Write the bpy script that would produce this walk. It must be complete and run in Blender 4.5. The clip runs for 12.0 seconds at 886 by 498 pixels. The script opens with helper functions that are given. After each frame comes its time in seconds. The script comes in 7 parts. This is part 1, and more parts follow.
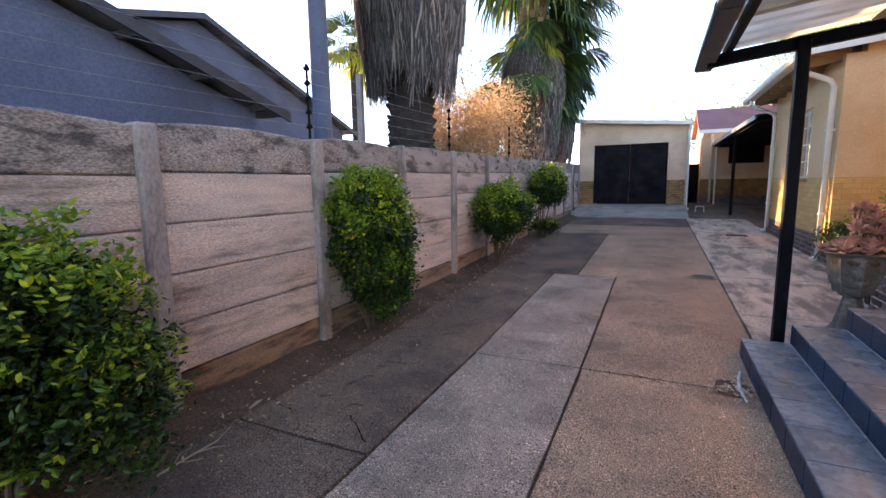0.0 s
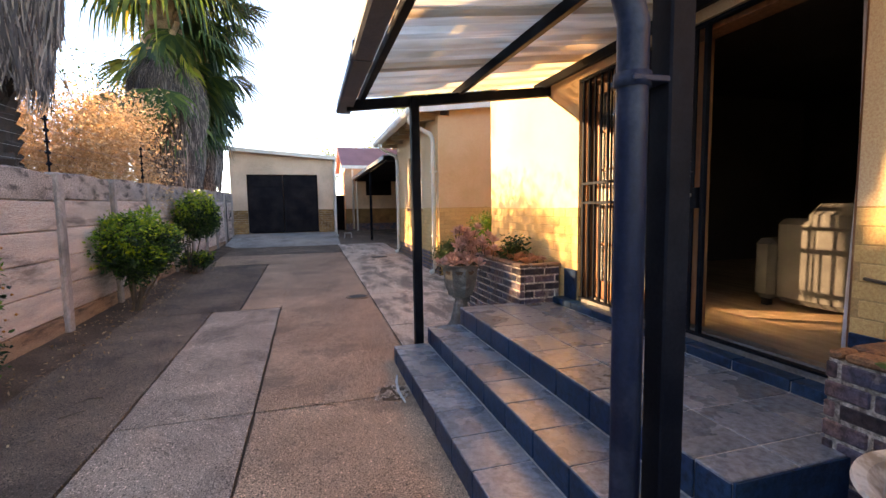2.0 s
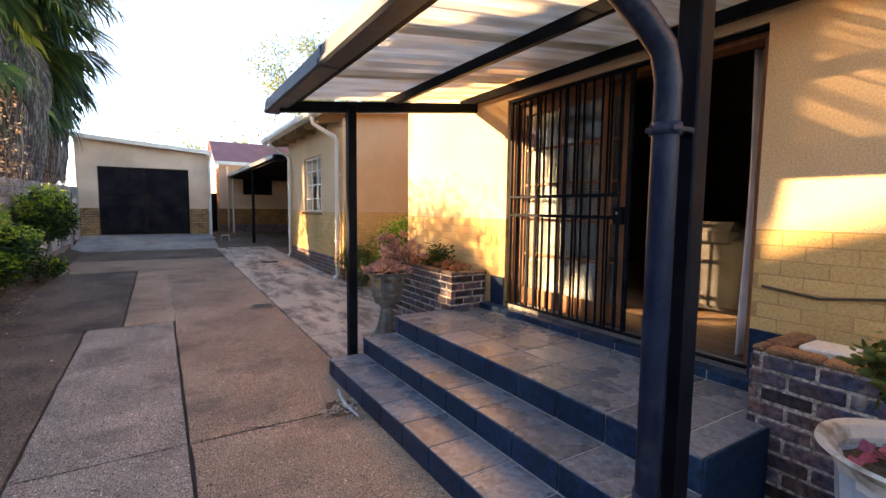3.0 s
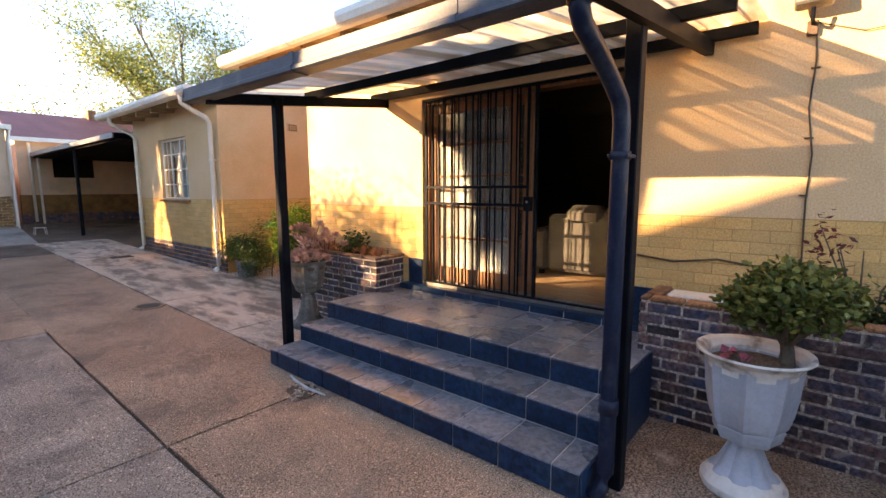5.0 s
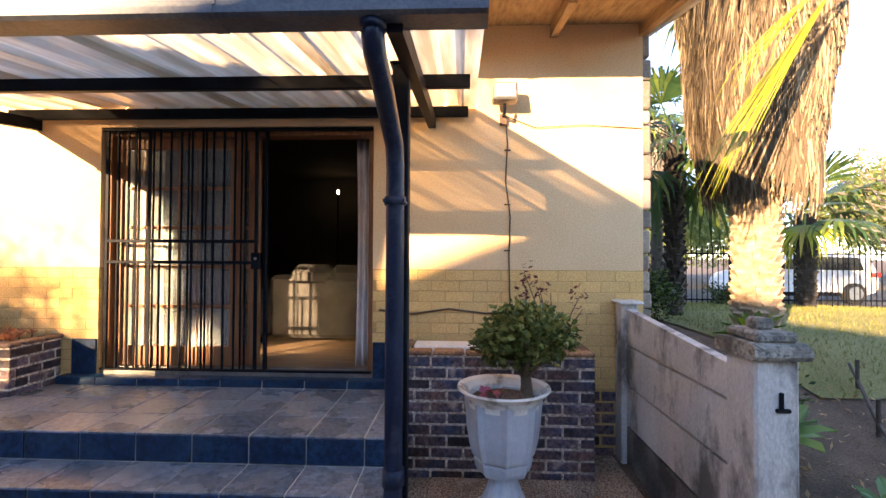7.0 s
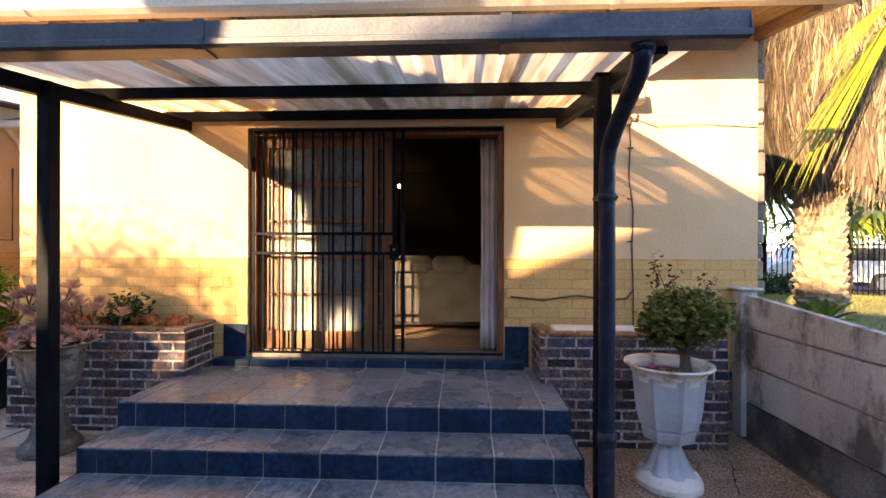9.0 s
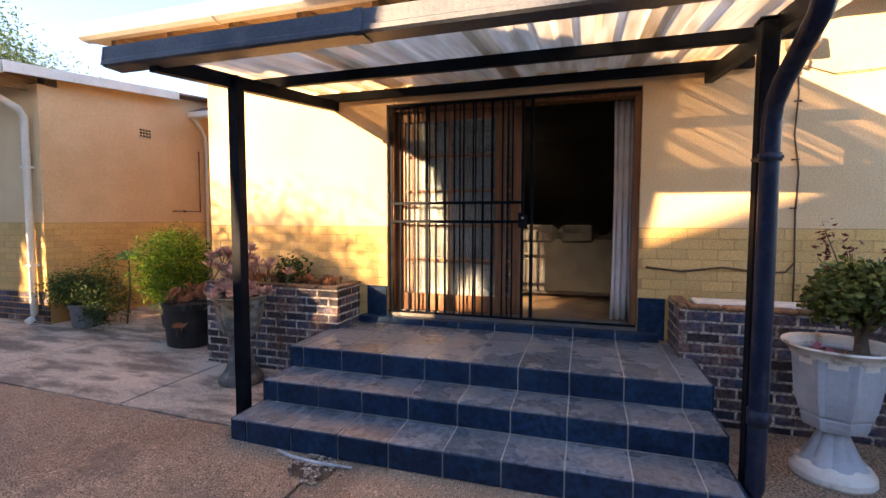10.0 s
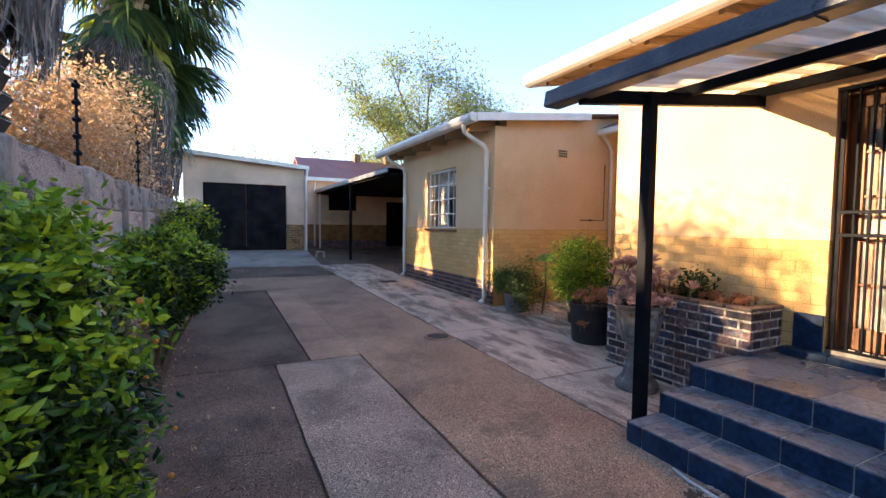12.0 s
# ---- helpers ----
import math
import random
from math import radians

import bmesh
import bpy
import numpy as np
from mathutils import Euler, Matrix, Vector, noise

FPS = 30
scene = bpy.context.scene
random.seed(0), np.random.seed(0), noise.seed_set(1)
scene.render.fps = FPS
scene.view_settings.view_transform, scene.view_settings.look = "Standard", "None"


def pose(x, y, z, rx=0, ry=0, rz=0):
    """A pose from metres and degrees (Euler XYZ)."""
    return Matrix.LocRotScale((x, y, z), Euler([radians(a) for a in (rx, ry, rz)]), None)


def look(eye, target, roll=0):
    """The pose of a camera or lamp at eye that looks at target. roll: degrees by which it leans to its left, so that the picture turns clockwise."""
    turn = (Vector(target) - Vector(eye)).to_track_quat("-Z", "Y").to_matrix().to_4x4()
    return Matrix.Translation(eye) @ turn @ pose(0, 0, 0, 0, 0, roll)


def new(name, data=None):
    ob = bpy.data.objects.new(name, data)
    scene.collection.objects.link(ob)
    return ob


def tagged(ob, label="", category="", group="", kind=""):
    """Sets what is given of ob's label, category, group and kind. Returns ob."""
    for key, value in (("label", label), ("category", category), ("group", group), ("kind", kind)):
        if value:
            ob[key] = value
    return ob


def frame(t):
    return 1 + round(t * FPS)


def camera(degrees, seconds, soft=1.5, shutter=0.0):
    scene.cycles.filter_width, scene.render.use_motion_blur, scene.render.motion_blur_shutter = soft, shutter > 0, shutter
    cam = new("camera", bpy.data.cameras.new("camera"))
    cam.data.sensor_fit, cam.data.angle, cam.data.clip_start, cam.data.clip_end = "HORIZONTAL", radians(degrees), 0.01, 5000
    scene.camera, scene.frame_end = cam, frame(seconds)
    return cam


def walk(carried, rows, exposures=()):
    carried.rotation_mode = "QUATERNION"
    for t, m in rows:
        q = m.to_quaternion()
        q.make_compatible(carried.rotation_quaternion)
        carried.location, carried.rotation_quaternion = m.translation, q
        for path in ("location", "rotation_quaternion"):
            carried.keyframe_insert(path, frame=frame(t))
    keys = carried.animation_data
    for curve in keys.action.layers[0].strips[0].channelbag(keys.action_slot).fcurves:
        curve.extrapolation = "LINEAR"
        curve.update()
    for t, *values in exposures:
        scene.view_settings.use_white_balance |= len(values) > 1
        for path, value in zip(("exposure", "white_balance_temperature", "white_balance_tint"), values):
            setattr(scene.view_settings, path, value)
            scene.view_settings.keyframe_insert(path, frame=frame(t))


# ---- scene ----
cam = camera(88.0, 12.0)
PATH = [
    (0, (0.042, 0.279, 1.487), (-0.792, 2.074, 1.205), -0.9),
    (0.5, (0.039, 0.306, 1.5), (-0.485, 2.22, 1.257), -0.7),
    (1, (0.015, 0.305, 1.488), (-0.38, 2.254, 1.28), -0.7),
    (1.5, (0.039, 0.358, 1.499), (-0.017, 2.348, 1.304), -0.6),
    (2, (0.002, 0.389, 1.492), (0.556, 2.302, 1.312), -0.9),
    (2.5, (-0.225, 0.445, 1.505), (0.561, 2.276, 1.333), -0.4),
    (3, (-0.563, 0.575, 1.565), (0.484, 2.27, 1.393), 0.6),
    (3.5, (-0.894, 0.685, 1.602), (0.333, 2.253, 1.416), 0.7),
    (3.7, (-0.982, 0.739, 1.606), (0.328, 2.238, 1.414), 0.4),
    (5.3, (-1.50, 0.71, 1.685), (0.051, 1.941, 1.403), -0.2),
    (5.5, (-1.463, 0.706, 1.678), (0.12, 1.892, 1.382), -0.2),
    (6, (-1.363, 0.713, 1.642), (0.488, 1.417, 1.361), -0.0),
    (6.5, (-1.246, 0.849, 1.605), (0.732, 1.091, 1.435), -0.3),
    (7, (-1.304, 1.196, 1.571), (0.694, 1.279, 1.606), 0.3),
    (7.5, (-1.362, 1.584, 1.55), (0.633, 1.641, 1.677), 0.9),
    (7.7, (-1.385, 1.765, 1.562), (0.607, 1.833, 1.724), 0.9),
    (9.3, (-1.712, 2.337, 1.545), (0.284, 2.466, 1.493), 0.0),
    (9.5, (-1.739, 2.355, 1.536), (0.251, 2.537, 1.453), 0.0),
    (10, (-1.778, 2.394, 1.525), (0.13, 2.98, 1.401), 0.1),
    (10.5, (-1.839, 2.413, 1.549), (-0.148, 3.469, 1.389), 0.5),
    (11, (-1.877, 2.428, 1.533), (-0.478, 3.85, 1.388), 1.0),
    (11.5, (-1.91, 2.415, 1.543), (-0.832, 4.095, 1.416), 0.9),
    (12, (-1.911, 2.392, 1.559), (-1.02, 4.179, 1.453), 0.7),
]
walk(cam, [(t, look(eye, target, roll)) for t, eye, target, roll in PATH], exposures=[(0.0, 2.80, 9400, 23), (0.7, 2.70, 9900, 24), (1.5, 2.60, 10600, 25), (2.1, 2.90, 10700, 25), (3.2, 2.80, 10300, 23), (6.0, 2.95, 10600, 25), (7.0, 3.00, 9300, 23), (7.6, 2.85, 9000, 22), (9.5, 2.80, 9400, 24), (10.3, 2.75, 8800, 22), (11.1, 2.70, 8000, 19), (12.0, 2.60, 8100, 20)])

# ---- light ----
SUN_DIR = Vector((1.0, -0.72, -0.315)).normalized()      # the way the sunlight travels
world = bpy.data.worlds.new("sky_world")
scene.world = world
world.use_nodes = True
wn = world.node_tree
sky = wn.nodes.new("ShaderNodeTexSky")
sky.sky_type = 'NISHITA'
sky.sun_disc = False
sky.sun_elevation = radians(14.3)
sky.sun_rotation = radians(-54.2)
sky.altitude = 1500.0
sky.air_density, sky.dust_density, sky.ozone_density = 0.85, 0.0, 3.4
wn.nodes["Background"].inputs["Strength"].default_value = 0.148
wn.links.new(sky.outputs["Color"], wn.nodes["Background"].inputs["Color"])
sun_data = bpy.data.lights.new("sun", 'SUN')
sun_data.energy, sun_data.angle, sun_data.color = 3.6, radians(0.6), (1.0, 0.84, 0.60)
sun = new("sun", sun_data)
sun.matrix_world = look((-30, 23, 12), Vector((-30, 23, 12)) + SUN_DIR)

# ---- materials ----


def mat(name, base, rough=0.8, metal=0.0, alt=None, scale=3.0, fine=60.0, bump=0.3, bump_scale=None, stain=None, stain_scale=0.7,
        stain_amount=0.5, piece=0.0, spec=0.5, stretch=(1, 1, 1), dist=0.01, grit=0.22, stain_from=0.52, pits=0.0):
    """Base colour varied by broad and fine noise, an optional stain colour in patches, random tone per piece, and fine relief."""
    m = bpy.data.materials.new(name)
    m.use_nodes = True
    nt = m.node_tree
    n, l = nt.nodes, nt.links
    b = n["Principled BSDF"]
    b.inputs["Roughness"].default_value = rough
    b.inputs["Metallic"].default_value = metal
    b.inputs["Specular IOR Level"].default_value = spec
    geo = n.new("ShaderNodeNewGeometry")
    mp = n.new("ShaderNodeMapping")
    mp.inputs["Scale"].default_value = stretch
    l.new(geo.outputs["Position"], mp.inputs["Vector"])
    alt = alt or tuple(c * 0.72 for c in base)
    n1 = n.new("ShaderNodeTexNoise")
    n1.inputs["Scale"].default_value, n1.inputs["Detail"].default_value = scale, 6
    l.new(mp.outputs[0], n1.inputs["Vector"])
    r1 = n.new("ShaderNodeMapRange")
    r1.inputs["From Min"].default_value, r1.inputs["From Max"].default_value = 0.35, 0.68
    l.new(n1.outputs["Fac"], r1.inputs["Value"])
    mix1 = n.new("ShaderNodeMix")
    mix1.data_type = 'RGBA'
    mix1.inputs["A"].default_value, mix1.inputs["B"].default_value = (*base, 1), (*alt, 1)
    l.new(r1.outputs[0], mix1.inputs["Factor"])
    col = mix1.outputs["Result"]
    n2 = n.new("ShaderNodeTexNoise")
    n2.inputs["Scale"].default_value, n2.inputs["Detail"].default_value, n2.inputs["Roughness"].default_value = fine, 7, 0.72
    l.new(mp.outputs[0], n2.inputs["Vector"])
    mix2 = n.new("ShaderNodeMix")
    mix2.data_type, mix2.blend_type = 'RGBA', 'OVERLAY'
    mix2.inputs["Factor"].default_value = grit
    r2 = n.new("ShaderNodeMapRange")
    r2.inputs["From Min"].default_value, r2.inputs["From Max"].default_value = 0.39, 0.61
    r2.inputs["To Min"].default_value, r2.inputs["To Max"].default_value = 0.04, 0.96
    l.new(n2.outputs["Fac"], r2.inputs["Value"])
    l.new(col, mix2.inputs["A"])
    l.new(r2.outputs[0], mix2.inputs["B"])
    col = mix2.outputs["Result"]
    if stain:
        n3 = n.new("ShaderNodeTexNoise")
        n3.inputs["Scale"].default_value, n3.inputs["Detail"].default_value, n3.inputs["Roughness"].default_value = stain_scale, 8, 0.65
        l.new(mp.outputs[0], n3.inputs["Vector"])
        r3 = n.new("ShaderNodeMapRange")
        r3.inputs["From Min"].default_value, r3.inputs["From Max"].default_value = stain_from, stain_from + 0.12
        r3.inputs["To Max"].default_value = stain_amount
        l.new(n3.outputs["Fac"], r3.inputs["Value"])
        mix3 = n.new("ShaderNodeMix")
        mix3.data_type = 'RGBA'
        l.new(col, mix3.inputs["A"])
        mix3.inputs["B"].default_value = (*stain, 1)
        l.new(r3.outputs[0], mix3.inputs["Factor"])
        col = mix3.outputs["Result"]
    if pits:
        for k, (sc, lim, tone) in enumerate(((26.0, 0.22, 0.12), (60.0, 0.38, 0.18), (45.0, 0.36, 2.0), (75.0, 0.4, 1.8))):
            vo = n.new("ShaderNodeTexVoronoi")
            vo.inputs["Scale"].default_value = sc
            l.new(mp.outputs[0], vo.inputs["Vector"])
            rv = n.new("ShaderNodeMapRange")
            rv.inputs["From Min"].default_value, rv.inputs["From Max"].default_value = lim, lim * 0.6
            rv.inputs["To Max"].default_value = pits
            l.new(vo.outputs["Distance"], rv.inputs["Value"])
            sp = n.new("ShaderNodeSeparateColor")
            l.new(vo.outputs["Color"], sp.inputs[0])
            few = n.new("ShaderNodeMath")
            few.operation, few.inputs[1].default_value = 'LESS_THAN', 0.32
            l.new(sp.outputs[0], few.inputs[0])
            both = n.new("ShaderNodeMath")
            both.operation = 'MULTIPLY'
            l.new(rv.outputs[0], both.inputs[0])
            l.new(few.outputs[0], both.inputs[1])
            mv = n.new("ShaderNodeMix")
            mv.data_type, mv.blend_type = 'RGBA', 'MULTIPLY'
            mv.inputs["B"].default_value = (tone, tone, tone, 1)
            l.new(col, mv.inputs["A"])
            l.new(both.outputs[0], mv.inputs["Factor"])
            col = mv.outputs["Result"]
    if piece:
        oi = n.new("ShaderNodeObjectInfo")
        add = n.new("ShaderNodeMath")
        add.operation = 'ADD'
        l.new(oi.outputs["Random"], add.inputs[0])
        l.new(geo.outputs["Random Per Island"], add.inputs[1])
        fr = n.new("ShaderNodeMath")
        fr.operation = 'FRACT'
        l.new(add.outputs[0], fr.inputs[0])
        rp = n.new("ShaderNodeMapRange")
        rp.inputs["To Min"].default_value, rp.inputs["To Max"].default_value = 1 - piece, 1 + piece
        l.new(fr.outputs[0], rp.inputs["Value"])
        hs = n.new("ShaderNodeHueSaturation")
        l.new(rp.outputs[0], hs.inputs["Value"])
        l.new(col, hs.inputs["Color"])
        col = hs.outputs["Color"]
    l.new(col, b.inputs["Base Color"])
    rr = n.new("ShaderNodeMapRange")
    rr.inputs["To Min"].default_value, rr.inputs["To Max"].default_value = max(rough - 0.1, 0.02), min(rough + 0.12, 1)
    l.new(n1.outputs["Fac"], rr.inputs["Value"])
    l.new(rr.outputs[0], b.inputs["Roughness"])
    if bump:
        n4 = n.new("ShaderNodeTexNoise")
        n4.inputs["Scale"].default_value, n4.inputs["Detail"].default_value, n4.inputs["Roughness"].default_value = bump_scale or fine, 7, 0.68
        l.new(mp.outputs[0], n4.inputs["Vector"])
        bp = n.new("ShaderNodeBump")
        bp.inputs["Strength"].default_value, bp.inputs["Distance"].default_value = bump, dist
        l.new(n4.outputs["Fac"], bp.inputs["Height"])
        l.new(bp.outputs[0], b.inputs["Normal"])
    return m


def leaf_mat(name, a, b2, rough=0.5, through_light=0.35, gloss=0.22):
    """Leaves: two colours varied from leaf to leaf, some light passing through."""
    m = bpy.data.materials.new(name)
    m.use_nodes = True
    n, l = m.node_tree.nodes, m.node_tree.links
    b = n["Principled BSDF"]
    geo = n.new("ShaderNodeNewGeometry")
    mx = n.new("ShaderNodeMix")
    mx.data_type = 'RGBA'
    mx.inputs["A"].default_value, mx.inputs["B"].default_value = (*a, 1), (*b2, 1)
    pw = n.new("ShaderNodeMath")
    pw.operation, pw.inputs[1].default_value = 'POWER', 2.7
    l.new(geo.outputs["Random Per Island"], pw.inputs[0])
    l.new(pw.outputs[0], mx.inputs["Factor"])
    l.new(mx.outputs["Result"], b.inputs["Base Color"])
    b.inputs["Roughness"].default_value = rough
    b.inputs["Specular IOR Level"].default_value = gloss
    tr = n.new("ShaderNodeBsdfTranslucent")
    l.new(mx.outputs["Result"], tr.inputs["Color"])
    ms = n.new("ShaderNodeMixShader")
    ms.inputs[0].default_value = through_light
    l.new(b.outputs[0], ms.inputs[1])
    l.new(tr.outputs[0], ms.inputs[2])
    l.new(ms.outputs[0], n["Material Output"].inputs["Surface"])
    return m


def glass_mat(name, tint=(1, 1, 1), rough=0.0):
    m = bpy.data.materials.new(name)
    m.use_nodes = True
    b = m.node_tree.nodes["Principled BSDF"]
    b.inputs["Base Color"].default_value = (*tint, 1)
    b.inputs["Roughness"].default_value = rough
    b.inputs["Transmission Weight"].default_value = 1.0
    b.inputs["IOR"].default_value = 1.45
    return m


def sheet_mat(name):
    """Grimy translucent corrugated plastic."""
    m = bpy.data.materials.new(name)
    m.use_nodes = True
    n, l = m.node_tree.nodes, m.node_tree.links
    geo = n.new("ShaderNodeNewGeometry")
    mp = n.new("ShaderNodeMapping")
    mp.inputs["Scale"].default_value = (0.6, 5.0, 1)
    l.new(geo.outputs["Position"], mp.inputs["Vector"])
    nz = n.new("ShaderNodeTexNoise")
    nz.inputs["Scale"].default_value, nz.inputs["Detail"].default_value = 2.5, 6
    l.new(mp.outputs[0], nz.inputs["Vector"])
    cr = n.new("ShaderNodeValToRGB")
    cr.color_ramp.elements[0].position, cr.color_ramp.elements[0].color = 0.35, (0.62, 0.53, 0.43, 1)
    cr.color_ramp.elements[1].position, cr.color_ramp.elements[1].color = 0.62, (0.90, 0.85, 0.77, 1)
    l.new(nz.outputs["Fac"], cr.inputs[0])
    tl = n.new("ShaderNodeBsdfTranslucent")
    df = n["Principled BSDF"]
    df.inputs["Roughness"].default_value = 0.35
    tp = n.new("ShaderNodeBsdfTransparent")
    tp.inputs["Color"].default_value = (0.9, 0.88, 0.84, 1)
    l.new(cr.outputs[0], tl.inputs["Color"])
    l.new(cr.outputs[0], df.inputs["Base Color"])
    m1 = n.new("ShaderNodeMixShader")
    m1.inputs[0].default_value = 0.68
    l.new(df.outputs[0], m1.inputs[1])
    l.new(tl.outputs[0], m1.inputs[2])
    m2 = n.new("ShaderNodeMixShader")
    mp2 = n.new("ShaderNodeMapping")
    mp2.inputs["Scale"].default_value = (0.25, 7.0, 1)
    l.new(geo.outputs["Position"], mp2.inputs["Vector"])
    nz2 = n.new("ShaderNodeTexNoise")
    nz2.inputs["Scale"].default_value, nz2.inputs["Detail"].default_value = 1.9, 5
    l.new(mp2.outputs[0], nz2.inputs["Vector"])
    clean = n.new("ShaderNodeMapRange")
    clean.inputs["From Min"].default_value, clean.inputs["From Max"].default_value = 0.42, 0.66
    clean.inputs["To Min"].default_value, clean.inputs["To Max"].default_value = 0.20, 0.42
    l.new(nz2.outputs["Fac"], clean.inputs["Value"])
    l.new(clean.outputs[0], m2.inputs[0])
    l.new(m1.outputs[0], m2.inputs[1])
    l.new(tp.outputs[0], m2.inputs[2])
    l.new(m2.outputs[0], n["Material Output"].inputs["Surface"])
    return m


M_PLASTER = mat("yellow_plaster", (0.755, 0.515, 0.30), 0.85, alt=(0.685, 0.452, 0.25), scale=1.2, fine=90, bump=0.5, bump_scale=110,
                stain=(0.55, 0.36, 0.16), stain_scale=0.9, stain_amount=0.3, dist=0.006)
M_DADO = mat("yellow_painted_brick", (0.71, 0.43, 0.175), 0.8, alt=(0.63, 0.365, 0.13), scale=1.6, fine=70, bump=0.6, bump_scale=45, piece=0.09, dist=0.006)
M_DADO_JOINT = mat("yellow_brick_joint", (0.58, 0.335, 0.13), 0.9, scale=3, fine=80, bump=0.4)
M_TAN = mat("tan_plaster", (0.80, 0.58, 0.415), 0.9, scale=1.1, fine=70, bump=0.4, stain=(0.36, 0.27, 0.19), stain_scale=0.8, stain_amount=0.4)
M_TANBRICK = mat("ochre_face_brick", (0.38, 0.205, 0.075), 0.85, alt=(0.22, 0.115, 0.045), scale=4, fine=60, bump=0.5, piece=0.25)
M_BLUEBRICK = mat("dark_clinker_brick", (0.034, 0.046, 0.080), 0.42, spec=0.3, alt=(0.14, 0.072, 0.058), scale=4.5, fine=30, grit=0.6, bump=1.0, bump_scale=25, piece=0.7,
                  stain=(0.40, 0.31, 0.25), stain_scale=7.0, stain_amount=0.6, stain_from=0.57)
M_REDBRICK = mat("orange_coping_brick", (0.36, 0.17, 0.075), 0.8, alt=(0.17, 0.085, 0.05), scale=6, fine=60, grit=0.5, bump=0.6, piece=0.25, stain=(0.06, 0.04, 0.03), stain_scale=5.0, stain_amount=0.6)
M_COPING = mat("brown_coping_brick", (0.15, 0.085, 0.055), 0.75, alt=(0.06, 0.045, 0.045), scale=6, fine=50, grit=0.5, bump=0.7, piece=0.4)
M_YARD = mat("dirt_stained_concrete", (0.382, 0.261, 0.182), 0.95, alt=(0.17, 0.113, 0.0768), scale=2.4, fine=70, grit=0.9, bump=0.9, bump_scale=40, dist=0.014,
             stain=(0.657, 0.512, 0.403), stain_scale=2.4, stain_amount=0.75, stain_from=0.57, pits=0.6)
M_MORTAR = mat("grey_mortar", (0.62, 0.53, 0.44), 0.95, grit=0.7, alt=(0.36, 0.29, 0.235), scale=4.5, fine=40, bump=1.0, stain=(0.05, 0.04, 0.032), stain_scale=3.5, stain_amount=0.7, stain_from=0.52)
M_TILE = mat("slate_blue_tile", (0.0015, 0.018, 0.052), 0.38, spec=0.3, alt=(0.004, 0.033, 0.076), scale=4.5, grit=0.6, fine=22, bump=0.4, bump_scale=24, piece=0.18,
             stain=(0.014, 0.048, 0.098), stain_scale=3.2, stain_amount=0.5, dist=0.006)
# Treads paler than the risers: dust, plus sky light put into the colour.
M_TREAD = mat("dusty_toplit_slate_tile", (0.10, 0.135, 0.175), 0.27, alt=(0.20, 0.225, 0.255), scale=2.6, grit=0.45, fine=26, bump=0.4, bump_scale=22, piece=0.18,
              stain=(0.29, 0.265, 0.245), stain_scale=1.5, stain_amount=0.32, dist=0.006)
M_GROUT = mat("pale_grout", (0.62, 0.60, 0.56), 0.9, scale=8, fine=90, bump=0.3)
M_BLACK = mat("black_enamel", (0.003, 0.004, 0.007), 0.5, spec=0.07, alt=(0.009, 0.010, 0.014), scale=6, fine=80, bump=0.1)
M_NAVY = mat("blue_black_pipe_paint", (0.005, 0.010, 0.026), 0.36, spec=0.22, alt=(0.011, 0.019, 0.042), scale=5, fine=60, bump=0.15, stain=(0.06, 0.07, 0.09), stain_scale=7, stain_amount=0.3)
M_GUTTER = mat("faded_blue_black_gutter", (0.055, 0.065, 0.085), 0.42, spec=0.3, alt=(0.10, 0.11, 0.13), scale=3, fine=60, bump=0.2, stain=(0.20, 0.20, 0.20), stain_scale=4, stain_amount=0.3)
M_WHITE = mat("cream_white_paint", (0.80, 0.76, 0.68), 0.5, alt=(0.70, 0.65, 0.56), scale=3, fine=50, bump=0.15)
M_WOOD = mat("stained_door_wood", (0.30, 0.12, 0.045), 0.45, alt=(0.17, 0.06, 0.022), scale=5, fine=40, bump=0.25, stretch=(6, 6, 0.6))
M_RAFTER = mat("weathered_rafter_timber", (0.40, 0.28, 0.16), 0.8, alt=(0.24, 0.15, 0.09), scale=6, fine=60, bump=0.4, stretch=(0.5, 5, 5))
M_RUST = mat("rusty_roof_sheet", (0.22, 0.10, 0.06), 0.75, alt=(0.32, 0.24, 0.2), scale=2, fine=40, bump=0.3)
M_REDROOF = mat("faded_red_roof", (0.36, 0.13, 0.12), 0.6, alt=(0.27, 0.10, 0.10), scale=1.5, fine=30, bump=0.25)
M_TILEROOF = mat("red_clay_roof_tile", (0.30, 0.09, 0.06), 0.7, alt=(0.2, 0.07, 0.05), scale=3, fine=40, bump=0.3, piece=0.2)
M_DRIVE = mat("brown_worn_concrete", (0.44, 0.273, 0.177), 0.9, alt=(0.29, 0.178, 0.117), scale=1.1, fine=130, grit=1.0, bump=0.6, bump_scale=110, dist=0.008, piece=0.10,
              stain=(0.185, 0.126, 0.0909), stain_scale=1.5, stain_amount=0.7, stain_from=0.52, pits=0.8)
# Dark concrete: dusty on the driveway, painted shade under the carport.
M_DRIVE_DARK = mat("dark_dust_and_shade_concrete", (0.214, 0.143, 0.1), 0.95, alt=(0.121, 0.0797, 0.0554), scale=1.3, fine=120, grit=1.0, bump=0.7, bump_scale=100, dist=0.010, piece=0.1,
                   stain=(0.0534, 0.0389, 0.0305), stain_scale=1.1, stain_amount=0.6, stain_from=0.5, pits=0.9)
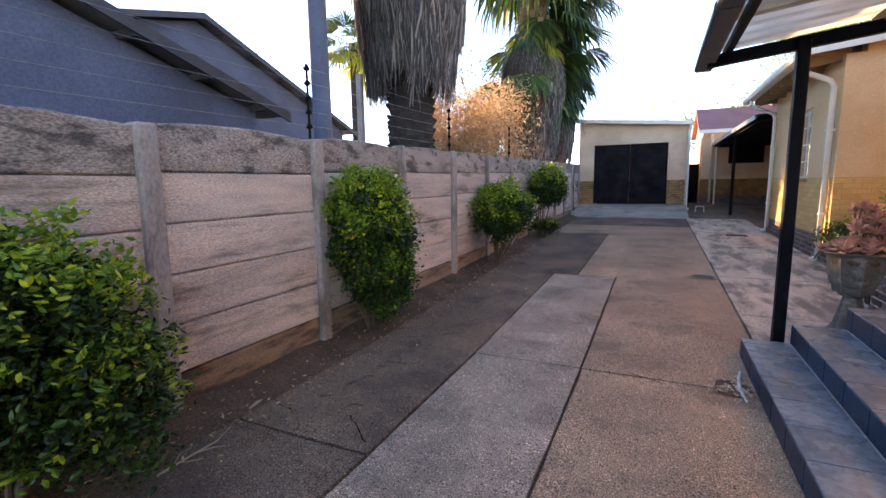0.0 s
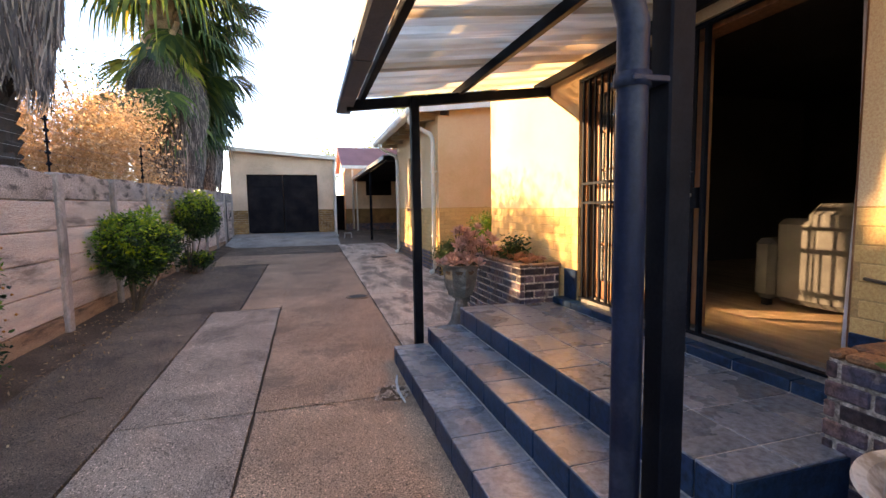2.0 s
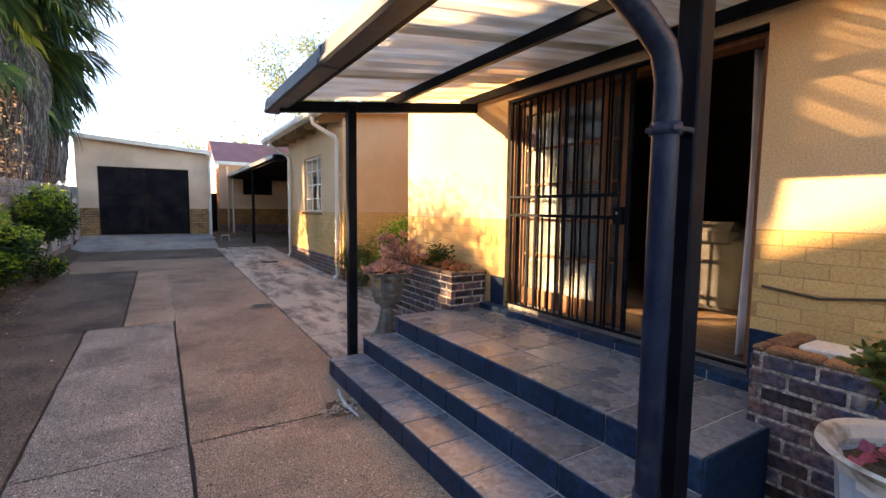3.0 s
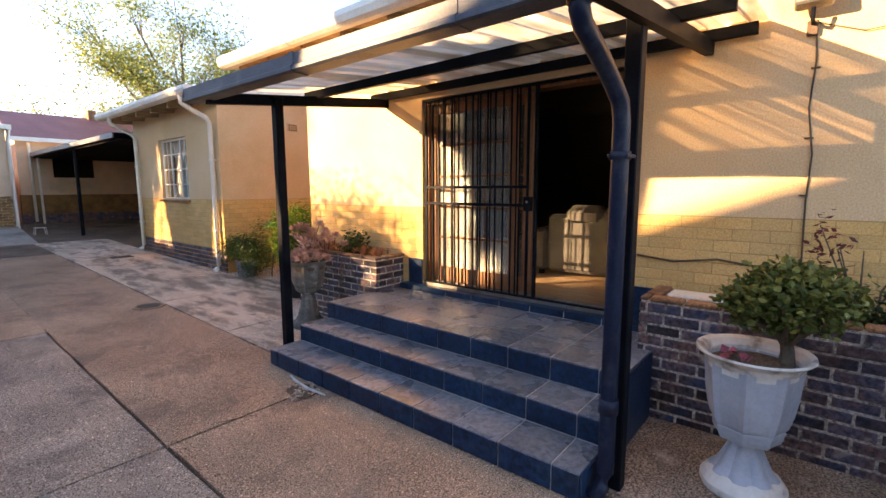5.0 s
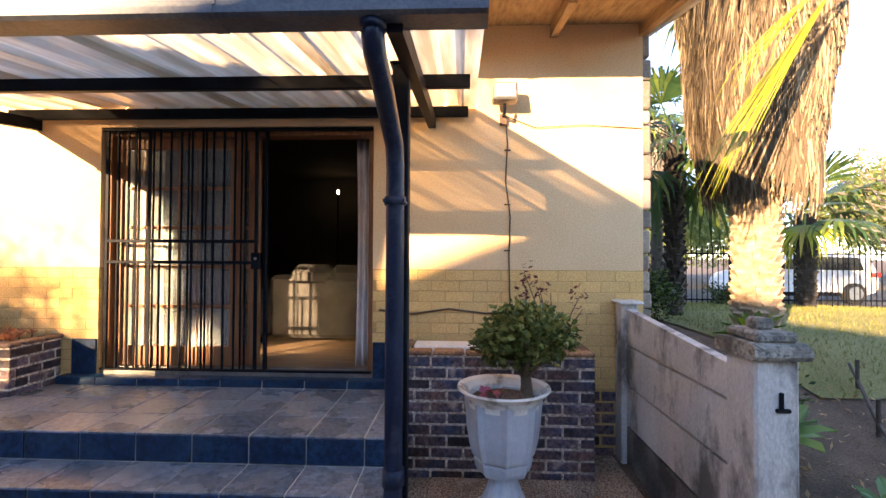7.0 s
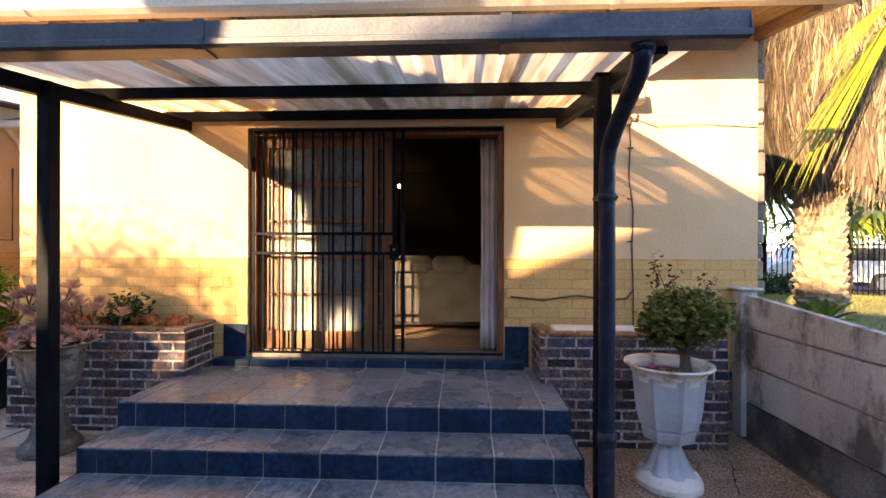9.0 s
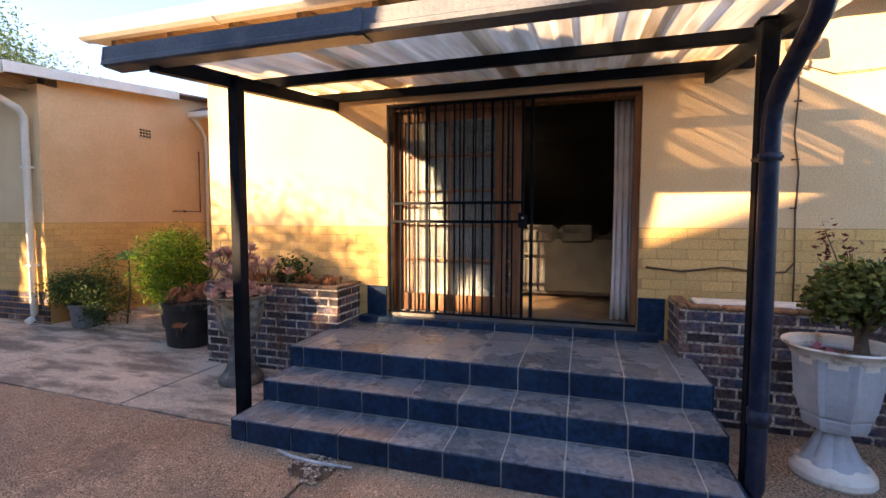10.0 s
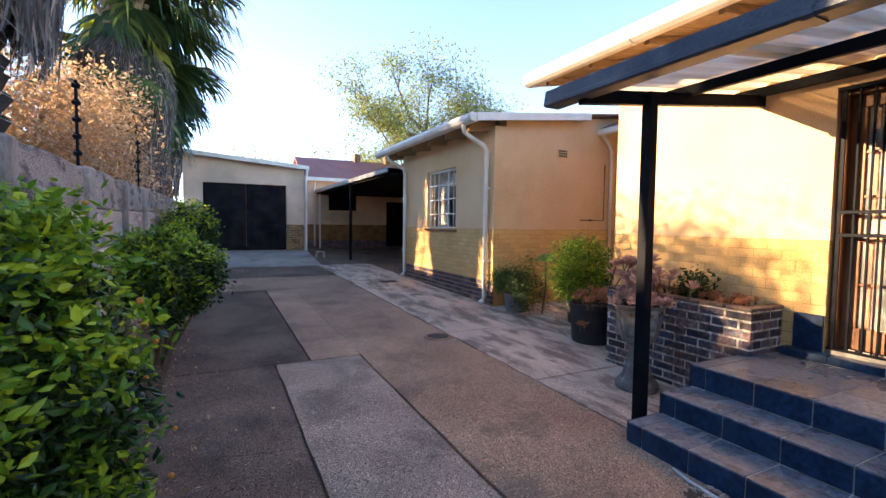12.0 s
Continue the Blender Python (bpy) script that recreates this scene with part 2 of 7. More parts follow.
M_SLAB = mat("grey_concrete_slab", (0.468, 0.342, 0.26), 0.9, alt=(0.303, 0.227, 0.178), scale=1.6, fine=130, grit=1.0, bump=0.6, bump_scale=110, dist=0.008, piece=0.08,
             stain=(0.166, 0.125, 0.101), stain_scale=1.3, stain_amount=0.6, stain_from=0.5, pits=0.9)
M_APRON = mat("pale_apron_concrete", (0.686, 0.537, 0.422), 0.85, alt=(0.478, 0.364, 0.278), scale=1.2, fine=110, grit=0.6, bump=0.5, piece=0.05,
              stain=(0.15, 0.118, 0.095), stain_scale=2.1, stain_amount=0.8, stain_from=0.475, pits=0.5, stretch=(1.9, 0.7, 1))
M_RAMP = mat("grey_ramp_concrete", (0.42, 0.39, 0.35), 0.9, scale=1.6, fine=40, bump=0.6, stain=(0.13, 0.12, 0.11), stain_scale=1.5, stain_amount=0.6)
M_SOIL = mat("dry_soil", (0.15, 0.092, 0.058), 1.0, grit=0.6, alt=(0.075, 0.046, 0.030), scale=3, fine=70, bump=0.9, bump_scale=60, dist=0.015)
M_PANEL = mat("weathered_precast_concrete", (0.725, 0.551, 0.45), 0.92, alt=(0.503, 0.39, 0.332), scale=1.4, fine=45, grit=0.6, bump=1.0, bump_scale=12, piece=0.14,
              stain=(0.121, 0.0877, 0.0692), stain_scale=0.8, stain_amount=0.75, stain_from=0.53, stretch=(1, 1.0, 7), dist=0.014)
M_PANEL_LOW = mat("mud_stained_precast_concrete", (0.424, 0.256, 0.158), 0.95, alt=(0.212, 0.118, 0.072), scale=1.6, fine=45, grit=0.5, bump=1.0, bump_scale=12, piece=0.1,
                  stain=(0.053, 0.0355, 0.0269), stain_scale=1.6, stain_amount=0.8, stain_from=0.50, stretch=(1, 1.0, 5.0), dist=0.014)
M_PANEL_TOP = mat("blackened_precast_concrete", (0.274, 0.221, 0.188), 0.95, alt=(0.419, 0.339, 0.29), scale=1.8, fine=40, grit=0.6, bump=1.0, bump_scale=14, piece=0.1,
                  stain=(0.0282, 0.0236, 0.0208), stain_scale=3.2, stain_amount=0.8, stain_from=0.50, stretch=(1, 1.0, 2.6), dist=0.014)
M_POST = mat("precast_fence_post", (0.409, 0.336, 0.298), 0.92, alt=(0.273, 0.227, 0.197), scale=3, fine=50, bump=0.8, stain=(0.0683, 0.0567, 0.0499), stain_scale=3, stain_amount=0.5, stretch=(1, 1, 0.5))
M_CAP = mat("mossy_cap_concrete", (0.17, 0.155, 0.13), 0.95, alt=(0.32, 0.29, 0.24), scale=6, fine=40, grit=0.7, bump=1.0, bump_scale=20, stain=(0.045, 0.042, 0.034), stain_scale=5, stain_amount=0.8, stain_from=0.48)
M_GREYWALL = mat("limewashed_grey_wall", (0.58, 0.55, 0.51), 0.9, alt=(0.42, 0.395, 0.365), scale=1.5, fine=50, bump=0.6,
                 stain=(0.05, 0.046, 0.04), stain_scale=1.7, stain_amount=0.85, stain_from=0.49, grit=0.16, stretch=(1.6, 1.6, 0.8))
M_BLACKWALL = mat("black_stained_wall_foot", (0.075, 0.068, 0.062), 0.95, alt=(0.24, 0.225, 0.205), scale=2.2, fine=50, bump=0.6, grit=0.3,
                  stain=(0.035, 0.032, 0.028), stain_scale=1.6, stain_amount=0.85, stretch=(1.2, 1.2, 1.6))
M_URN = mat("grey_painted_urn", (0.43, 0.46, 0.50), 0.55, alt=(0.33, 0.355, 0.385), scale=4, fine=40, grit=0.06, bump=0.08, stain=(0.55, 0.52, 0.46), stain_scale=9, stain_amount=0.12)
M_URNRIM = mat("chipped_white_urn_paint", (0.78, 0.73, 0.66), 0.7, alt=(0.62, 0.56, 0.48), scale=6, fine=40, grit=0.1, bump=0.2, stain=(0.24, 0.17, 0.11), stain_scale=6, stain_amount=0.75)
M_URNOLD = mat("old_stone_urn", (0.15, 0.14, 0.125), 0.8, alt=(0.09, 0.082, 0.072), scale=5, fine=60, bump=0.4, stain=(0.45, 0.42, 0.38), stain_scale=9, stain_amount=0.4)
M_GARDOOR = mat("dark_garage_door_paint", (0.007, 0.007, 0.010), 0.6, spec=0.06, alt=(0.024, 0.021, 0.023), scale=2, fine=30, bump=0.2)
M_STONE = mat("rough_stone_cladding", (0.30, 0.23, 0.17), 0.85, alt=(0.16, 0.14, 0.125), scale=3, fine=40, bump=0.7, piece=0.4)
M_NEIGHBOUR = mat("purple_grey_render", (0.105, 0.125, 0.185), 0.9, scale=1.0, fine=30, bump=0.4, stain=(0.09, 0.093, 0.125), stain_scale=0.6, stain_amount=0.4)
M_FASCIA = mat("dark_fascia_board", (0.055, 0.052, 0.062), 0.6, scale=3, fine=40, bump=0.2)
M_ROOFGREY = mat("grey_roof_sheet", (0.22, 0.21, 0.22), 0.5, scale=1, fine=30, bump=0.2)
M_SHEET = sheet_mat("corrugated_plastic")
def glare_film_glass(name):
    """Door glass with a pale, sun-catching film in place of bright sky reflections."""
    m = glass_mat(name, (0.93, 0.97, 0.96))
    n, l = m.node_tree.nodes, m.node_tree.links
    geo = n.new("ShaderNodeNewGeometry")
    nz = n.new("ShaderNodeTexNoise")
    nz.inputs["Scale"].default_value, nz.inputs["Detail"].default_value = 2.2, 6
    l.new(geo.outputs["Position"], nz.inputs["Vector"])
    mr = n.new("ShaderNodeMapRange")
    mr.inputs["From Min"].default_value, mr.inputs["From Max"].default_value = 0.35, 0.7
    mr.inputs["To Min"].default_value, mr.inputs["To Max"].default_value = 0.08, 0.30
    l.new(nz.outputs["Fac"], mr.inputs["Value"])
    df = n.new("ShaderNodeBsdfDiffuse")
    df.inputs["Color"].default_value = (0.62, 0.64, 0.62, 1)
    ms = n.new("ShaderNodeMixShader")
    l.new(mr.outputs[0], ms.inputs[0])
    l.new(n["Principled BSDF"].outputs[0], ms.inputs[1])
    l.new(df.outputs[0], ms.inputs[2])
    l.new(ms.outputs[0], n["Material Output"].inputs["Surface"])
    return m


M_DOORGLASS = glare_film_glass("glare_film_door_glass")
M_GLASS = glass_mat("clear_glass", (0.93, 0.97, 0.96))
M_FLOORWOOD = mat("dusty_wood_floor", (0.36, 0.24, 0.155), 0.5, alt=(0.25, 0.155, 0.095), scale=3, fine=40, bump=0.15, stretch=(5, 0.7, 1))
# Plaster coloured almost black: the rooms' lack of light is in the colour.
M_INNER = mat("unlit_room_plaster", (0.075, 0.064, 0.054), 0.9, scale=1, fine=40, bump=0.2)
M_SOFA = mat("charcoal_sofa_cloth", (0.075, 0.070, 0.066), 0.95, spec=0.1, scale=5, fine=200, bump=0.4)
M_CURTAIN = mat("pale_curtain_cloth", (0.80, 0.76, 0.74), 0.9, scale=4, fine=150, bump=0.2)
M_BARK = mat("palm_boot_bark", (0.44, 0.33, 0.22), 0.95, alt=(0.26, 0.17, 0.11), scale=6, fine=40, bump=0.8, stretch=(1, 1, 2))
M_DARKBARK = mat("dark_palm_bark", (0.030, 0.024, 0.02), 0.95, alt=(0.055, 0.042, 0.034), scale=6, fine=40, bump=0.8)
M_STEM = mat("shrub_stem", (0.13, 0.085, 0.055), 0.9, scale=8, fine=60, bump=0.6)
M_TRUNK = mat("grey_tree_bark", (0.17, 0.14, 0.115), 0.9, scale=5, fine=40, bump=0.8, stretch=(1, 1, 0.3))
M_SKIRT = leaf_mat("dead_palm_frond", (0.09, 0.064, 0.045), (0.42, 0.32, 0.21), 0.8, 0.15)
M_SKIRT_GREY = leaf_mat("grey_dead_frond", (0.075, 0.066, 0.065), (0.44, 0.36, 0.30), 0.85, 0.12)
M_PALMLEAF = leaf_mat("palm_frond_green", (0.030, 0.075, 0.030), (0.15, 0.20, 0.045), 0.42, 0.3)
M_PALMYELLOW = leaf_mat("palm_frond_yellowing", (0.34, 0.38, 0.04), (0.42, 0.30, 0.08), 0.45, 0.35)
M_HEDGE = leaf_mat("duranta_leaf", (0.004, 0.022, 0.005), (0.058, 0.135, 0.02), 0.34, 0.12, 0.3)
M_PALMDARK = leaf_mat("dark_palm_frond", (0.010, 0.040, 0.022), (0.06, 0.11, 0.03), 0.4, 0.2)
M_DRYSHRUB = leaf_mat("withered_shrub_leaf", (0.50, 0.31, 0.17), (0.86, 0.66, 0.42), 0.8, 0.45)
M_HEDGENEW = leaf_mat("duranta_new_leaf", (0.10, 0.22, 0.018), (0.52, 0.58, 0.04), 0.35, 0.3, 0.35)
M_DRYLEAF = leaf_mat("dry_tan_leaf", (0.36, 0.20, 0.10), (0.74, 0.52, 0.30), 0.8, 0.35)
M_TREELEAF = leaf_mat("grey_green_tree_leaf", (0.15, 0.20, 0.07), (0.40, 0.42, 0.14), 0.5, 0.5)
M_FERN = leaf_mat("lime_fern_leaf", (0.028, 0.085, 0.010), (0.22, 0.34, 0.025), 0.5, 0.35)
M_SUCC = leaf_mat("pink_succulent_leaf", (0.44, 0.22, 0.17), (0.80, 0.58, 0.52), 0.5, 0.2)
M_SUCCORANGE = leaf_mat("orange_succulent_leaf", (0.42, 0.15, 0.07), (0.66, 0.40, 0.24), 0.5, 0.2)
M_DARKLEAF = leaf_mat("dark_pot_plant_leaf", (0.016, 0.038, 0.012), (0.10, 0.17, 0.04), 0.5, 0.25)
M_JADE = leaf_mat("jade_leaf", (0.070, 0.095, 0.022), (0.30, 0.28, 0.07), 0.4, 0.2)
M_REDLEAF = leaf_mat("dark_red_leaf", (0.11, 0.022, 0.02), (0.28, 0.06, 0.05), 0.5, 0.2)
M_AGAVE = leaf_mat("blue_green_agave_leaf", (0.10, 0.22, 0.10), (0.26, 0.38, 0.12), 0.4, 0.3)
M_GRASS = leaf_mat("winter_grass", (0.17, 0.18, 0.05), (0.40, 0.34, 0.13), 0.8, 0.3)
M_LAWN = mat("lawn_turf", (0.19, 0.19, 0.055), 1.0, alt=(0.30, 0.26, 0.10), scale=1.2, fine=30, bump=1.0, bump_scale=60, dist=0.03)
M_CARWHITE = mat("white_car_paint", (0.72, 0.73, 0.75), 0.25, scale=1, fine=10, bump=0.0)
M_CARGLASS = mat("dark_car_glass", (0.012, 0.014, 0.017), 0.08, scale=1, fine=10, bump=0.0)
M_RUBBER = mat("black_rubber", (0.02, 0.02, 0.02), 0.8, scale=10, fine=60, bump=0.3)
M_ALLOY = mat("silver_alloy", (0.55, 0.55, 0.56), 0.3, metal=0.9, scale=5, fine=40, bump=0.0)
M_REDLIGHT = mat("red_lamp_lens", (0.35, 0.02, 0.02), 0.25, scale=5, fine=40, bump=0.0)
M_BLACKPOT = mat("black_plastic_pot", (0.016, 0.016, 0.017), 0.5, scale=6, fine=60, bump=0.15, stain=(0.05, 0.045, 0.04), stain_scale=5, stain_amount=0.4)
M_GREYPOT = mat("grey_plastic_pot", (0.19, 0.19, 0.19), 0.6, scale=6, fine=60, bump=0.2)
M_CABLE = mat("brown_cable_sheath", (0.10, 0.058, 0.034), 0.7, scale=8, fine=60, bump=0.1)
M_LENS = mat("floodlight_lens", (0.45, 0.47, 0.48), 0.15, scale=8, fine=60, bump=0.0)
M_PINK = mat("pink_cloth", (0.55, 0.12, 0.16), 0.9, scale=10, fine=90, bump=0.4)
M_STRAW = mat("bleached_dry_twig", (0.40, 0.31, 0.23), 0.85, scale=12, fine=90, bump=0.4)
M_ASPHALT = mat("grey_asphalt", (0.06, 0.06, 0.062), 0.9, scale=1, fine=40, bump=0.6)
# Near-black for shade painted into holes, openings and ceiling; also crack dirt.
M_DARKHOLE = mat("shade_and_dirt_black", (0.012, 0.010, 0.010), 0.9, spec=0.05, scale=2, fine=30, bump=0.2)
M_STRIP = mat("pale_galvanised_strip", (0.62, 0.61, 0.60), 0.45, spec=0.5, scale=9, fine=60, bump=0.1)
M_IRON = mat("cast_iron", (0.09, 0.07, 0.055), 0.7, metal=0.4, scale=8, fine=60, bump=0.4)
M_BRASS = mat("dull_steel", (0.32, 0.30, 0.28), 0.45, metal=0.8, scale=8, fine=60, bump=0.1)

# ---- building helpers ----


def link(name, me, material, parent=None, label="", at=None):
    ob = new(name, me)
    if material and not me.materials:
        me.materials.append(material)
    if parent:
        ob.parent = parent
    if at is not None:
        ob.matrix_basis = at
    if label:
        ob["label"] = label
    return ob


def part(name, bm, material, parent=None, label="", smooth=False):
    me = bpy.data.meshes.new(name)
    bm.normal_update()
    bm.to_mesh(me)
    bm.free()
    if smooth:
        for p in me.polygons:
            p.use_smooth = True
    return link(name, me, material, parent, label)


def raw(name, verts, faces, material, parent=None, label="", smooth=False):
    me = bpy.data.meshes.new(name)
    me.from_pydata([tuple(v) for v in verts], [], [tuple(f) for f in faces])
    me.update()
    if smooth:
        for p in me.polygons:
            p.use_smooth = True
    return link(name, me, material, parent, label)


def thing(name, label, category, at=(0, 0, 0), group="", kind="", rz=0.0):
    e = new(name)
    e.empty_display_size = 0.1
    e.matrix_basis = pose(*at, 0, 0, rz)
    return tagged(e, label, category, group, kind)


def add_box(bm, x0, x1, y0, y1, z0, z1, bev=0.0, m=None):
    """A box into bm, its edges bevelled by bev, moved by m."""
    r = bmesh.ops.create_cube(bm, size=1.0)
    mt = Matrix.Translation(((x0 + x1) / 2, (y0 + y1) / 2, (z0 + z1) / 2)) @ Matrix.Diagonal((abs(x1 - x0), abs(y1 - y0), abs(z1 - z0), 1))
    bmesh.ops.transform(bm, matrix=mt if m is None else m @ mt, verts=r["verts"])
    if bev:
        es = list({e for v in r["verts"] for e in v.link_edges})
        bmesh.ops.bevel(bm, geom=es, offset=bev, segments=1, affect='EDGES')
    return bm


def box(x0, x1, y0, y1, z0, z1, bev=0.0, m=None):
    return add_box(bmesh.new(), x0, x1, y0, y1, z0, z1, bev, m)


def add_tube(bm, pts, radii, sides=10, cap=True):
    """A tube along pts into bm; radii: one or one for each point."""
    pts = [Vector(p) for p in pts]
    if not hasattr(radii, "__len__"):
        radii = [radii] * len(pts)
    rings, ref = [], Vector((0.31, 0.17, 0.93))
    for i, p in enumerate(pts):
        d = (pts[min(i + 1, len(pts) - 1)] - pts[max(i - 1, 0)]).normalized()
        u = d.cross(ref)
        if u.length < 0.1:
            u = d.cross(Vector((1, 0, 0)))
        u.normalize()
        w = d.cross(u)
        rings.append([bm.verts.new(p + radii[i] * (math.cos(2 * math.pi * k / sides) * u + math.sin(2 * math.pi * k / sides) * w)) for k in range(sides)])
    for a, b in zip(rings, rings[1:]):
        for k in range(sides):
            bm.faces.new((a[k], a[(k + 1) % sides], b[(k + 1) % sides], b[k]))
    if cap:
        bm.faces.new(rings[0][::-1])
        bm.faces.new(rings[-1])
    return bm


def tube(pts, radii, sides=10):
    return add_tube(bmesh.new(), pts, radii, sides)


def lathe(profile, sides=24, ribs=0.0, count=8, cap=True):
    """A turned body from (radius, z) pairs; ribs: depth of flutes round it."""
    bm = bmesh.new()
    rings = []
    for r, z in profile:
        ring = []
        for k in range(sides):
            a = 2 * math.pi * k / sides
            rr = r * (1 + ribs * abs(math.cos(a * count / 2)))
            ring.append(bm.verts.new((rr * math.cos(a), rr * math.sin(a), z)))
        rings.append(ring)
    for a, b in zip(rings, rings[1:]):
        for k in range(sides):
            bm.faces.new((a[k], a[(k + 1) % sides], b[(k + 1) % sides], b[k]))
    if cap:
        bm.faces.new(rings[0][::-1])
        bm.faces.new(rings[-1])
    return bm


def prism(outline, axis, a, b):
    """An outline in the plane across axis ('x' or 'y'), pushed from a to b."""
    bm = bmesh.new()
    def p3(u, v, w):
        return (w, u, v) if axis == 'x' else (u, w, v)
    v0 = [bm.verts.new(p3(u, v, a)) for u, v in outline]
    v1 = [bm.verts.new(p3(u, v, b)) for u, v in outline]
    n = len(outline)
    bm.faces.new(v0)
    bm.faces.new(v1[::-1])
    for i in range(n):
        bm.faces.new((v0[i], v1[i], v1[(i + 1) % n], v0[(i + 1) % n]))
    bmesh.ops.recalc_face_normals(bm, faces=bm.faces)
    return bm


BRICKS = {}


def brick_mesh(l, d, h, material, bev=0.006):
    """One bevelled brick, long along y, centred; alike ones share it."""
    key = (round(l, 4), round(d, 4), round(h, 4), material.name)
    if key not in BRICKS:
        bm = box(-d / 2, d / 2, -l / 2, l / 2, -h / 2, h / 2, 0.0025 if material == M_DADO else bev)
        me = bpy.data.meshes.new("brick")
        bm.to_mesh(me)
        bm.free()
        me.materials.append(material)
        BRICKS[key] = me
    return BRICKS[key]


def piece(name, me, x, y, z, parent, rz=0.0, rx=0.0, ry=0.0):
    ob = new(name, me)
    ob.parent = parent
    ob.matrix_basis = pose(x, y, z, rx, ry, rz)
    return ob


def courses(parent, name, material, axis, fixed, a, b, z0, z1, bl=0.222, bh=0.073, gap=0.011, depth=0.03, rnd=0.0015, seed=1):
    """Courses of bricks on a face: along y at x=fixed (axis 'y') or along x at y=fixed (axis 'x')."""
    rg = random.Random(seed)
    n = max(1, round((z1 - z0) / (bh + gap)))
    ph = (z1 - z0) / n
    for r in range(n):
        off = (bl + gap) * (0.5 if r % 2 else 0.0)
        s = a - off
        while s < b - 0.02:
            u0, u1 = max(s, a), min(s + bl, b)
            s += bl + gap
            if u1 - u0 < 0.03:
                continue
            ln = bl if u1 - u0 > bl - 0.004 else round((u1 - u0) / 0.02) * 0.02
            me = brick_mesh(ln, depth, ph - gap, material)
            c, z = (u0 + u1) / 2, z0 + (r + 0.5) * ph
            j = rg.uniform(-rnd, rnd)
            if axis == 'y':
                piece(name, me, fixed + j, c, z, parent, rg.uniform(-0.4, 0.4))
            else:
                piece(name, me, c, fixed + j, z, parent, 90 + rg.uniform(-0.4, 0.4))


def gz(y):
    """Height of the yard, which rises gently towards the garage."""
    return 0.0 if y < 3.9 else 0.023 * (y - 3.9)


def leaves(points, size, rng, droop=0.3, aspect=0.45, up=0.5, oval=False):
    """Folded leaf blades at points, as vertices and faces."""
    n = len(points)
    d = rng.normal(size=(n, 3))
    d[:, 2] = d[:, 2] * 0.6 - droop
    d /= np.linalg.norm(d, axis=1)[:, None]
    nn = rng.normal(size=(n, 3))
    nn[:, 2] += up * 2
    w = np.cross(d, nn)
    w /= np.linalg.norm(w, axis=1)[:, None] + 1e-9
    nn = np.cross(w, d)
    s = (size * rng.uniform(0.6, 1.25, n))[:, None]
    if oval:
        a = points + d * s * 0.35 - nn * s * 0.10
        c = points + d * s * 0.72 - nn * s * 0.10
        wa, wc = w * s * aspect * 0.5, w * s * aspect * 0.38
        rib = points + d * s * 0.55 + nn * s * 0.05
        v = np.stack([points, a + wa, c + wc, points + d * s - nn * s * 0.12, c - wc, a - wa, rib], axis=1).reshape(-1, 3)
        i = np.arange(n)[:, None] * 7
        return v, np.concatenate([i + np.array([[6, k, (k + 1) % 6]]) for k in range(6)])
    mid = points + d * s * 0.5 + nn * s * 0.08
    v = np.stack([points, mid + w * s * aspect * 0.5 - nn * s * 0.12, points + d * s, mid - w * s * aspect * 0.5 - nn * s * 0.12], axis=1).reshape(-1, 3)
    i = np.arange(n)[:, None] * 4
    f = np.concatenate([i + np.array([[0, 1, 2]]), i + np.array([[0, 2, 3]])])
    return v, f


def lumpy(n, centre, radii, rng, seed, shell=0.55, rough=0.35, freq=2.2):
    """Points in an uneven rounded crown, most near its outside."""
    d = rng.normal(size=(n, 3))
    d /= np.linalg.norm(d, axis=1)[:, None]
    r = shell + (1 - shell) * rng.uniform(0, 1, n) ** 0.6
    bump = np.array([noise.noise(Vector((float(a[0]) * freq + seed, float(a[1]) * freq, float(a[2]) * freq))) for a in d])
    r = r * (1 + rough * bump)
    return np.array(centre) + d * r[:, None] * np.array(radii)

# ---- ground ----


def ground_height(x, y):
    if x > 0.4 and y < -0.3:                          # the front garden, a low mound under the palms
        t = max(0.0, min(1.0, (x - 1.2) / 4.0))
        u = max(0.0, min(1.0, (16.0 - x) / 8.0))
        v = max(0.0, min(1.0, (-0.3 - y) / 0.6)) * max(0.0, min(1.0, (y + 14) / 6.0))
        return 0.52 * t * t * (3 - 2 * t) * u * v - 0.02
    return gz(min(y, 26.0)) - 0.03 if -30 < x < 30 else -0.03


gx = [-900, -300, -120, -60] + [-40 + 2.0 * i for i in range(16)] + [-8 + 0.5 * i for i in range(49)] + [18, 20, 24, 30, 40, 60, 120, 300, 900]
gy = [-900, -300, -120, -60, -40, -30, -24, -20] + [-16 + 0.5 * i for i in range(60)] + [14 + 1.0 * i for i in range(14)] + [30, 40, 60, 120, 300, 900]
gv = [(x, y, ground_height(x, y)) for x in gx for y in gy]
gf = [(i * len(gy) + j, (i + 1) * len(gy) + j, (i + 1) * len(gy) + j + 1, i * len(gy) + j + 1) for i in range(len(gx) - 1) for j in range(len(gy) - 1)]
ground = tagged(raw("ground", gv, gf, M_SOIL, smooth=True), "dry brown soil of the yard and surroundings", "ground", kind="structure")

lx = [0.95 + 0.45 * i for i in range(34)]
ly = [-13 + 0.45 * j for j in range(25)]
lv = [(x, y, ground_height(x, y) + 0.02 + 0.015 * noise.noise(Vector((x, y, 0)))) for x in lx for y in ly]
lf = [(i * len(ly) + j, (i + 1) * len(ly) + j, (i + 1) * len(ly) + j + 1, i * len(ly) + j + 1) for i in range(len(lx) - 1) for j in range(len(ly) - 1)
      if not (lx[i] < 3.1 and ly[j] > -4.5)]
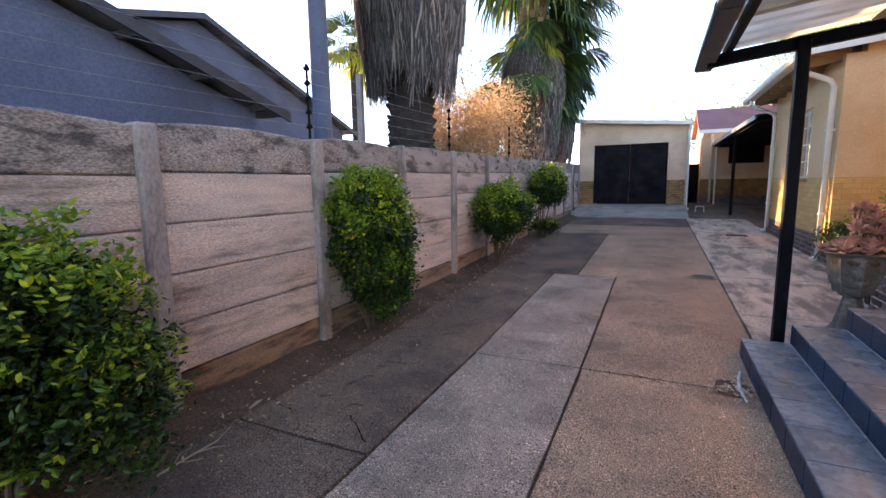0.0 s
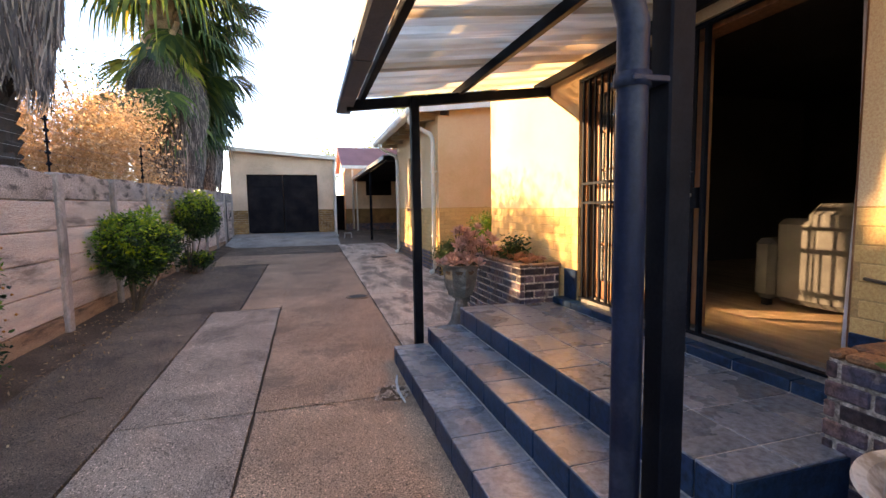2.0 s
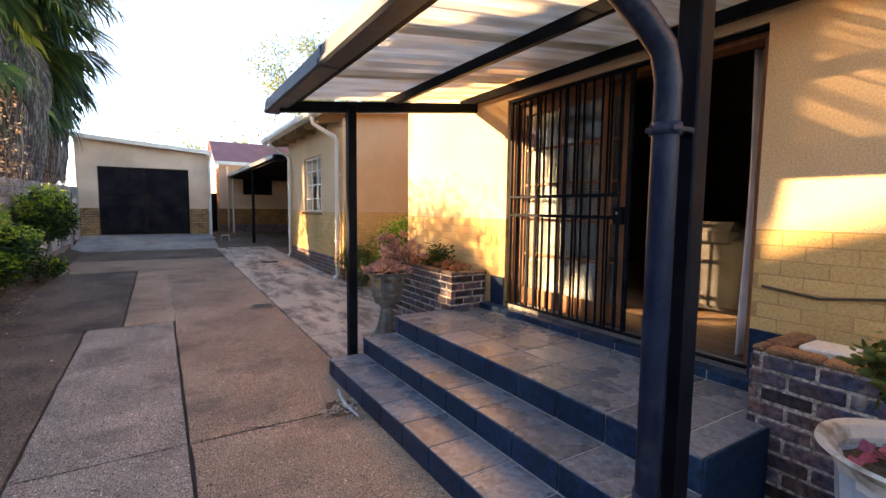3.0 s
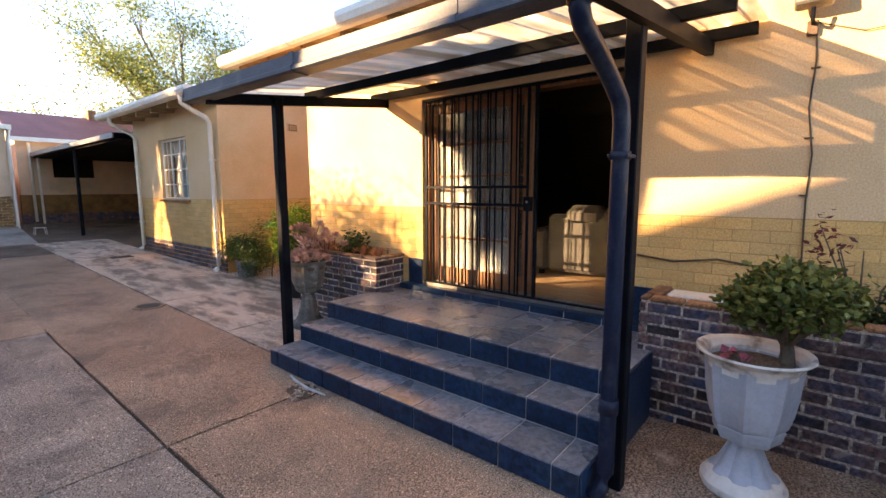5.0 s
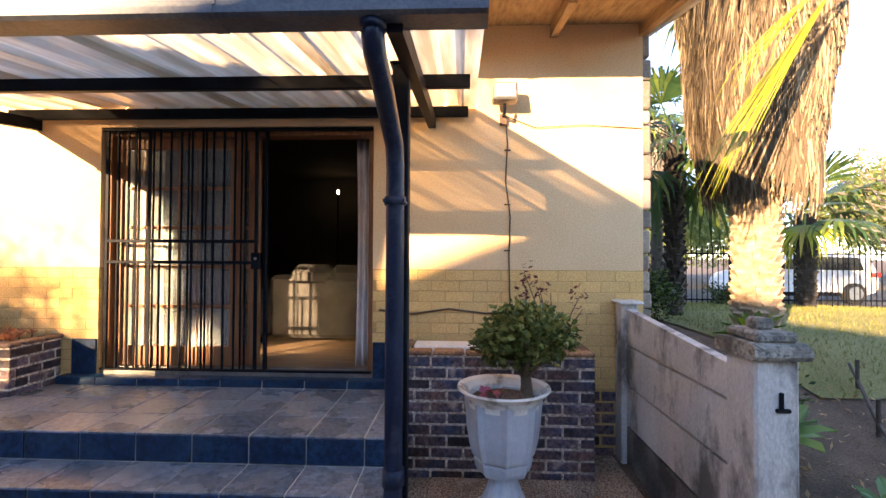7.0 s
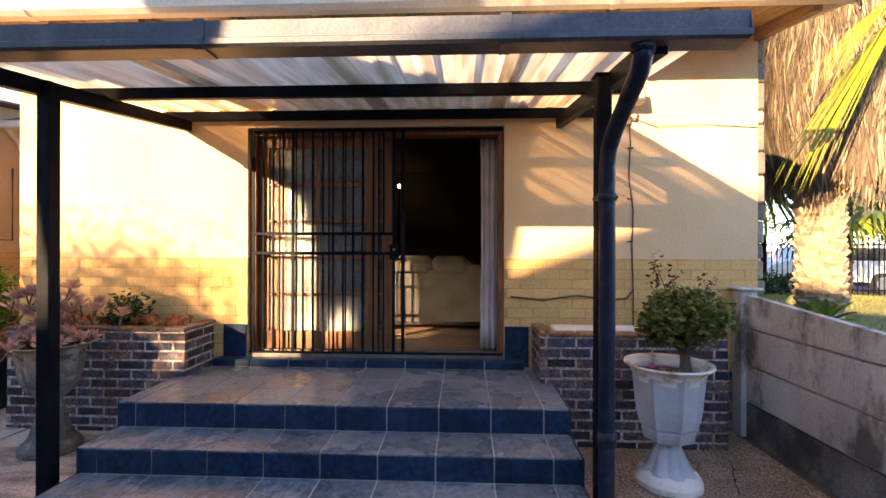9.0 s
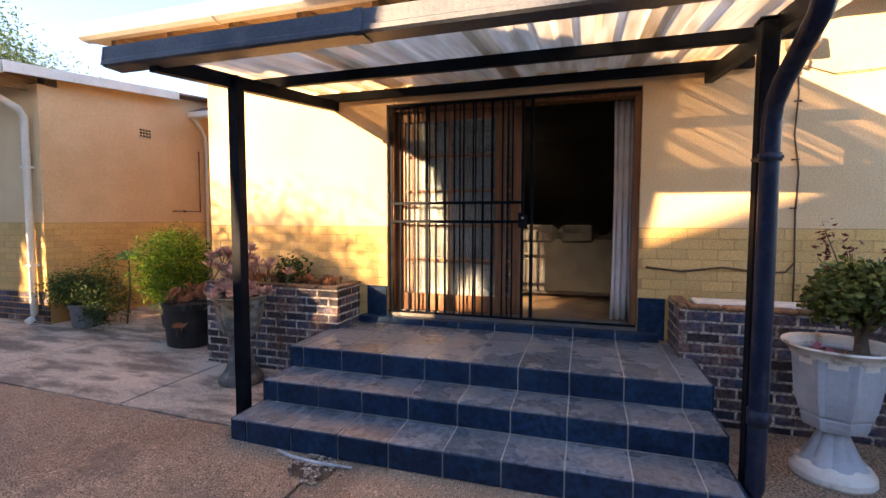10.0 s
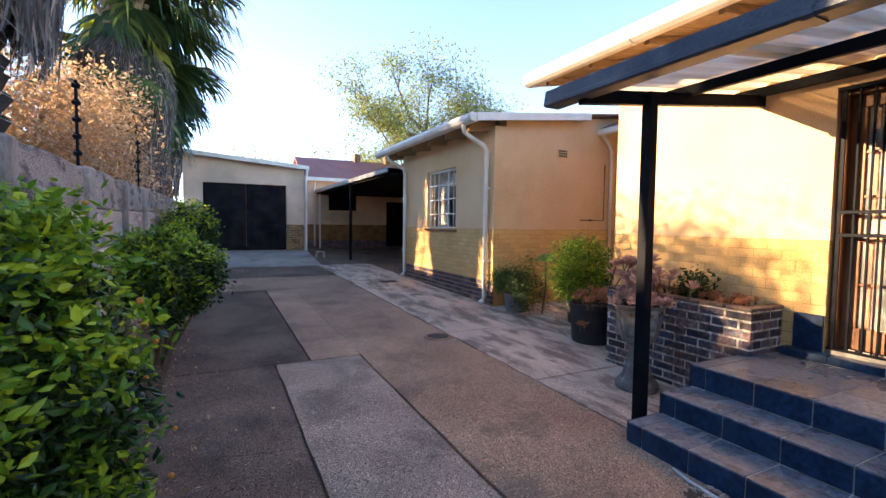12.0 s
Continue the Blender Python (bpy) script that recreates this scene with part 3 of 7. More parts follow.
lawn = tagged(raw("lawn", lv, lf, M_LAWN, smooth=True), "sunlit winter lawn behind the low wall", "lawn", kind="structure")
rg = np.random.default_rng(5)
n = 26000
px, py = rg.uniform(2.4, 15, n), rg.uniform(-12, -2.3, n)
keep = ~((px < 3.2) & (py > -4.6))
px, py = px[keep], py[keep]
pz = np.array([ground_height(a, b) for a, b in zip(px, py)]) + 0.02
base = np.stack([px, py, pz], 1)
d = rg.normal(size=(len(px), 3)) * 0.5
d[:, 2] = 1
s = rg.uniform(0.03, 0.08, len(px))[:, None]
w = np.stack([d[:, 1], -d[:, 0], 0 * d[:, 0]], 1)
w /= np.linalg.norm(w, axis=1)[:, None] + 1e-9
v = np.stack([base - w * 0.006, base + w * 0.006, base + d * s], 1).reshape(-1, 3)
grass = tagged(raw("grass", v, np.arange(len(v)).reshape(-1, 3), M_GRASS), "short dry grass blades on the lawn", "grass", kind="stuff")

# the driveway: cast slabs with open joints
driveway = thing("driveway", "worn concrete driveway of large cast slabs", "driveway", kind="structure")


def slab(parent, name, x0, x1, y0, y1, material, gap=0.012, thick=0.08, lift=0.0, nx=6, ny=10, seed=0):
    """A cast slab that follows the yard's fall, with slightly worn, uneven edges."""
    rgs = random.Random(seed)
    x0, x1, y0, y1 = x0 + gap, x1 - gap, y0 + gap, y1 - gap
    ny = max(2, min(24, int((y1 - y0) / 0.25)))
    verts, faces = [], []
    for i in range(nx + 1):
        for j in range(ny + 1):
            x, y = x0 + (x1 - x0) * i / nx, y0 + (y1 - y0) * j / ny
            e = 0.012 * noise.noise(Vector((x * 3 + seed, y * 3, 4)))
            xx = x + (e if i in (0, nx) else 0)
            yy = y + (e if j in (0, ny) else 0)
            z = gz(y) + lift + 0.004 * noise.noise(Vector((x * 1.5, y * 1.5, seed))) - (0.006 if i in (0, nx) or j in (0, ny) else 0)
            verts.append((xx, yy, z))
    top = len(verts)
    idx = lambda i, j: i * (ny + 1) + j
    for i in range(nx):
        for j in range(ny):
            faces.append((idx(i, j), idx(i + 1, j), idx(i + 1, j + 1), idx(i, j + 1)))
    rim = [idx(i, 0) for i in range(nx + 1)] + [idx(nx, j) for j in range(1, ny + 1)] + [idx(i, ny) for i in range(nx - 1, -1, -1)] + [idx(0, j) for j in range(ny - 1, 0, -1)]
    for k in rim:
        a = verts[k]
        verts.append((a[0], a[1], a[2] - thick))
    for k in range(len(rim)):
        k2 = (k + 1) % len(rim)
        faces.append((rim[k2], rim[k], top + k, top + k2))
    return raw(name, verts, faces, material, parent)


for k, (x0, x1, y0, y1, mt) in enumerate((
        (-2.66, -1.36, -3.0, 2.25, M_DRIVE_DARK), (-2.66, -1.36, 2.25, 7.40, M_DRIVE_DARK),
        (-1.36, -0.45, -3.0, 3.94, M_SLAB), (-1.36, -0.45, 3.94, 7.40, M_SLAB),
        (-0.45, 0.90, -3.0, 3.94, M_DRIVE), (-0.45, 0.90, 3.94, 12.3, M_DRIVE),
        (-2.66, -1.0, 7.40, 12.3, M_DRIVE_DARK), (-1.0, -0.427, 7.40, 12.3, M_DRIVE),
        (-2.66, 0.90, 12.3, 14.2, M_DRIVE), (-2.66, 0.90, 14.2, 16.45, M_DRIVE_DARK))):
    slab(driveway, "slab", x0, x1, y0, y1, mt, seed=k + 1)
apron = thing("apron", "pale stained concrete apron along the house", "paving", kind="structure")
for k, (x0, x1, y0, y1) in enumerate(((0.90, 2.5, 4.72, 5.95), (0.90, 2.5, 5.95, 7.9), (0.90, 2.5, 7.9, 10.3), (0.90, 2.5, 10.3, 13.0), (0.90, 2.5, 13.0, 16.5),
                                      (2.5, 5.4, 6.5, 9.25))):
    slab(apron, "slab", x0, x1, y0, y1, M_APRON, lift=0.004, seed=k + 21)
slab(apron, "slab", 0.90, 2.45, -0.02, 1.6, M_YARD, lift=0.0, seed=31)
# Carport floor: the dark slab colour stands in for shade.
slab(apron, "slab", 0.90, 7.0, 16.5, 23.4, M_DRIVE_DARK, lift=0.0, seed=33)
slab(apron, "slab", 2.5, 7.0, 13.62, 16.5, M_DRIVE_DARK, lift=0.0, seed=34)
ramp = tagged(part("ramp", prism([(16.45, 0.20), (19.4, 0.20), (19.4, 0.60), (18.6, 0.55), (16.45, 0.292)], 'x', -2.7, 1.0), M_RAMP),
              "grey concrete ramp up to the garage", "ramp", kind="structure")
cover = thing("manhole_cover", "small round iron cover set in the driveway", "manhole cover", at=(0.70, 7.75, gz(7.75) + 0.004))
part("cover_plate", lathe([(0.12, -0.02), (0.14, 0.0), (0.14, 0.008), (0.11, 0.010), (0.02, 0.012)], 20), M_IRON, cover)
part("cover_rim", lathe([(0.19, -0.02), (0.19, 0.006), (0.15, 0.007), (0.145, -0.01)], 20), M_DRIVE, cover)
grate = thing("drain_grate", "rusty drain grate in the pale apron", "drain grate", at=(1.75, 12.6, gz(12.6) + 0.006))
part("grate_frame", box(-0.2, 0.2, -0.14, 0.14, -0.01, 0.006, 0.004), M_IRON, grate)
for k in range(7):
    part("bar", box(-0.17 + k * 0.053, -0.15 + k * 0.053, -0.12, 0.12, 0.004, 0.012), M_IRON, grate)

# ---- main house ----
WX = 2.5
DY0, DY1, DZ0, DZ1 = 1.94, 4.30, 0.58, 2.67
wall_w = thing("wall_main", "yellow plastered house wall with painted brick dado", "wall", kind="structure")


def wall_block(parent, x0, x1, y0, y1, z0, z1, material, name="wall_panel"):
    return part(name, box(x0, x1, y0, y1, z0, z1), material, parent)


BL = 1.468                                               # top of the brick dado
wall_block(wall_w, WX, WX + 0.24, DY1, 6.5, BL, 3.55, M_PLASTER)
wall_block(wall_w, WX, WX + 0.24, -0.28, DY0, BL, 3.55, M_PLASTER)
wall_block(wall_w, WX, WX + 0.24, DY0, DY1, DZ1, 3.55, M_PLASTER)
wall_block(wall_w, WX + 0.001, WX + 0.24, DY1, 6.5, -0.1, BL, M_DADO_JOINT)
wall_block(wall_w, WX + 0.001, WX + 0.24, -0.28, DY0, -0.1, BL, M_DADO_JOINT)
wall_block(wall_w, WX + 0.012, WX + 0.24, DY0, DY1, -0.1, DZ0 - 0.03, M_DADO_JOINT)
for (a, b, sd) in ((DY1, 6.5, 3), (-0.28, DY0, 4)):
    courses(wall_w, "brick", M_DADO, 'y', WX + 0.013, a, b, 0.50, BL - 0.006, bl=0.225, bh=0.078, gap=0.006, depth=0.03, seed=sd)
    courses(wall_w, "plinth_brick", M_BLUEBRICK, 'y', WX + 0.014, a, b, -0.05, 0.49, bl=0.222, bh=0.073, gap=0.011, depth=0.03, seed=sd + 9)
wall_n = tagged(part("wall_main_north", box(WX + 0.24, 5.6, 6.26, 6.5, -0.1, 3.55), M_PLASTER), "yellow plastered side wall of the house", "wall", kind="structure")
wall_r = tagged(part("wall_recess", box(5.4, 5.64, 6.5, 9.25, -0.1, 3.45), M_PLASTER), "yellow plastered wall at the back of the recess", "wall", kind="structure")
wall_s = thing("wall_south", "house end wall clad in rough brown stone", "wall", kind="structure")
part("core", box(WX + 0.02, 12.0, -0.27, -0.05, -0.1, 3.5), M_MORTAR, wall_s)
rs = random.Random(11)
z = 0.0
while z < 3.4:
    h = rs.uniform(0.12, 0.26)
    x = WX
    while x < 3.6:
        l = rs.uniform(0.14, 0.34)
        part("stone", box(x + 0.008, min(x + l, 3.7), -0.33 - rs.uniform(0, 0.03), -0.25, z + 0.008, min(z + h, 3.45) - 0.006, 0.014), M_STONE, wall_s)
        x += l
    z += h

# eaves of the main roof: sheet, rafters, fascia and gutter
EX, EZ = 1.75, 3.40
roof = thing("roof_main", "low-pitched house roof with timber rafters and cream eaves", "roof", kind="structure")
ang = math.degrees(math.atan(0.20))
part("roof_sheet", prism([(EX + 0.02, EZ + 0.04), (EX + 0.02, EZ + 0.075), (7.5, EZ + 1.225), (7.5, EZ + 1.19)], 'y', -0.42, 7.2), M_RUST, roof)
part("soffit", prism([(EX + 0.05, EZ - 0.02), (EX + 0.05, EZ + 0.0), (WX + 0.3, EZ + 0.17), (WX + 0.3, EZ + 0.15)], 'y', -0.40, 7.18), M_RAFTER, roof)
for k in range(11):
    y = -0.28 + k * 0.728
    part("rafter", prism([(EX + 0.06, EZ - 0.10), (EX + 0.06, EZ - 0.022), (WX + 0.2, EZ + 0.125), (WX + 0.2, EZ + 0.02)], 'y', y - 0.03, y + 0.03), M_RAFTER, roof)
part("barge_board", prism([(EX, EZ - 0.08), (EX, EZ + 0.09), (7.5, EZ + 1.24), (7.5, EZ + 1.07)], 'y', 7.2, 7.235), M_WHITE, roof)
part("barge_board", prism([(EX, EZ - 0.08), (EX, EZ + 0.09), (7.5, EZ + 1.24), (7.5, EZ + 1.07)], 'y', -0.455, -0.42), M_WHITE, roof)
gut = [(EX - 0.13, EZ + 0.06), (EX - 0.145, EZ + 0.0), (EX - 0.12, EZ - 0.06), (EX - 0.07, EZ - 0.085), (EX + 0.0, EZ - 0.085),
       (EX + 0.012, EZ - 0.06), (EX + 0.012, EZ + 0.055), (EX - 0.0, EZ + 0.055), (EX - 0.005, EZ - 0.06), (EX - 0.06, EZ - 0.07), (EX - 0.105, EZ - 0.05), (EX - 0.125, EZ + 0.0), (EX - 0.118, EZ + 0.062)]
part("gutter", prism(gut, 'y', -0.47, 7.25), M_WHITE, roof, "cream half-round gutter")
for y in (-0.47, 7.245):
    part("gutter_stop", prism(gut[:7], 'y', y, y + 0.006), M_WHITE, roof)
for y in (1.2, 3.4, 5.6):
    part("gutter_joint", prism([(u - (0.006 if u < EX else 0), w - (0.006 if w < EZ else 0)) for u, w in gut[:7]], 'y', y, y + 0.05), M_WHITE, roof)

# roof over the recess, with its gutter and downpipe
rroof = thing("roof_recess", "red clay tile roof over the recess", "roof", kind="structure")
part("roof_deck", prism([(4.95, 3.42), (4.95, 3.46), (8.3, 4.80), (8.3, 4.76)], 'y', 6.5, 9.4), M_RUST, rroof)
me_t = bpy.data.meshes.new("roof_tile")
tb = prism([(0, 0), (0, 0.018), (0.33, 0.03), (0.33, 0.005)], 'y', -0.145, 0.145)
tb.to_mesh(me_t)
tb.free()
me_t.materials.append(M_TILEROOF)
for i in range(8):
    for j in range(10):
        piece("roof_tile", me_t, 4.92 + i * 0.29, 6.65 + j * 0.295, 3.455 + i * 0.116, rroof, 0, 0, -21.8)
part("gutter", box(4.82, 4.94, 6.5, 9.2, 3.34, 3.45, 0.02), M_WHITE, rroof)
dp3 = thing("downpipe_recess", "white downpipe in the recess corner", "downpipe", at=(5.22, 9.16, 0))
part("pipe", tube([(-0.3, 0, 3.36), (-0.1, 0.02, 3.2), (0, 0.03, 3.05), (0, 0.03, 0.2), (-0.06, 0, 0.14)], 0.035), M_WHITE, dp3, smooth=True)
tapp = thing("tap_pipe", "short rusty water pipe on the wall", "pipe", at=(4.72, 9.21, 1.68))
part("pipe", tube([(-0.25, 0, 0), (0.35, 0, 0), (0.35, 0, 1.1)], 0.012, 8), M_CABLE, tapp)
part("wall_clip", box(0.0, 0.03, 0.0, 0.04, -0.02, 0.02), M_CABLE, tapp)

# ---- wing ----
YW0, YW1 = 9.25, 13.6
wing = thing("wall_wing", "yellow plastered wing with painted brick dado and dark plinth", "wall", kind="structure")
wy0, wy1, wz0, wz1 = 10.68, 12.07, 1.47, 2.74
wall_block(wing, WX, WX + 0.24, YW0, wy0, BL + 0.02, 3.3, M_PLASTER)
wall_block(wing, WX, WX + 0.24, wy1, YW1, BL + 0.02, 3.3, M_PLASTER)
wall_block(wing, WX, WX + 0.24, wy0, wy1, wz1, 3.3, M_PLASTER)
wall_block(wing, WX + 0.001, WX + 0.24, YW0 + 0.003, YW1, -0.1, BL + 0.02, M_DADO_JOINT)
part("wall_panel", prism([(WX + 0.24, BL + 0.02), (6.0, BL + 0.02), (6.0, 3.80), (WX + 0.24, 3.44)], 'y', YW0, YW0 + 0.24), M_PLASTER, wing)
wall_block(wing, WX + 0.24, 6.0, YW0 + 0.003, YW0 + 0.24, -0.1, BL + 0.02, M_DADO_JOINT)
wall_block(wing, WX + 0.24, 6.0, YW1 - 0.24, YW1, -0.1, 3.5, M_PLASTER)
courses(wing, "brick", M_DADO, 'y', WX + 0.013, YW0, YW1, 0.56, BL + 0.014, bl=0.225, bh=0.078, gap=0.006, depth=0.03, seed=6)
courses(wing, "plinth_brick", M_BLUEBRICK, 'y', WX + 0.012, YW0, YW1, 0.06, 0.55, bl=0.222, bh=0.073, gap=0.011, depth=0.034, seed=7)
courses(wing, "brick", M_DADO, 'x', YW0 + 0.013, WX, 5.4, 0.40, BL + 0.014, bl=0.225, bh=0.078, gap=0.006, depth=0.03, seed=8)
wing_roof = thing("roof_wing", "low rusty sheet roof of the wing with white fascia", "roof", kind="structure")
RX, RZ = 2.02, 3.36
part("roof_sheet", prism([(RX, RZ + 0.03), (RX, RZ + 0.06), (6.2, RZ + 0.52), (6.2, RZ + 0.49)], 'y', YW0 - 0.2, 14.05), M_RUST, wing_roof)
part("barge_board", prism([(RX - 0.02, RZ - 0.07), (RX - 0.02, RZ + 0.06), (4.5, RZ + 0.335), (4.5, RZ + 0.205)], 'y', YW0 - 0.235, YW0 - 0.20), M_WHITE, wing_roof)
for k in range(6):
    y = YW0 + 0.20 + k * 0.84
    part("rafter", prism([(RX + 0.05, RZ - 0.17), (RX + 0.05, RZ + 0.02), (WX + 0.1, RZ + 0.07), (WX + 0.1, RZ - 0.12)], 'y', y - 0.04, y + 0.04), M_RAFTER, wing_roof)
gw = [(u - EX + RX, w - EZ + RZ) for u, w in gut]
part("gutter", prism(gw, 'y', YW0 - 0.2, 14.1), M_WHITE, wing_roof)
part("gutter_stop", prism(gw[:7], 'y', YW0 - 0.206, YW0 - 0.2), M_WHITE, wing_roof)
for name_y in (9.42, 13.32):
    dp = thing("downpipe", "white painted downpipe on the wing wall", "downpipe", at=(0, name_y, 0), group="white downpipes")
    zb = gz(name_y)
    part("pipe", tube([(RX - 0.06, 0, RZ - 0.07), (RX - 0.05, 0, RZ - 0.19), (RX + 0.10, 0, RZ - 0.28), (WX - 0.12, 0, RZ - 0.40), (WX - 0.065, 0, RZ - 0.50), (WX - 0.065, 0, zb + 0.14),
                       (WX - 0.09, 0, zb + 0.08), (WX - 0.16, 0, zb + 0.04)], 0.042, 12), M_WHITE, dp, smooth=True)
    for zz in (0.9, 2.2):
        part("bracket", box(WX - 0.115, WX, -0.05, 0.05, zz, zz + 0.03, 0.004), M_WHITE, dp)
vent = thing("air_vent", "terracotta air brick with small holes", "air vent", at=(4.02, YW0 - 0.004, 2.93))
part("vent_frame", box(-0.12, 0.12, -0.008, 0.02, -0.085, 0.085, 0.004), M_PLASTER, vent)
for i in range(4):
    for j in range(3):
        part("vent_hole", box(-0.095 + i * 0.052, -0.06 + i * 0.052, -0.012, -0.006, -0.065 + j * 0.047, -0.035 + j * 0.047), M_DARKHOLE, vent)

# window of the wing
win = thing("window_1", "white steel cottage window with small panes, one vent open", "window", at=(WX, wy0, wz0), kind="structure")
W, H = wy1 - wy0, wz1 - wz0
wf = bmesh.new()
for (a, b, c, d2) in ((0, W, 0, 0.045), (0, W, H - 0.045, H), (0, 0.045, 0.045, H - 0.045), (W - 0.045, W, 0.045, H - 0.045)):
    add_box(wf, 0.055, 0.10, a, b, c, d2, 0.004)
part("window_frame", wf, M_WHITE, win)
for k in (1, 2):
    part("mullion", box(0.058, 0.097, W * k / 3 - 0.02, W * k / 3 + 0.02, 0.045, H - 0.045, 0.004), M_WHITE, win)
for k in (1, 2, 3):
    part("glazing_bar", box(0.066, 0.09, 0.045, W - 0.045, H * k / 4 - 0.012, H * k / 4 + 0.012, 0.003), M_WHITE, win)
for k in (0.5, 2.5):
    part("glazing_bar", box(0.067, 0.089, W * k / 3 - 0.01, W * k / 3 + 0.01, 0.045, H - 0.045, 0.003), M_WHITE, win)
for i in range(3):
    for j in range(4):
        p = part("pane", box(0.076, 0.080, W * i / 3 + 0.02, W * (i + 1) / 3 - 0.02, H * j / 4 + 0.012, H * (j + 1) / 4 - 0.012), M_GLASS, win)
        p.visible_shadow = False
part("open_vent", box(-0.03, 0.0, W / 3 + 0.03, W * 2 / 3 - 0.03, H * 0.75, H * 0.98, 0.004, Matrix.Translation((0.06, 0, 0)) @ pose(0, 0, 0, 0, 14, 0)), M_WHITE, win)
part("window_sill", box(-0.06, 0.1, -0.05, W + 0.05, -0.05, -0.004, 0.008), M_REDBRICK, win, "reddish brick sill")
part("reveal_left", box(0.10, 0.24, -0.001, 0.01, 0, H), M_PLASTER, win)
# Near-black inner faces paint the wing room as unlit.
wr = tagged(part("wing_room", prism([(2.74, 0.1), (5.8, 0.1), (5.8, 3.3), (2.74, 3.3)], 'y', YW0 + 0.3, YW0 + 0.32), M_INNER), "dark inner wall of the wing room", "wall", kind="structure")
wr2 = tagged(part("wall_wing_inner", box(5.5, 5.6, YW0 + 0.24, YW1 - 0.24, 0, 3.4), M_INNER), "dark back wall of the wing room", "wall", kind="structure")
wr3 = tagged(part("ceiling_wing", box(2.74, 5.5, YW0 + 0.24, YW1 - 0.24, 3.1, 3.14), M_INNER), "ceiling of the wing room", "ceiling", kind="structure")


def curtain(name, label, x, y0, y1, z0, z1, waves, material, amp=0.025):
    verts, faces, ny2, nz2 = [], [], waves * 8, 10
    for i in range(ny2 + 1):
        for j in range(nz2 + 1):
            u, w = i / ny2, j / nz2
            gather = 1 - 0.25 * math.sin(w * math.pi) * 0.4
            verts.append((x + amp * math.sin(u * waves * 2 * math.pi) * (0.6 + 0.4 * (1 - w)) + 0.01 * math.sin(w * 7 + u * 4), y0 + (y1 - y0) * (0.5 + (u - 0.5) * gather), z0 + (z1 - z0) * w))
    for i in range(ny2):
        for j in range(nz2):
            a = i * (nz2 + 1) + j
            faces.append((a, a + nz2 + 1, a + nz2 + 2, a + 1))
    ob = raw(name, verts, faces, material, smooth=True)
    sm = ob.modifiers.new("thick", 'SOLIDIFY')
    sm.thickness = 0.004
    return tagged(ob, label, "curtain")


curtain("curtain", "pale curtain hanging behind the cottage window", 2.80, 10.72, 11.2, 1.45, 2.8, 4, M_CURTAIN)
curtain("curtain", "pale curtain hanging behind the cottage window", 2.80, 11.5, 12.05, 1.45, 2.8, 4, M_CURTAIN)

# ---- steps and porch ----
steps = thing("porch_steps", "three wide steps and porch tiled in slate blue", "steps", kind="structure")
SY0, SY1 = 1.60, 4.69
TREADS = ((0.745, 0.165), (1.082, 0.325), (1.42, 0.497))
core = bmesh.new()
for x, zt in TREADS:
    add_box(core, x + 0.008, WX, SY0 + 0.008, SY1 - 0.008, -0.1 if x < 1 else zt - 0.2, zt - 0.006)
part("core", core, M_GROUT, steps)
ys = [SY0] + [4.57 - 0.35 * k for k in range(8, -1, -1)] + [SY1]
TM = {}


def tile(dx, dy, dz, x, y, z, material=None):
    key = (round(dx, 3), round(dy, 3), round(dz, 3), material is None)
    if key not in TM:
        b2 = box(-dx / 2, dx / 2, -dy / 2, dy / 2, -dz / 2, dz / 2, 0.003)
        me = bpy.data.meshes.new("tile")
        b2.to_mesh(me)
        b2.free()
        me.materials.append(material or M_TILE)
        TM[key] = me
    piece("tile", TM[key], x, y, z, steps)


G = 0.0045
for a, b in zip(ys, ys[1:]):
    for k, (x, zt) in enumerate(TREADS):
        zb = 0.0 if k == 0 else TREADS[k - 1][1]
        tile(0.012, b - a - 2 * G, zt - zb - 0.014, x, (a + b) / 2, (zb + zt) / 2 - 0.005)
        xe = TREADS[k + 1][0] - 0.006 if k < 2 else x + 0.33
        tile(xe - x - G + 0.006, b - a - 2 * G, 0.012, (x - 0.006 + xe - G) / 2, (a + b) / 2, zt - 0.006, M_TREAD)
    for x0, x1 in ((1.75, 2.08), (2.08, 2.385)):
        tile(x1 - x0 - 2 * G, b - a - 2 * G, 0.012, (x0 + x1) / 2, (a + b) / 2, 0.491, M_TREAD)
    if 1.9 < (a + b) / 2 < 4.4:
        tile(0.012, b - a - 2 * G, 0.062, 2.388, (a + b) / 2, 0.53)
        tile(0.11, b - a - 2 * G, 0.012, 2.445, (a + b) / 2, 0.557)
part("threshold_core", box(2.394, WX + 0.02, DY0 - 0.1, DY1 + 0.1, 0.48, 0.551), M_GROUT, steps)
for yy in (SY0 - 0.004, SY1 + 0.004):
    for k, (x, zt) in enumerate(TREADS):
        x2 = TREADS[k + 1][0] if k < 2 else 2.0
        part("side_tile", box(x, x2 - 0.004, yy - 0.006, yy + 0.006, -0.03, zt - 0.003, 0.002), M_TILE, steps)
for a, b in ((1.72, DY0 - 0.006), (DY1 + 0.006, 4.52)):
    part("skirting_tile", box(WX - 0.016, WX + 0.004, a, b, 0.50, 0.86, 0.003), M_TILE, steps)

# ---- canopy ----
canopy = thing("porch_canopy", "black steel porch canopy roofed with grimy clear corrugated sheets", "canopy")


def cz(x):
    """Underside of the canopy sheets."""
    return 2.56 + 0.118 * (x - 0.36)


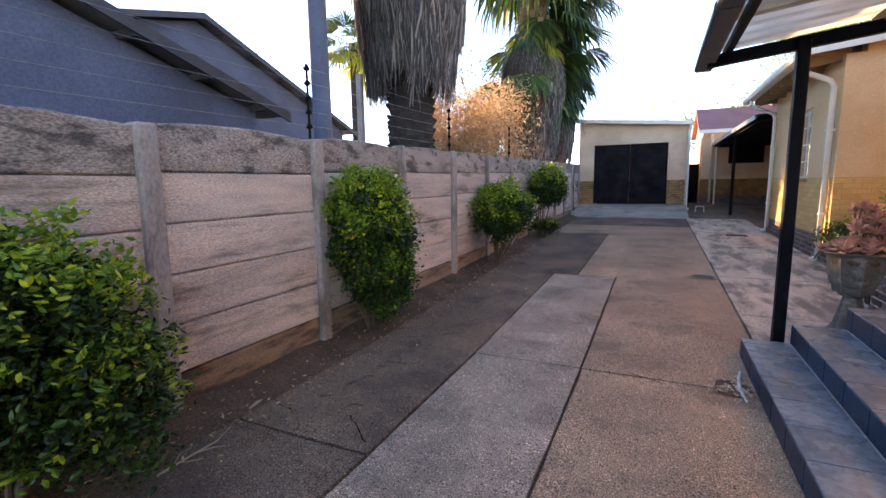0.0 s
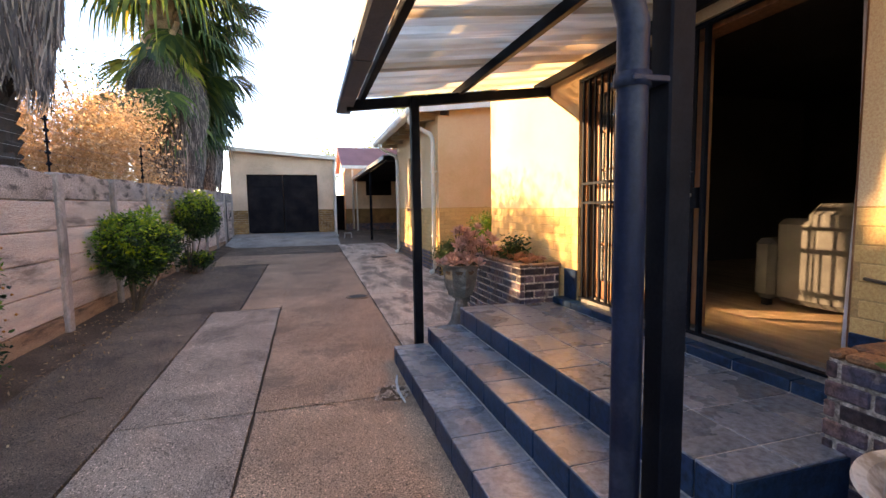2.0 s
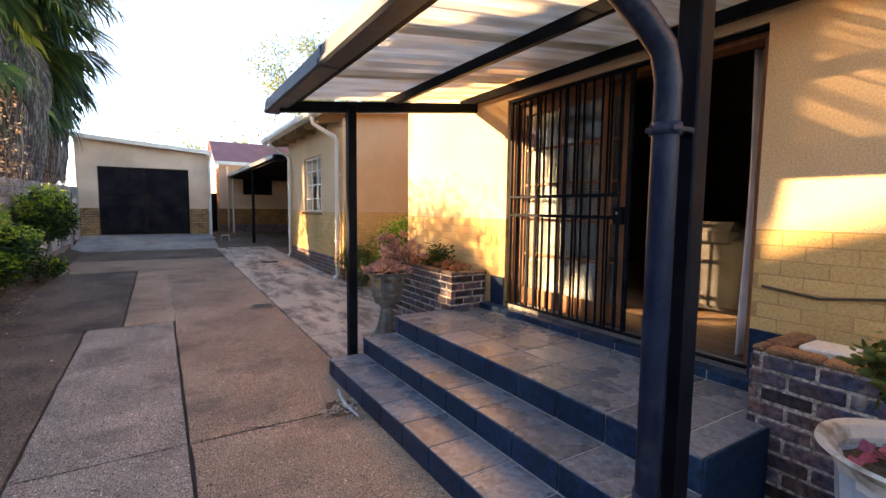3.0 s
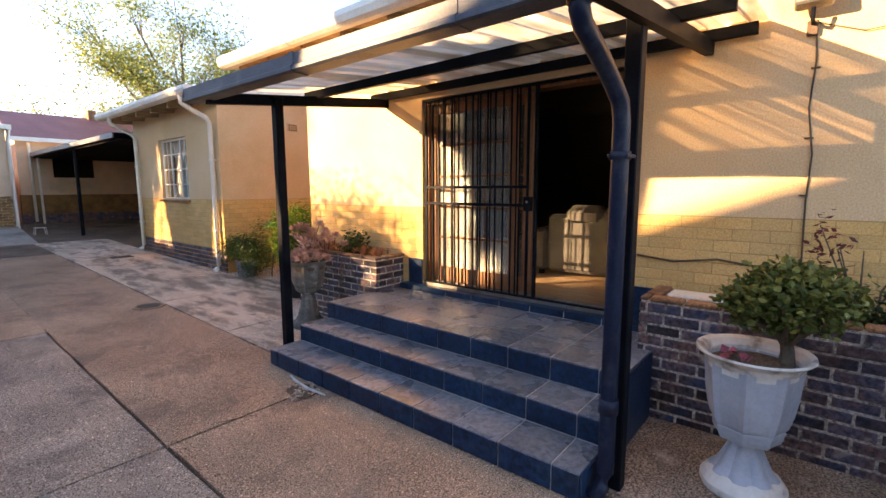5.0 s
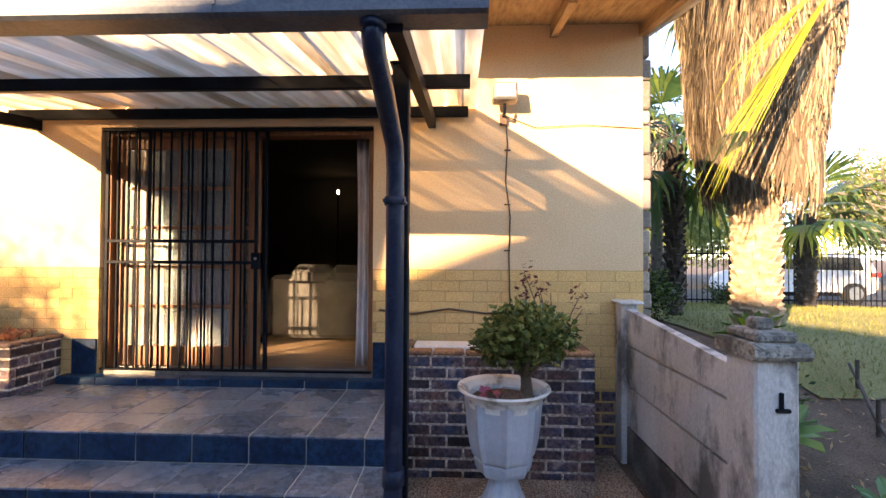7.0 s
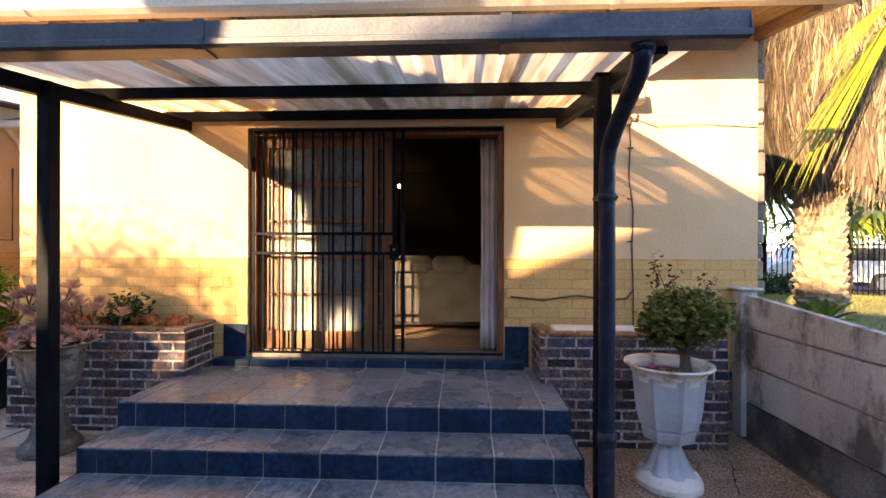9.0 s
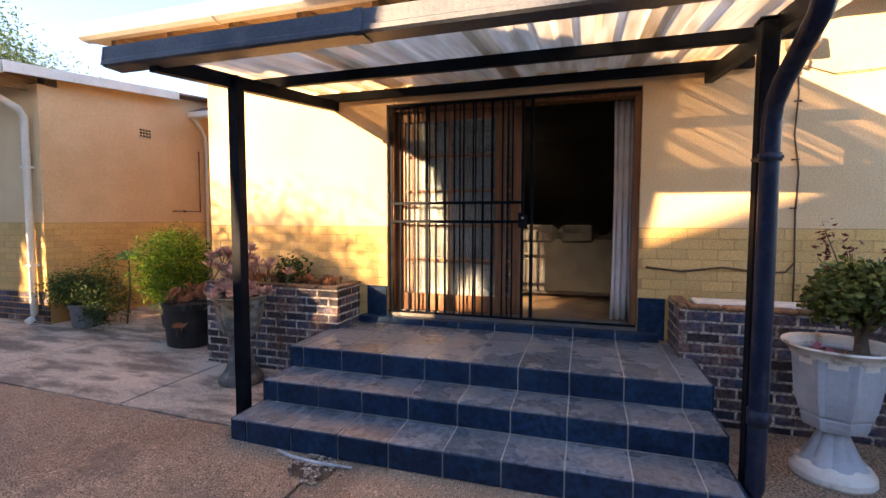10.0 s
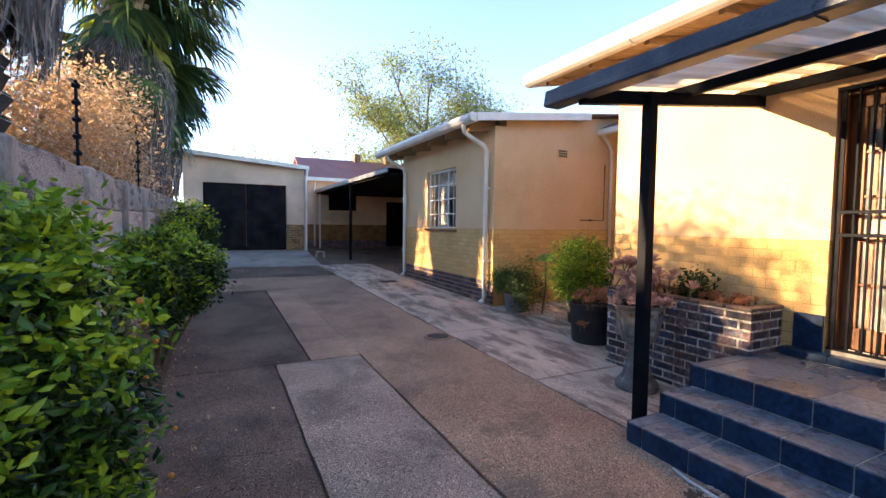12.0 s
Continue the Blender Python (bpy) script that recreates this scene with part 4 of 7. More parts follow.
CY0, CY1 = 1.10, 5.15
for y in (1.45, 4.86):
    part("cross_beam", prism([(0.38, 2.405), (0.38, 2.50), (WX, 2.742), (WX, 2.645)], 'y', y - 0.03, y + 0.03), M_BLACK, canopy)
for x in (1.50, 2.43):
    part("purlin", box(x - 0.022, x + 0.022, CY0 + 0.05, CY1 - 0.10, cz(x) - 0.085, cz(x) - 0.004, 0.003), M_BLACK, canopy)
part("purlin", box(0.50, 0.55, CY0 + 0.02, CY1 - 0.02, cz(0.5) - 0.07, cz(0.5) - 0.004, 0.003), M_BLACK, canopy)
gfc = [(0.32, 2.44), (0.30, 2.45), (0.30, 2.475), (0.318, 2.485), (0.318, 2.56), (0.33, 2.565), (0.335, 2.46), (0.42, 2.452), (0.42, 2.555), (0.435, 2.555), (0.435, 2.44)]
part("box_gutter", prism(gfc, 'y', 1.11, 5.17), M_GUTTER, canopy, "dark box gutter along the front")
for y in (1.104, 5.17):
    part("gutter_stop", prism([(0.30, 2.45), (0.318, 2.56), (0.435, 2.555), (0.435, 2.44)], 'y', y, y + 0.006), M_GUTTER, canopy)
for y in (2.1, 3.45):
    part("gutter_joint", prism([(0.32, 2.434), (0.294, 2.446), (0.294, 2.478), (0.312, 2.488), (0.312, 2.566), (0.318, 2.566), (0.318, 2.485), (0.30, 2.475), (0.30, 2.45), (0.32, 2.44), (0.43, 2.44), (0.43, 2.434)], 'y', y, y + 0.05), M_GUTTER, canopy)
for y in (1.508, 4.825):
    pb = bmesh.new()
    add_box(pb, 0.978, 1.062, y - 0.042, y + 0.042, -0.05 if y < 3 else 0.0, 2.545, 0.006)
    part("post", pb, M_BLACK, canopy)
    part("post_cap", box(0.965, 1.075, y - 0.055, y + 0.055, 2.545, 2.555, 0.002), M_BLACK, canopy)
# corrugated sheets: box-rib profile across y
period, hgt = 0.25, 0.03
prof = []
y = CY0
while y < CY1:
    for f, h in ((0.0, 0.0), (0.42, 0.0), (0.55, hgt), (0.87, hgt)):
        if y + f * period < CY1:
            prof.append((y + f * period, h))
    y += period
sheets = [(CY0, 2.05), (2.0, 3.1), (3.05, 4.2), (4.15, CY1)]
for k, (a, b) in enumerate(sheets):
    pr = [p for p in prof if a - 0.10 <= p[0] <= b + 0.04]
    xs = [0.40, 0.8, 1.3, 1.8, 2.25, WX - 0.01]
    lift = 0.003 * (k % 2)
    vv = [(x, yy, cz(x) + h + lift) for x in xs for yy, h in pr]
    nn = len(pr)
    ff = [(i * nn + j, i * nn + j + 1, (i + 1) * nn + j + 1, (i + 1) * nn + j) for i in range(len(xs) - 1) for j in range(nn - 1)]
    ob = raw("roof_sheet", vv, ff, M_SHEET, canopy)
    sm = ob.modifiers.new("thick", 'SOLIDIFY')
    sm.thickness = 0.002
# downpipe at the front post
dpb = thing("downpipe_black", "dark blue painted downpipe beside the porch post", "downpipe")
part("pipe", tube([(0.37, 1.53, 2.45), (0.372, 1.53, 2.39), (0.41, 1.53, 2.34), (0.58, 1.525, 2.26), (0.76, 1.525, 2.17), (0.86, 1.52, 2.10), (0.895, 1.52, 2.0), (0.895, 1.52, 0.14), (0.87, 1.53, 0.07), (0.80, 1.545, 0.02)],
                  0.044, 14), M_NAVY, dpb, smooth=True)
for pts in ([(0.895, 1.52, 1.82), (0.895, 1.52, 1.86)], [(0.895, 1.52, 0.48), (0.895, 1.52, 0.56)], [(0.37, 1.53, 2.41), (0.37, 1.53, 2.445)]):
    part("collar", tube(pts, 0.052, 14), M_NAVY, dpb, smooth=True)
part("pipe_clip", box(0.86, 0.99, 1.47, 1.575, 1.83, 1.848, 0.003), M_NAVY, dpb)

# ---- sliding door, security gate and the room behind ----
door = thing("door_1", "wooden glazed sliding door standing half open", "door", at=(WX, 0, 0), kind="structure")
fr = bmesh.new()
for (a, b, c, d2) in ((DY0, DY1, DZ1 - 0.06, DZ1), (DY0, DY0 + 0.05, DZ0, DZ1 - 0.06), (DY1 - 0.05, DY1, DZ0, DZ1 - 0.06)):
    add_box(fr, 0.06, 0.22, a, b, c, d2, 0.004)
part("door_frame", fr, M_WOOD, door)
part("door_sill", box(0.02, 0.24, DY0, DY1, DZ0 - 0.03, DZ0 + 0.012, 0.004), M_BRASS, door, "worn metal sliding track")
part("track", box(0.10, 0.112, DY0 + 0.02, DY1 - 0.02, DZ0 + 0.012, DZ0 + 0.026), M_BRASS, door)


def leaf(x, y0, y1):
    fb = bmesh.new()
    z0, z1 = DZ0 + 0.03, DZ1 - 0.06
    for (a, b, c, d2) in ((y0, y1, z0, z0 + 0.17), (y0, y1, z1 - 0.10, z1), (y0, y0 + 0.10, z0 + 0.17, z1 - 0.1), (y1 - 0.10, y1, z0 + 0.17, z1 - 0.1)):
        add_box(fb, x, x + 0.04, a, b, c, d2, 0.004)
    lf2 = part("door_leaf", fb, M_WOOD, door, "stained timber sliding leaf")
    for k in range(1, 5):
        zz = z0 + 0.17 + (z1 - 0.27 - z0) * k / 5
        part("glazing_bar", box(x + 0.008, x + 0.032, y0 + 0.10, y1 - 0.10, zz - 0.012, zz + 0.012, 0.003), M_WOOD, lf2)
    ym = (y0 + y1) / 2
    part("glazing_bar", box(x + 0.009, x + 0.031, ym - 0.012, ym + 0.012, z0 + 0.17, z1 - 0.10, 0.003), M_WOOD, lf2)
    g = part("pane", box(x + 0.018, x + 0.022, y0 + 0.10, y1 - 0.10, z0 + 0.17, z1 - 0.10), M_DOORGLASS, lf2)
    g.visible_shadow = False


leaf(0.12, 3.12, 4.25)
leaf(0.17, 2.98, 4.12)

gate = thing("security_gate", "black sliding trellis security gate drawn half across the door", "gate", at=(WX, 0, 0))
GY0, GY1 = 2.93, 4.27
for c, d2 in ((DZ1 - 0.03, DZ1 - 0.008), (DZ0 + 0.013, DZ0 + 0.028)):
    part("gate_track", box(0.005, 0.05, DY0 + 0.01, DY1 - 0.01, c, d2, 0.002), M_BLACK, gate)
for zz in (1.515, 1.695):
    part("gate_rail", box(0.012, 0.032, GY0, GY1, zz - 0.014, zz + 0.014, 0.003), M_BLACK, gate)
nb = 15
for k in range(nb):
    y = GY1 - 0.015 - (GY1 - GY0 - 0.03) * k / (nb - 1)
    wide = 0.014 if k in (0, 4, nb - 1) else 0.0075
    part("bar", box(0.014, 0.030, y - wide, y + wide, DZ0 + 0.03, 1.50, 0.002), M_BLACK, gate)
    part("bar", box(0.014, 0.030, y - wide, y + wide, 1.71, DZ1 - 0.03, 0.002), M_BLACK, gate)
    if k % 2 == 0:
        part("spacer", box(0.014, 0.030, y - 0.012, y + 0.012, 1.528, 1.682, 0.002), M_BLACK, gate)
for k in range(8):
    y = GY1 - 0.10 - 0.155 * k
    part("rear_bar", box(0.036, 0.048, y - 0.006, y + 0.006, DZ0 + 0.03, DZ1 - 0.03), M_BLACK, gate)
lock = part("lock_box", box(0.0, 0.05, GY0 - 0.03, GY0 + 0.05, 1.46, 1.60, 0.004), M_BLACK, gate)
part("keyhole", tube([(-0.004, GY0 + 0.01, 1.55), (0.004, GY0 + 0.01, 1.55)], 0.012, 10), M_BRASS, lock)
part("end_post", box(0.010, 0.045, GY0 - 0.085, GY0 - 0.055, DZ0 + 0.03, DZ1 - 0.03, 0.003), M_BLACK, gate)

FL = DZ0 - 0.005
floor = tagged(part("floor", box(WX + 0.24, 8.0, -0.05, 6.26, FL - 0.1, FL), M_FLOORWOOD), "dusty wooden floor of the living room", "floor", kind="structure")
# Ceiling and walls carry the living room's darkness in their colour.
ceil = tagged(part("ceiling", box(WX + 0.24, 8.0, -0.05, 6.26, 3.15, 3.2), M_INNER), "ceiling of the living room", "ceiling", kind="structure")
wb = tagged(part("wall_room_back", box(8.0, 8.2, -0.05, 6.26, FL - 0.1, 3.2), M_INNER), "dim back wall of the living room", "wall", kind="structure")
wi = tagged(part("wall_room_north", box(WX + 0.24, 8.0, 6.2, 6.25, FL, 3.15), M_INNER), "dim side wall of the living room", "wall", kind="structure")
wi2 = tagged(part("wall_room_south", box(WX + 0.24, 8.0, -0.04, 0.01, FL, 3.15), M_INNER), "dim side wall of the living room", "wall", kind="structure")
curtain("curtain", "pale curtain drawn to the side of the doorway", WX + 0.30, 1.92, 2.145, FL + 0.02, 2.62, 4, M_CURTAIN, 0.03)
curtain("curtain", "pale curtain gathered behind the glazed leaf", WX + 0.34, 3.95, 4.3, FL + 0.02, 2.62, 5, M_CURTAIN, 0.03)
sofa = thing("sofa", "charcoal cloth sofa seen from behind in the dark room", "sofa", at=(3.86, 2.45, FL))
part("backrest", box(0, 0.22, -0.95, 0.95, 0.06, 0.78, 0.05), M_SOFA, sofa)
part("seat", box(0.22, 0.95, -0.95, 0.95, 0.06, 0.42, 0.05), M_SOFA, sofa)
for y in (-1.15, 0.95):
    part("armrest", box(0.0, 0.95, y, y + 0.2, 0.06, 0.60, 0.05), M_SOFA, sofa)
for y in (-0.55, 0.05, 0.5):
    part("cushion", box(-0.02, 0.26, y - 0.28, y + 0.22, 0.62, 0.90, 0.09), M_SOFA, sofa)
for x, y in ((0.08, -1.05), (0.08, 1.05), (0.85, -1.05), (0.85, 1.05)):
    part("foot", box(x - 0.03, x + 0.03, y - 0.03, y + 0.03, 0, 0.07), M_BLACK, sofa)

flamp = thing("floor_lamp", "slim lit floor lamp standing in the dark room", "floor lamp", at=(7.4, 3.58, FL))
part("base", lathe([(0.15, 0), (0.15, 0.02), (0.02, 0.04)], 20), M_BLACK, flamp)
part("pole", tube([(0, 0, 0.03), (0, 0, 2.20)], 0.014, 8), M_BLACK, flamp)
bulb_mat = bpy.data.materials.new("lit_bulb")
bulb_mat.use_nodes = True
bulb_mat.node_tree.nodes["Principled BSDF"].inputs["Emission Color"].default_value = (1.0, 0.85, 0.6, 1)
bulb_mat.node_tree.nodes["Principled BSDF"].inputs["Emission Strength"].default_value = 3.0
part("bulb", lathe([(0.014, 2.19), (0.022, 2.21), (0.026, 2.24), (0.02, 2.265), (0.006, 2.275)], 14), bulb_mat, flamp, "glowing bulb", smooth=True)

# wall lamp and its cables
flood = thing("floodlight", "small square floodlight bracketed to the wall", "floodlight", at=(WX, 0.86, 2.80))
part("lamp_body", box(-0.20, -0.09, -0.10, 0.10, -0.02, 0.13, 0.012, pose(0, 0, 0, 0, 12, 0)), M_BRASS, flood)
part("lens", box(-0.207, -0.198, -0.08, 0.08, 0.0, 0.11, 0.003, pose(0, 0, 0, 0, 12, 0)), M_LENS, flood)
part("bracket", tube([(-0.15, 0, 0.0), (-0.13, 0, -0.07), (-0.03, 0, -0.07), (0.01, 0, -0.07)], 0.012, 8), M_BLACK, flood)
part("junction_box", box(-0.04, 0.0, -0.03, 0.03, -0.14, -0.05, 0.005), M_CABLE, flood)
cab = thing("wall_cable", "brown cable clipped down the yellow wall", "cable")
part("cable", tube([(WX - 0.008, 0.84, 2.74), (WX - 0.008, 0.825, 2.5), (WX - 0.008, 0.84, 2.2), (WX - 0.010, 0.80, 1.9), (WX - 0.008, 0.81, 1.6), (WX - 0.014, 0.80, 1.15), (WX - 0.016, 0.80, 0.8)], 0.006, 8), M_CABLE, cab, smooth=True)
part("cable", tube([(WX - 0.018, 1.88, 1.13), (WX - 0.018, 1.6, 1.10), (WX - 0.018, 1.3, 1.145), (WX - 0.018, 1.0, 1.11), (WX - 0.018, 0.86, 1.12), (WX - 0.018, 0.80, 1.2)], 0.008, 8), M_CABLE, cab, smooth=True)
part("thin_wire", tube([(WX - 0.008, 0.84, 2.74), (WX - 0.02, 0.6, 2.64), (WX - 0.02, 0.2, 2.66), (WX - 0.01, -0.27, 2.63)], 0.004, 6), M_CABLE, cab)
for zz in (2.45, 2.0, 1.62):
    part("clip", box(WX - 0.012, WX, 0.80, 0.85, zz, zz + 0.012), M_CABLE, cab)

# ---- brick planters ----


def planter(name, label, x0, y0, y1, z0, z1, seed, coping):
    t = thing(name, label, "planter", at=(0, 0, 0), group="brick planters by the porch")
    part("core", box(x0 + 0.009, x0 + 0.10, y0 + 0.009, y1 - 0.009, z0, z1 - 0.036), M_MORTAR, t)
    part("core_side", box(x0 + 0.10, WX - 0.02, y0 + 0.009, y0 + 0.10, z0, z1 - 0.036), M_MORTAR, t)
    part("core_side", box(x0 + 0.10, WX - 0.02, y1 - 0.10, y1 - 0.009, z0, z1 - 0.036), M_MORTAR, t)
    courses(t, "brick", M_BLUEBRICK, 'y', x0 + 0.028, y0, y1, z0, z1 - 0.040, bl=0.220, bh=0.066, gap=0.015, depth=0.05, rnd=0.004, seed=seed)
    courses(t, "brick", M_BLUEBRICK, 'x', y0 + 0.028, x0 + 0.055, WX - 0.02, z0, z1 - 0.040, bl=0.220, bh=0.066, gap=0.015, depth=0.05, rnd=0.003, seed=seed + 1)
    courses(t, "brick", M_BLUEBRICK, 'x', y1 - 0.028, x0 + 0.055, WX - 0.02, z0, z1 - 0.040, bl=0.220, bh=0.066, gap=0.015, depth=0.05, rnd=0.003, seed=seed + 2)
    rr = random.Random(seed)
    y = y0
    while y < y1 - 0.05:
        l = min(0.222, y1 - y)
        piece("coping_brick", brick_mesh(round(l - 0.006, 2), 0.11, 0.034, coping, 0.01), x0 + 0.052 + rr.uniform(-0.004, 0.004), y + l / 2, z1 - 0.018, t, rr.uniform(-1, 1))
        y += 0.232
    for yy in (y0 + 0.055, y1 - 0.055):
        for x in (x0 + 0.222, x0 + 0.40):
            piece("coping_brick", brick_mesh(0.17, 0.11, 0.034, coping, 0.01), x, yy, z1 - 0.018, t, 90 + rr.uniform(-1, 1))
    part("soil", box(x0 + 0.10, WX - 0.03, y0 + 0.10, y1 - 0.10, z1 - 0.25, z1 - 0.05), M_SOIL, t)
    return t


planter("brick_planter", "dark brick planter full of orange succulents", 2.03, 4.60, 6.15, 0.0, 0.90, 40, M_COPING)
planter("brick_planter", "dark brick planter with orange brick rim, nearly empty", 1.99, 0.25, 1.70, -0.03, 0.90, 50, M_REDBRICK)
slabm = tagged(part("polystyrene_offcut", box(2.16, 2.36, 0.76, 1.56, 0.85, 0.905, 0.012), M_WHITE), "dirty white offcut lying in the planter", "offcut")

# ---- urns and pots ----


def facet(profile, n=8, sub=6):
    """A turned body with n slightly hollow sides that meet in raised edges."""
    bm = bmesh.new()
    rings = []
    for r, z in profile:
        ring = []
        for k in range(n * sub):
            u = (k % sub) / sub
            flat = math.cos(math.pi / n) / math.cos((u - 0.5) * 2 * math.pi / n)
            a = 2 * math.pi * k / (n * sub)
            rr = r * (0.985 * flat + (0.045 if k % sub == 0 else 0.0))
            ring.append(bm.verts.new((rr * math.cos(a), rr * math.sin(a), z)))
        rings.append(ring)
    m = n * sub
    for a, b in zip(rings, rings[1:]):
        for k in range(m):
            bm.faces.new((a[k], a[(k + 1) % m], b[(k + 1) % m], b[k]))
    bm.faces.new(rings[0][::-1])
    return bm


def urn(name, label, at, body_mat, rim_mat, base_mat, slim=1.0, tall=False):
    t = thing(name, label, "urn planter", at=at, group="garden urns")
    t.matrix_basis = t.matrix_basis @ Matrix.Diagonal((slim, slim, 1.0, 1.0))

    def prof(pairs):
        """The taller-stemmed kind has a shallower bowl."""
        return [(r, z if not tall or z < 0.115 else 0.115 + (z - 0.115) * 1.68 if z < 0.302 else 0.81 - (0.81 - z) * 0.735) for r, z in pairs]

    part("foot", lathe([(0.20, 0.0), (0.21, 0.02), (0.208, 0.05), (0.185, 0.085), (0.155, 0.105), (0.10, 0.11)], 32, 0.02, 8), base_mat, t, "chipped white-painted foot")
    part("stem", lathe(prof([(0.150, 0.10), (0.125, 0.13), (0.095, 0.20), (0.070, 0.27), (0.066, 0.285), (0.10, 0.297), (0.10, 0.31)]), 64, 0.14, 8), body_mat, t, "fluted flaring stem")
    part("bowl", facet(prof([(0.08, 0.305), (0.150, 0.312), (0.162, 0.34), (0.166, 0.372), (0.172, 0.376), (0.170, 0.386), (0.164, 0.388), (0.180, 0.41), (0.198, 0.48), (0.212, 0.57), (0.220, 0.67), (0.228, 0.745), (0.215, 0.75), (0.20, 0.69)])), body_mat, t)
    part("rim", lathe(prof([(0.224, 0.735), (0.238, 0.765), (0.264, 0.788), (0.278, 0.80), (0.274, 0.812), (0.245, 0.80), (0.215, 0.765), (0.208, 0.70)]), 48, 0.0, 8, False), rim_mat, t, "flared rim with worn white paint")
    part("soil", lathe([(0.19, 0.66), (0.212, 0.735), (0.12, 0.755), (0.01, 0.75)], 24), M_SOIL, t)
    return t


urn("urn_planter", "grey painted fluted urn with chipped white rim", (1.46, 0.945, -0.005), M_URN, M_URNRIM, M_URNRIM)
urn("urn_planter", "weathered dark stone urn filled with pink succulents", (1.66, 5.40, gz(5.40)), M_URNOLD, M_URNOLD, M_URNOLD, 0.92, True)
bp_ = thing("flower_pot", "large black plastic pot beside the house corner", "flower pot", at=(2.48, 6.82, gz(6.82)))
part("pot", lathe([(0.24, 0), (0.255, 0.02), (0.285, 0.44), (0.30, 0.45), (0.30, 0.50), (0.275, 0.50), (0.27, 0.42)], 32), M_BLACKPOT, bp_, smooth=False)
part("soil", lathe([(0.2, 0.40), (0.272, 0.44), (0.02, 0.46)], 20), M_SOIL, bp_)
gp_ = thing("flower_pot", "grey plastic pot with trailing greenery", "flower pot", at=(2.62, 8.72, gz(8.72)))
part("pot", lathe([(0.15, 0), (0.16, 0.02), (0.185, 0.26), (0.20, 0.27), (0.20, 0.31), (0.185, 0.31), (0.18, 0.26)], 24), M_GREYPOT, gp_)
part("soil", lathe([(0.15, 0.24), (0.18, 0.27), (0.02, 0.29)], 20), M_SOIL, gp_)
gp2 = thing("flower_pot", "dark pot under a lime green fern", "flower pot", at=(3.05, 7.65, gz(7.65)))
part("pot", lathe([(0.16, 0), (0.17, 0.02), (0.21, 0.34), (0.22, 0.36), (0.20, 0.36), (0.19, 0.30)], 24), M_BLACKPOT, gp2)
part("soil", lathe([(0.15, 0.28), (0.19, 0.31), (0.02, 0.33)], 20), M_SOIL, gp2)
cloth = tagged(raw("fallen_flower", *leaves(np.array([[1.43, 1.03, 0.762]]) + np.random.default_rng(2).normal(size=(14, 3)) * np.array([0.03, 0.04, 0.006]), 0.06, np.random.default_rng(3), 0.0, 0.9, 2.0), M_PINK),
               "crumpled pink petals lying in the urn", "petals")

# ---- plants ----


def stems(n, root, tops, r0, rng):
    bm = bmesh.new()
    for k in range(n):
        a, b = Vector(root) + Vector((rng.normal() * 0.03, rng.normal() * 0.03, 0)), Vector(tops[k])
        mid = (a + b) / 2 + Vector((rng.normal() * 0.05, rng.normal() * 0.05, 0.02))
        add_tube(bm, [a, a.lerp(mid, 0.5) + Vector((rng.normal() * 0.02, 0, 0)), mid, b], [r0, r0 * 0.8, r0 * 0.55, r0 * 0.25], 6)
    return bm


def shrub(name, label, root, crowns, n, size, material, seed, stem_n=9, stem_r=0.018, droop=0.1, aspect=0.5, rough=0.45, category="shrub", shell=0.5, freq=2.6, fresh=None, oval=False):
    rng = np.random.default_rng(seed)
    t = thing(name, label, category, at=root)
    tops = []
    pts, new_pts = [], []
    tot = sum(c[1][0] * c[1][1] * c[1][2] for c in crowns)
    for c, r in crowns:
        share = int(n * r[0] * r[1] * r[2] / tot)
        tips = lumpy(max(4, share // 16), c, r, rng, seed, shell, rough, freq)
        if fresh:                                     # young growth at the outer, upper shoots
            rel = (tips - np.array(c)) / np.array(r)
            out = np.linalg.norm(rel, axis=1) * 0.7 + rel[:, 2] * 0.45 + rng.normal(size=len(tips)) * 0.22 > 0.68
            new_pts.append(np.repeat(tips[out] * 1.02, 11, axis=0) + rng.normal(size=(int(out.sum()) * 11, 3)) * size * 0.55)
            tips = tips[~out]
        pts.append(np.repeat(tips, 16, axis=0) + rng.normal(size=(len(tips) * 16, 3)) * size * 0.8)
    pts = np.concatenate(pts)
    for k in range(stem_n):
        tops.append(pts[rng.integers(len(pts))] * np.array([0.8, 0.8, 1.0]))
    part("branching", stems(stem_n, (0, 0, 0), tops, stem_r, rng), M_STEM, t)
    v, f = leaves(pts, size, rng, droop, aspect, 0.5, oval)
    raw("foliage", v, f, material, t)
    if fresh:
        v, f = leaves(np.concatenate(new_pts), size * 0.95, rng, droop - 0.35, aspect, 0.5, oval)
        raw("new_growth", v, f, fresh, t, "yellow-green young leaves")
    return t


shrub("hedge_shrub", "clipped dark green hedge shrub against the concrete fence", (-2.44, 1.10, 0), [((0, 0, 0.85), (0.50, 0.62, 0.55)), ((0.05, 0.35, 0.55), (0.36, 0.42, 0.40)), ((0, -0.1, 1.15), (0.3, 0.35, 0.25))], 24000, 0.048, M_HEDGE, 101, fresh=M_HEDGENEW, oval=True)
shrub("hedge_shrub", "tall dark green hedge shrub with yellow new leaves and orange berries", (-2.60, 4.14, 0), [((0.03, 0, 1.02), (0.43, 0.50, 0.58)), ((0.10, 0.05, 0.60), (0.34, 0.40, 0.40)), ((0.03, -0.05, 1.36), (0.34, 0.38, 0.26))], 36000, 0.047, M_HEDGE, 102, fresh=M_HEDGENEW, oval=True)
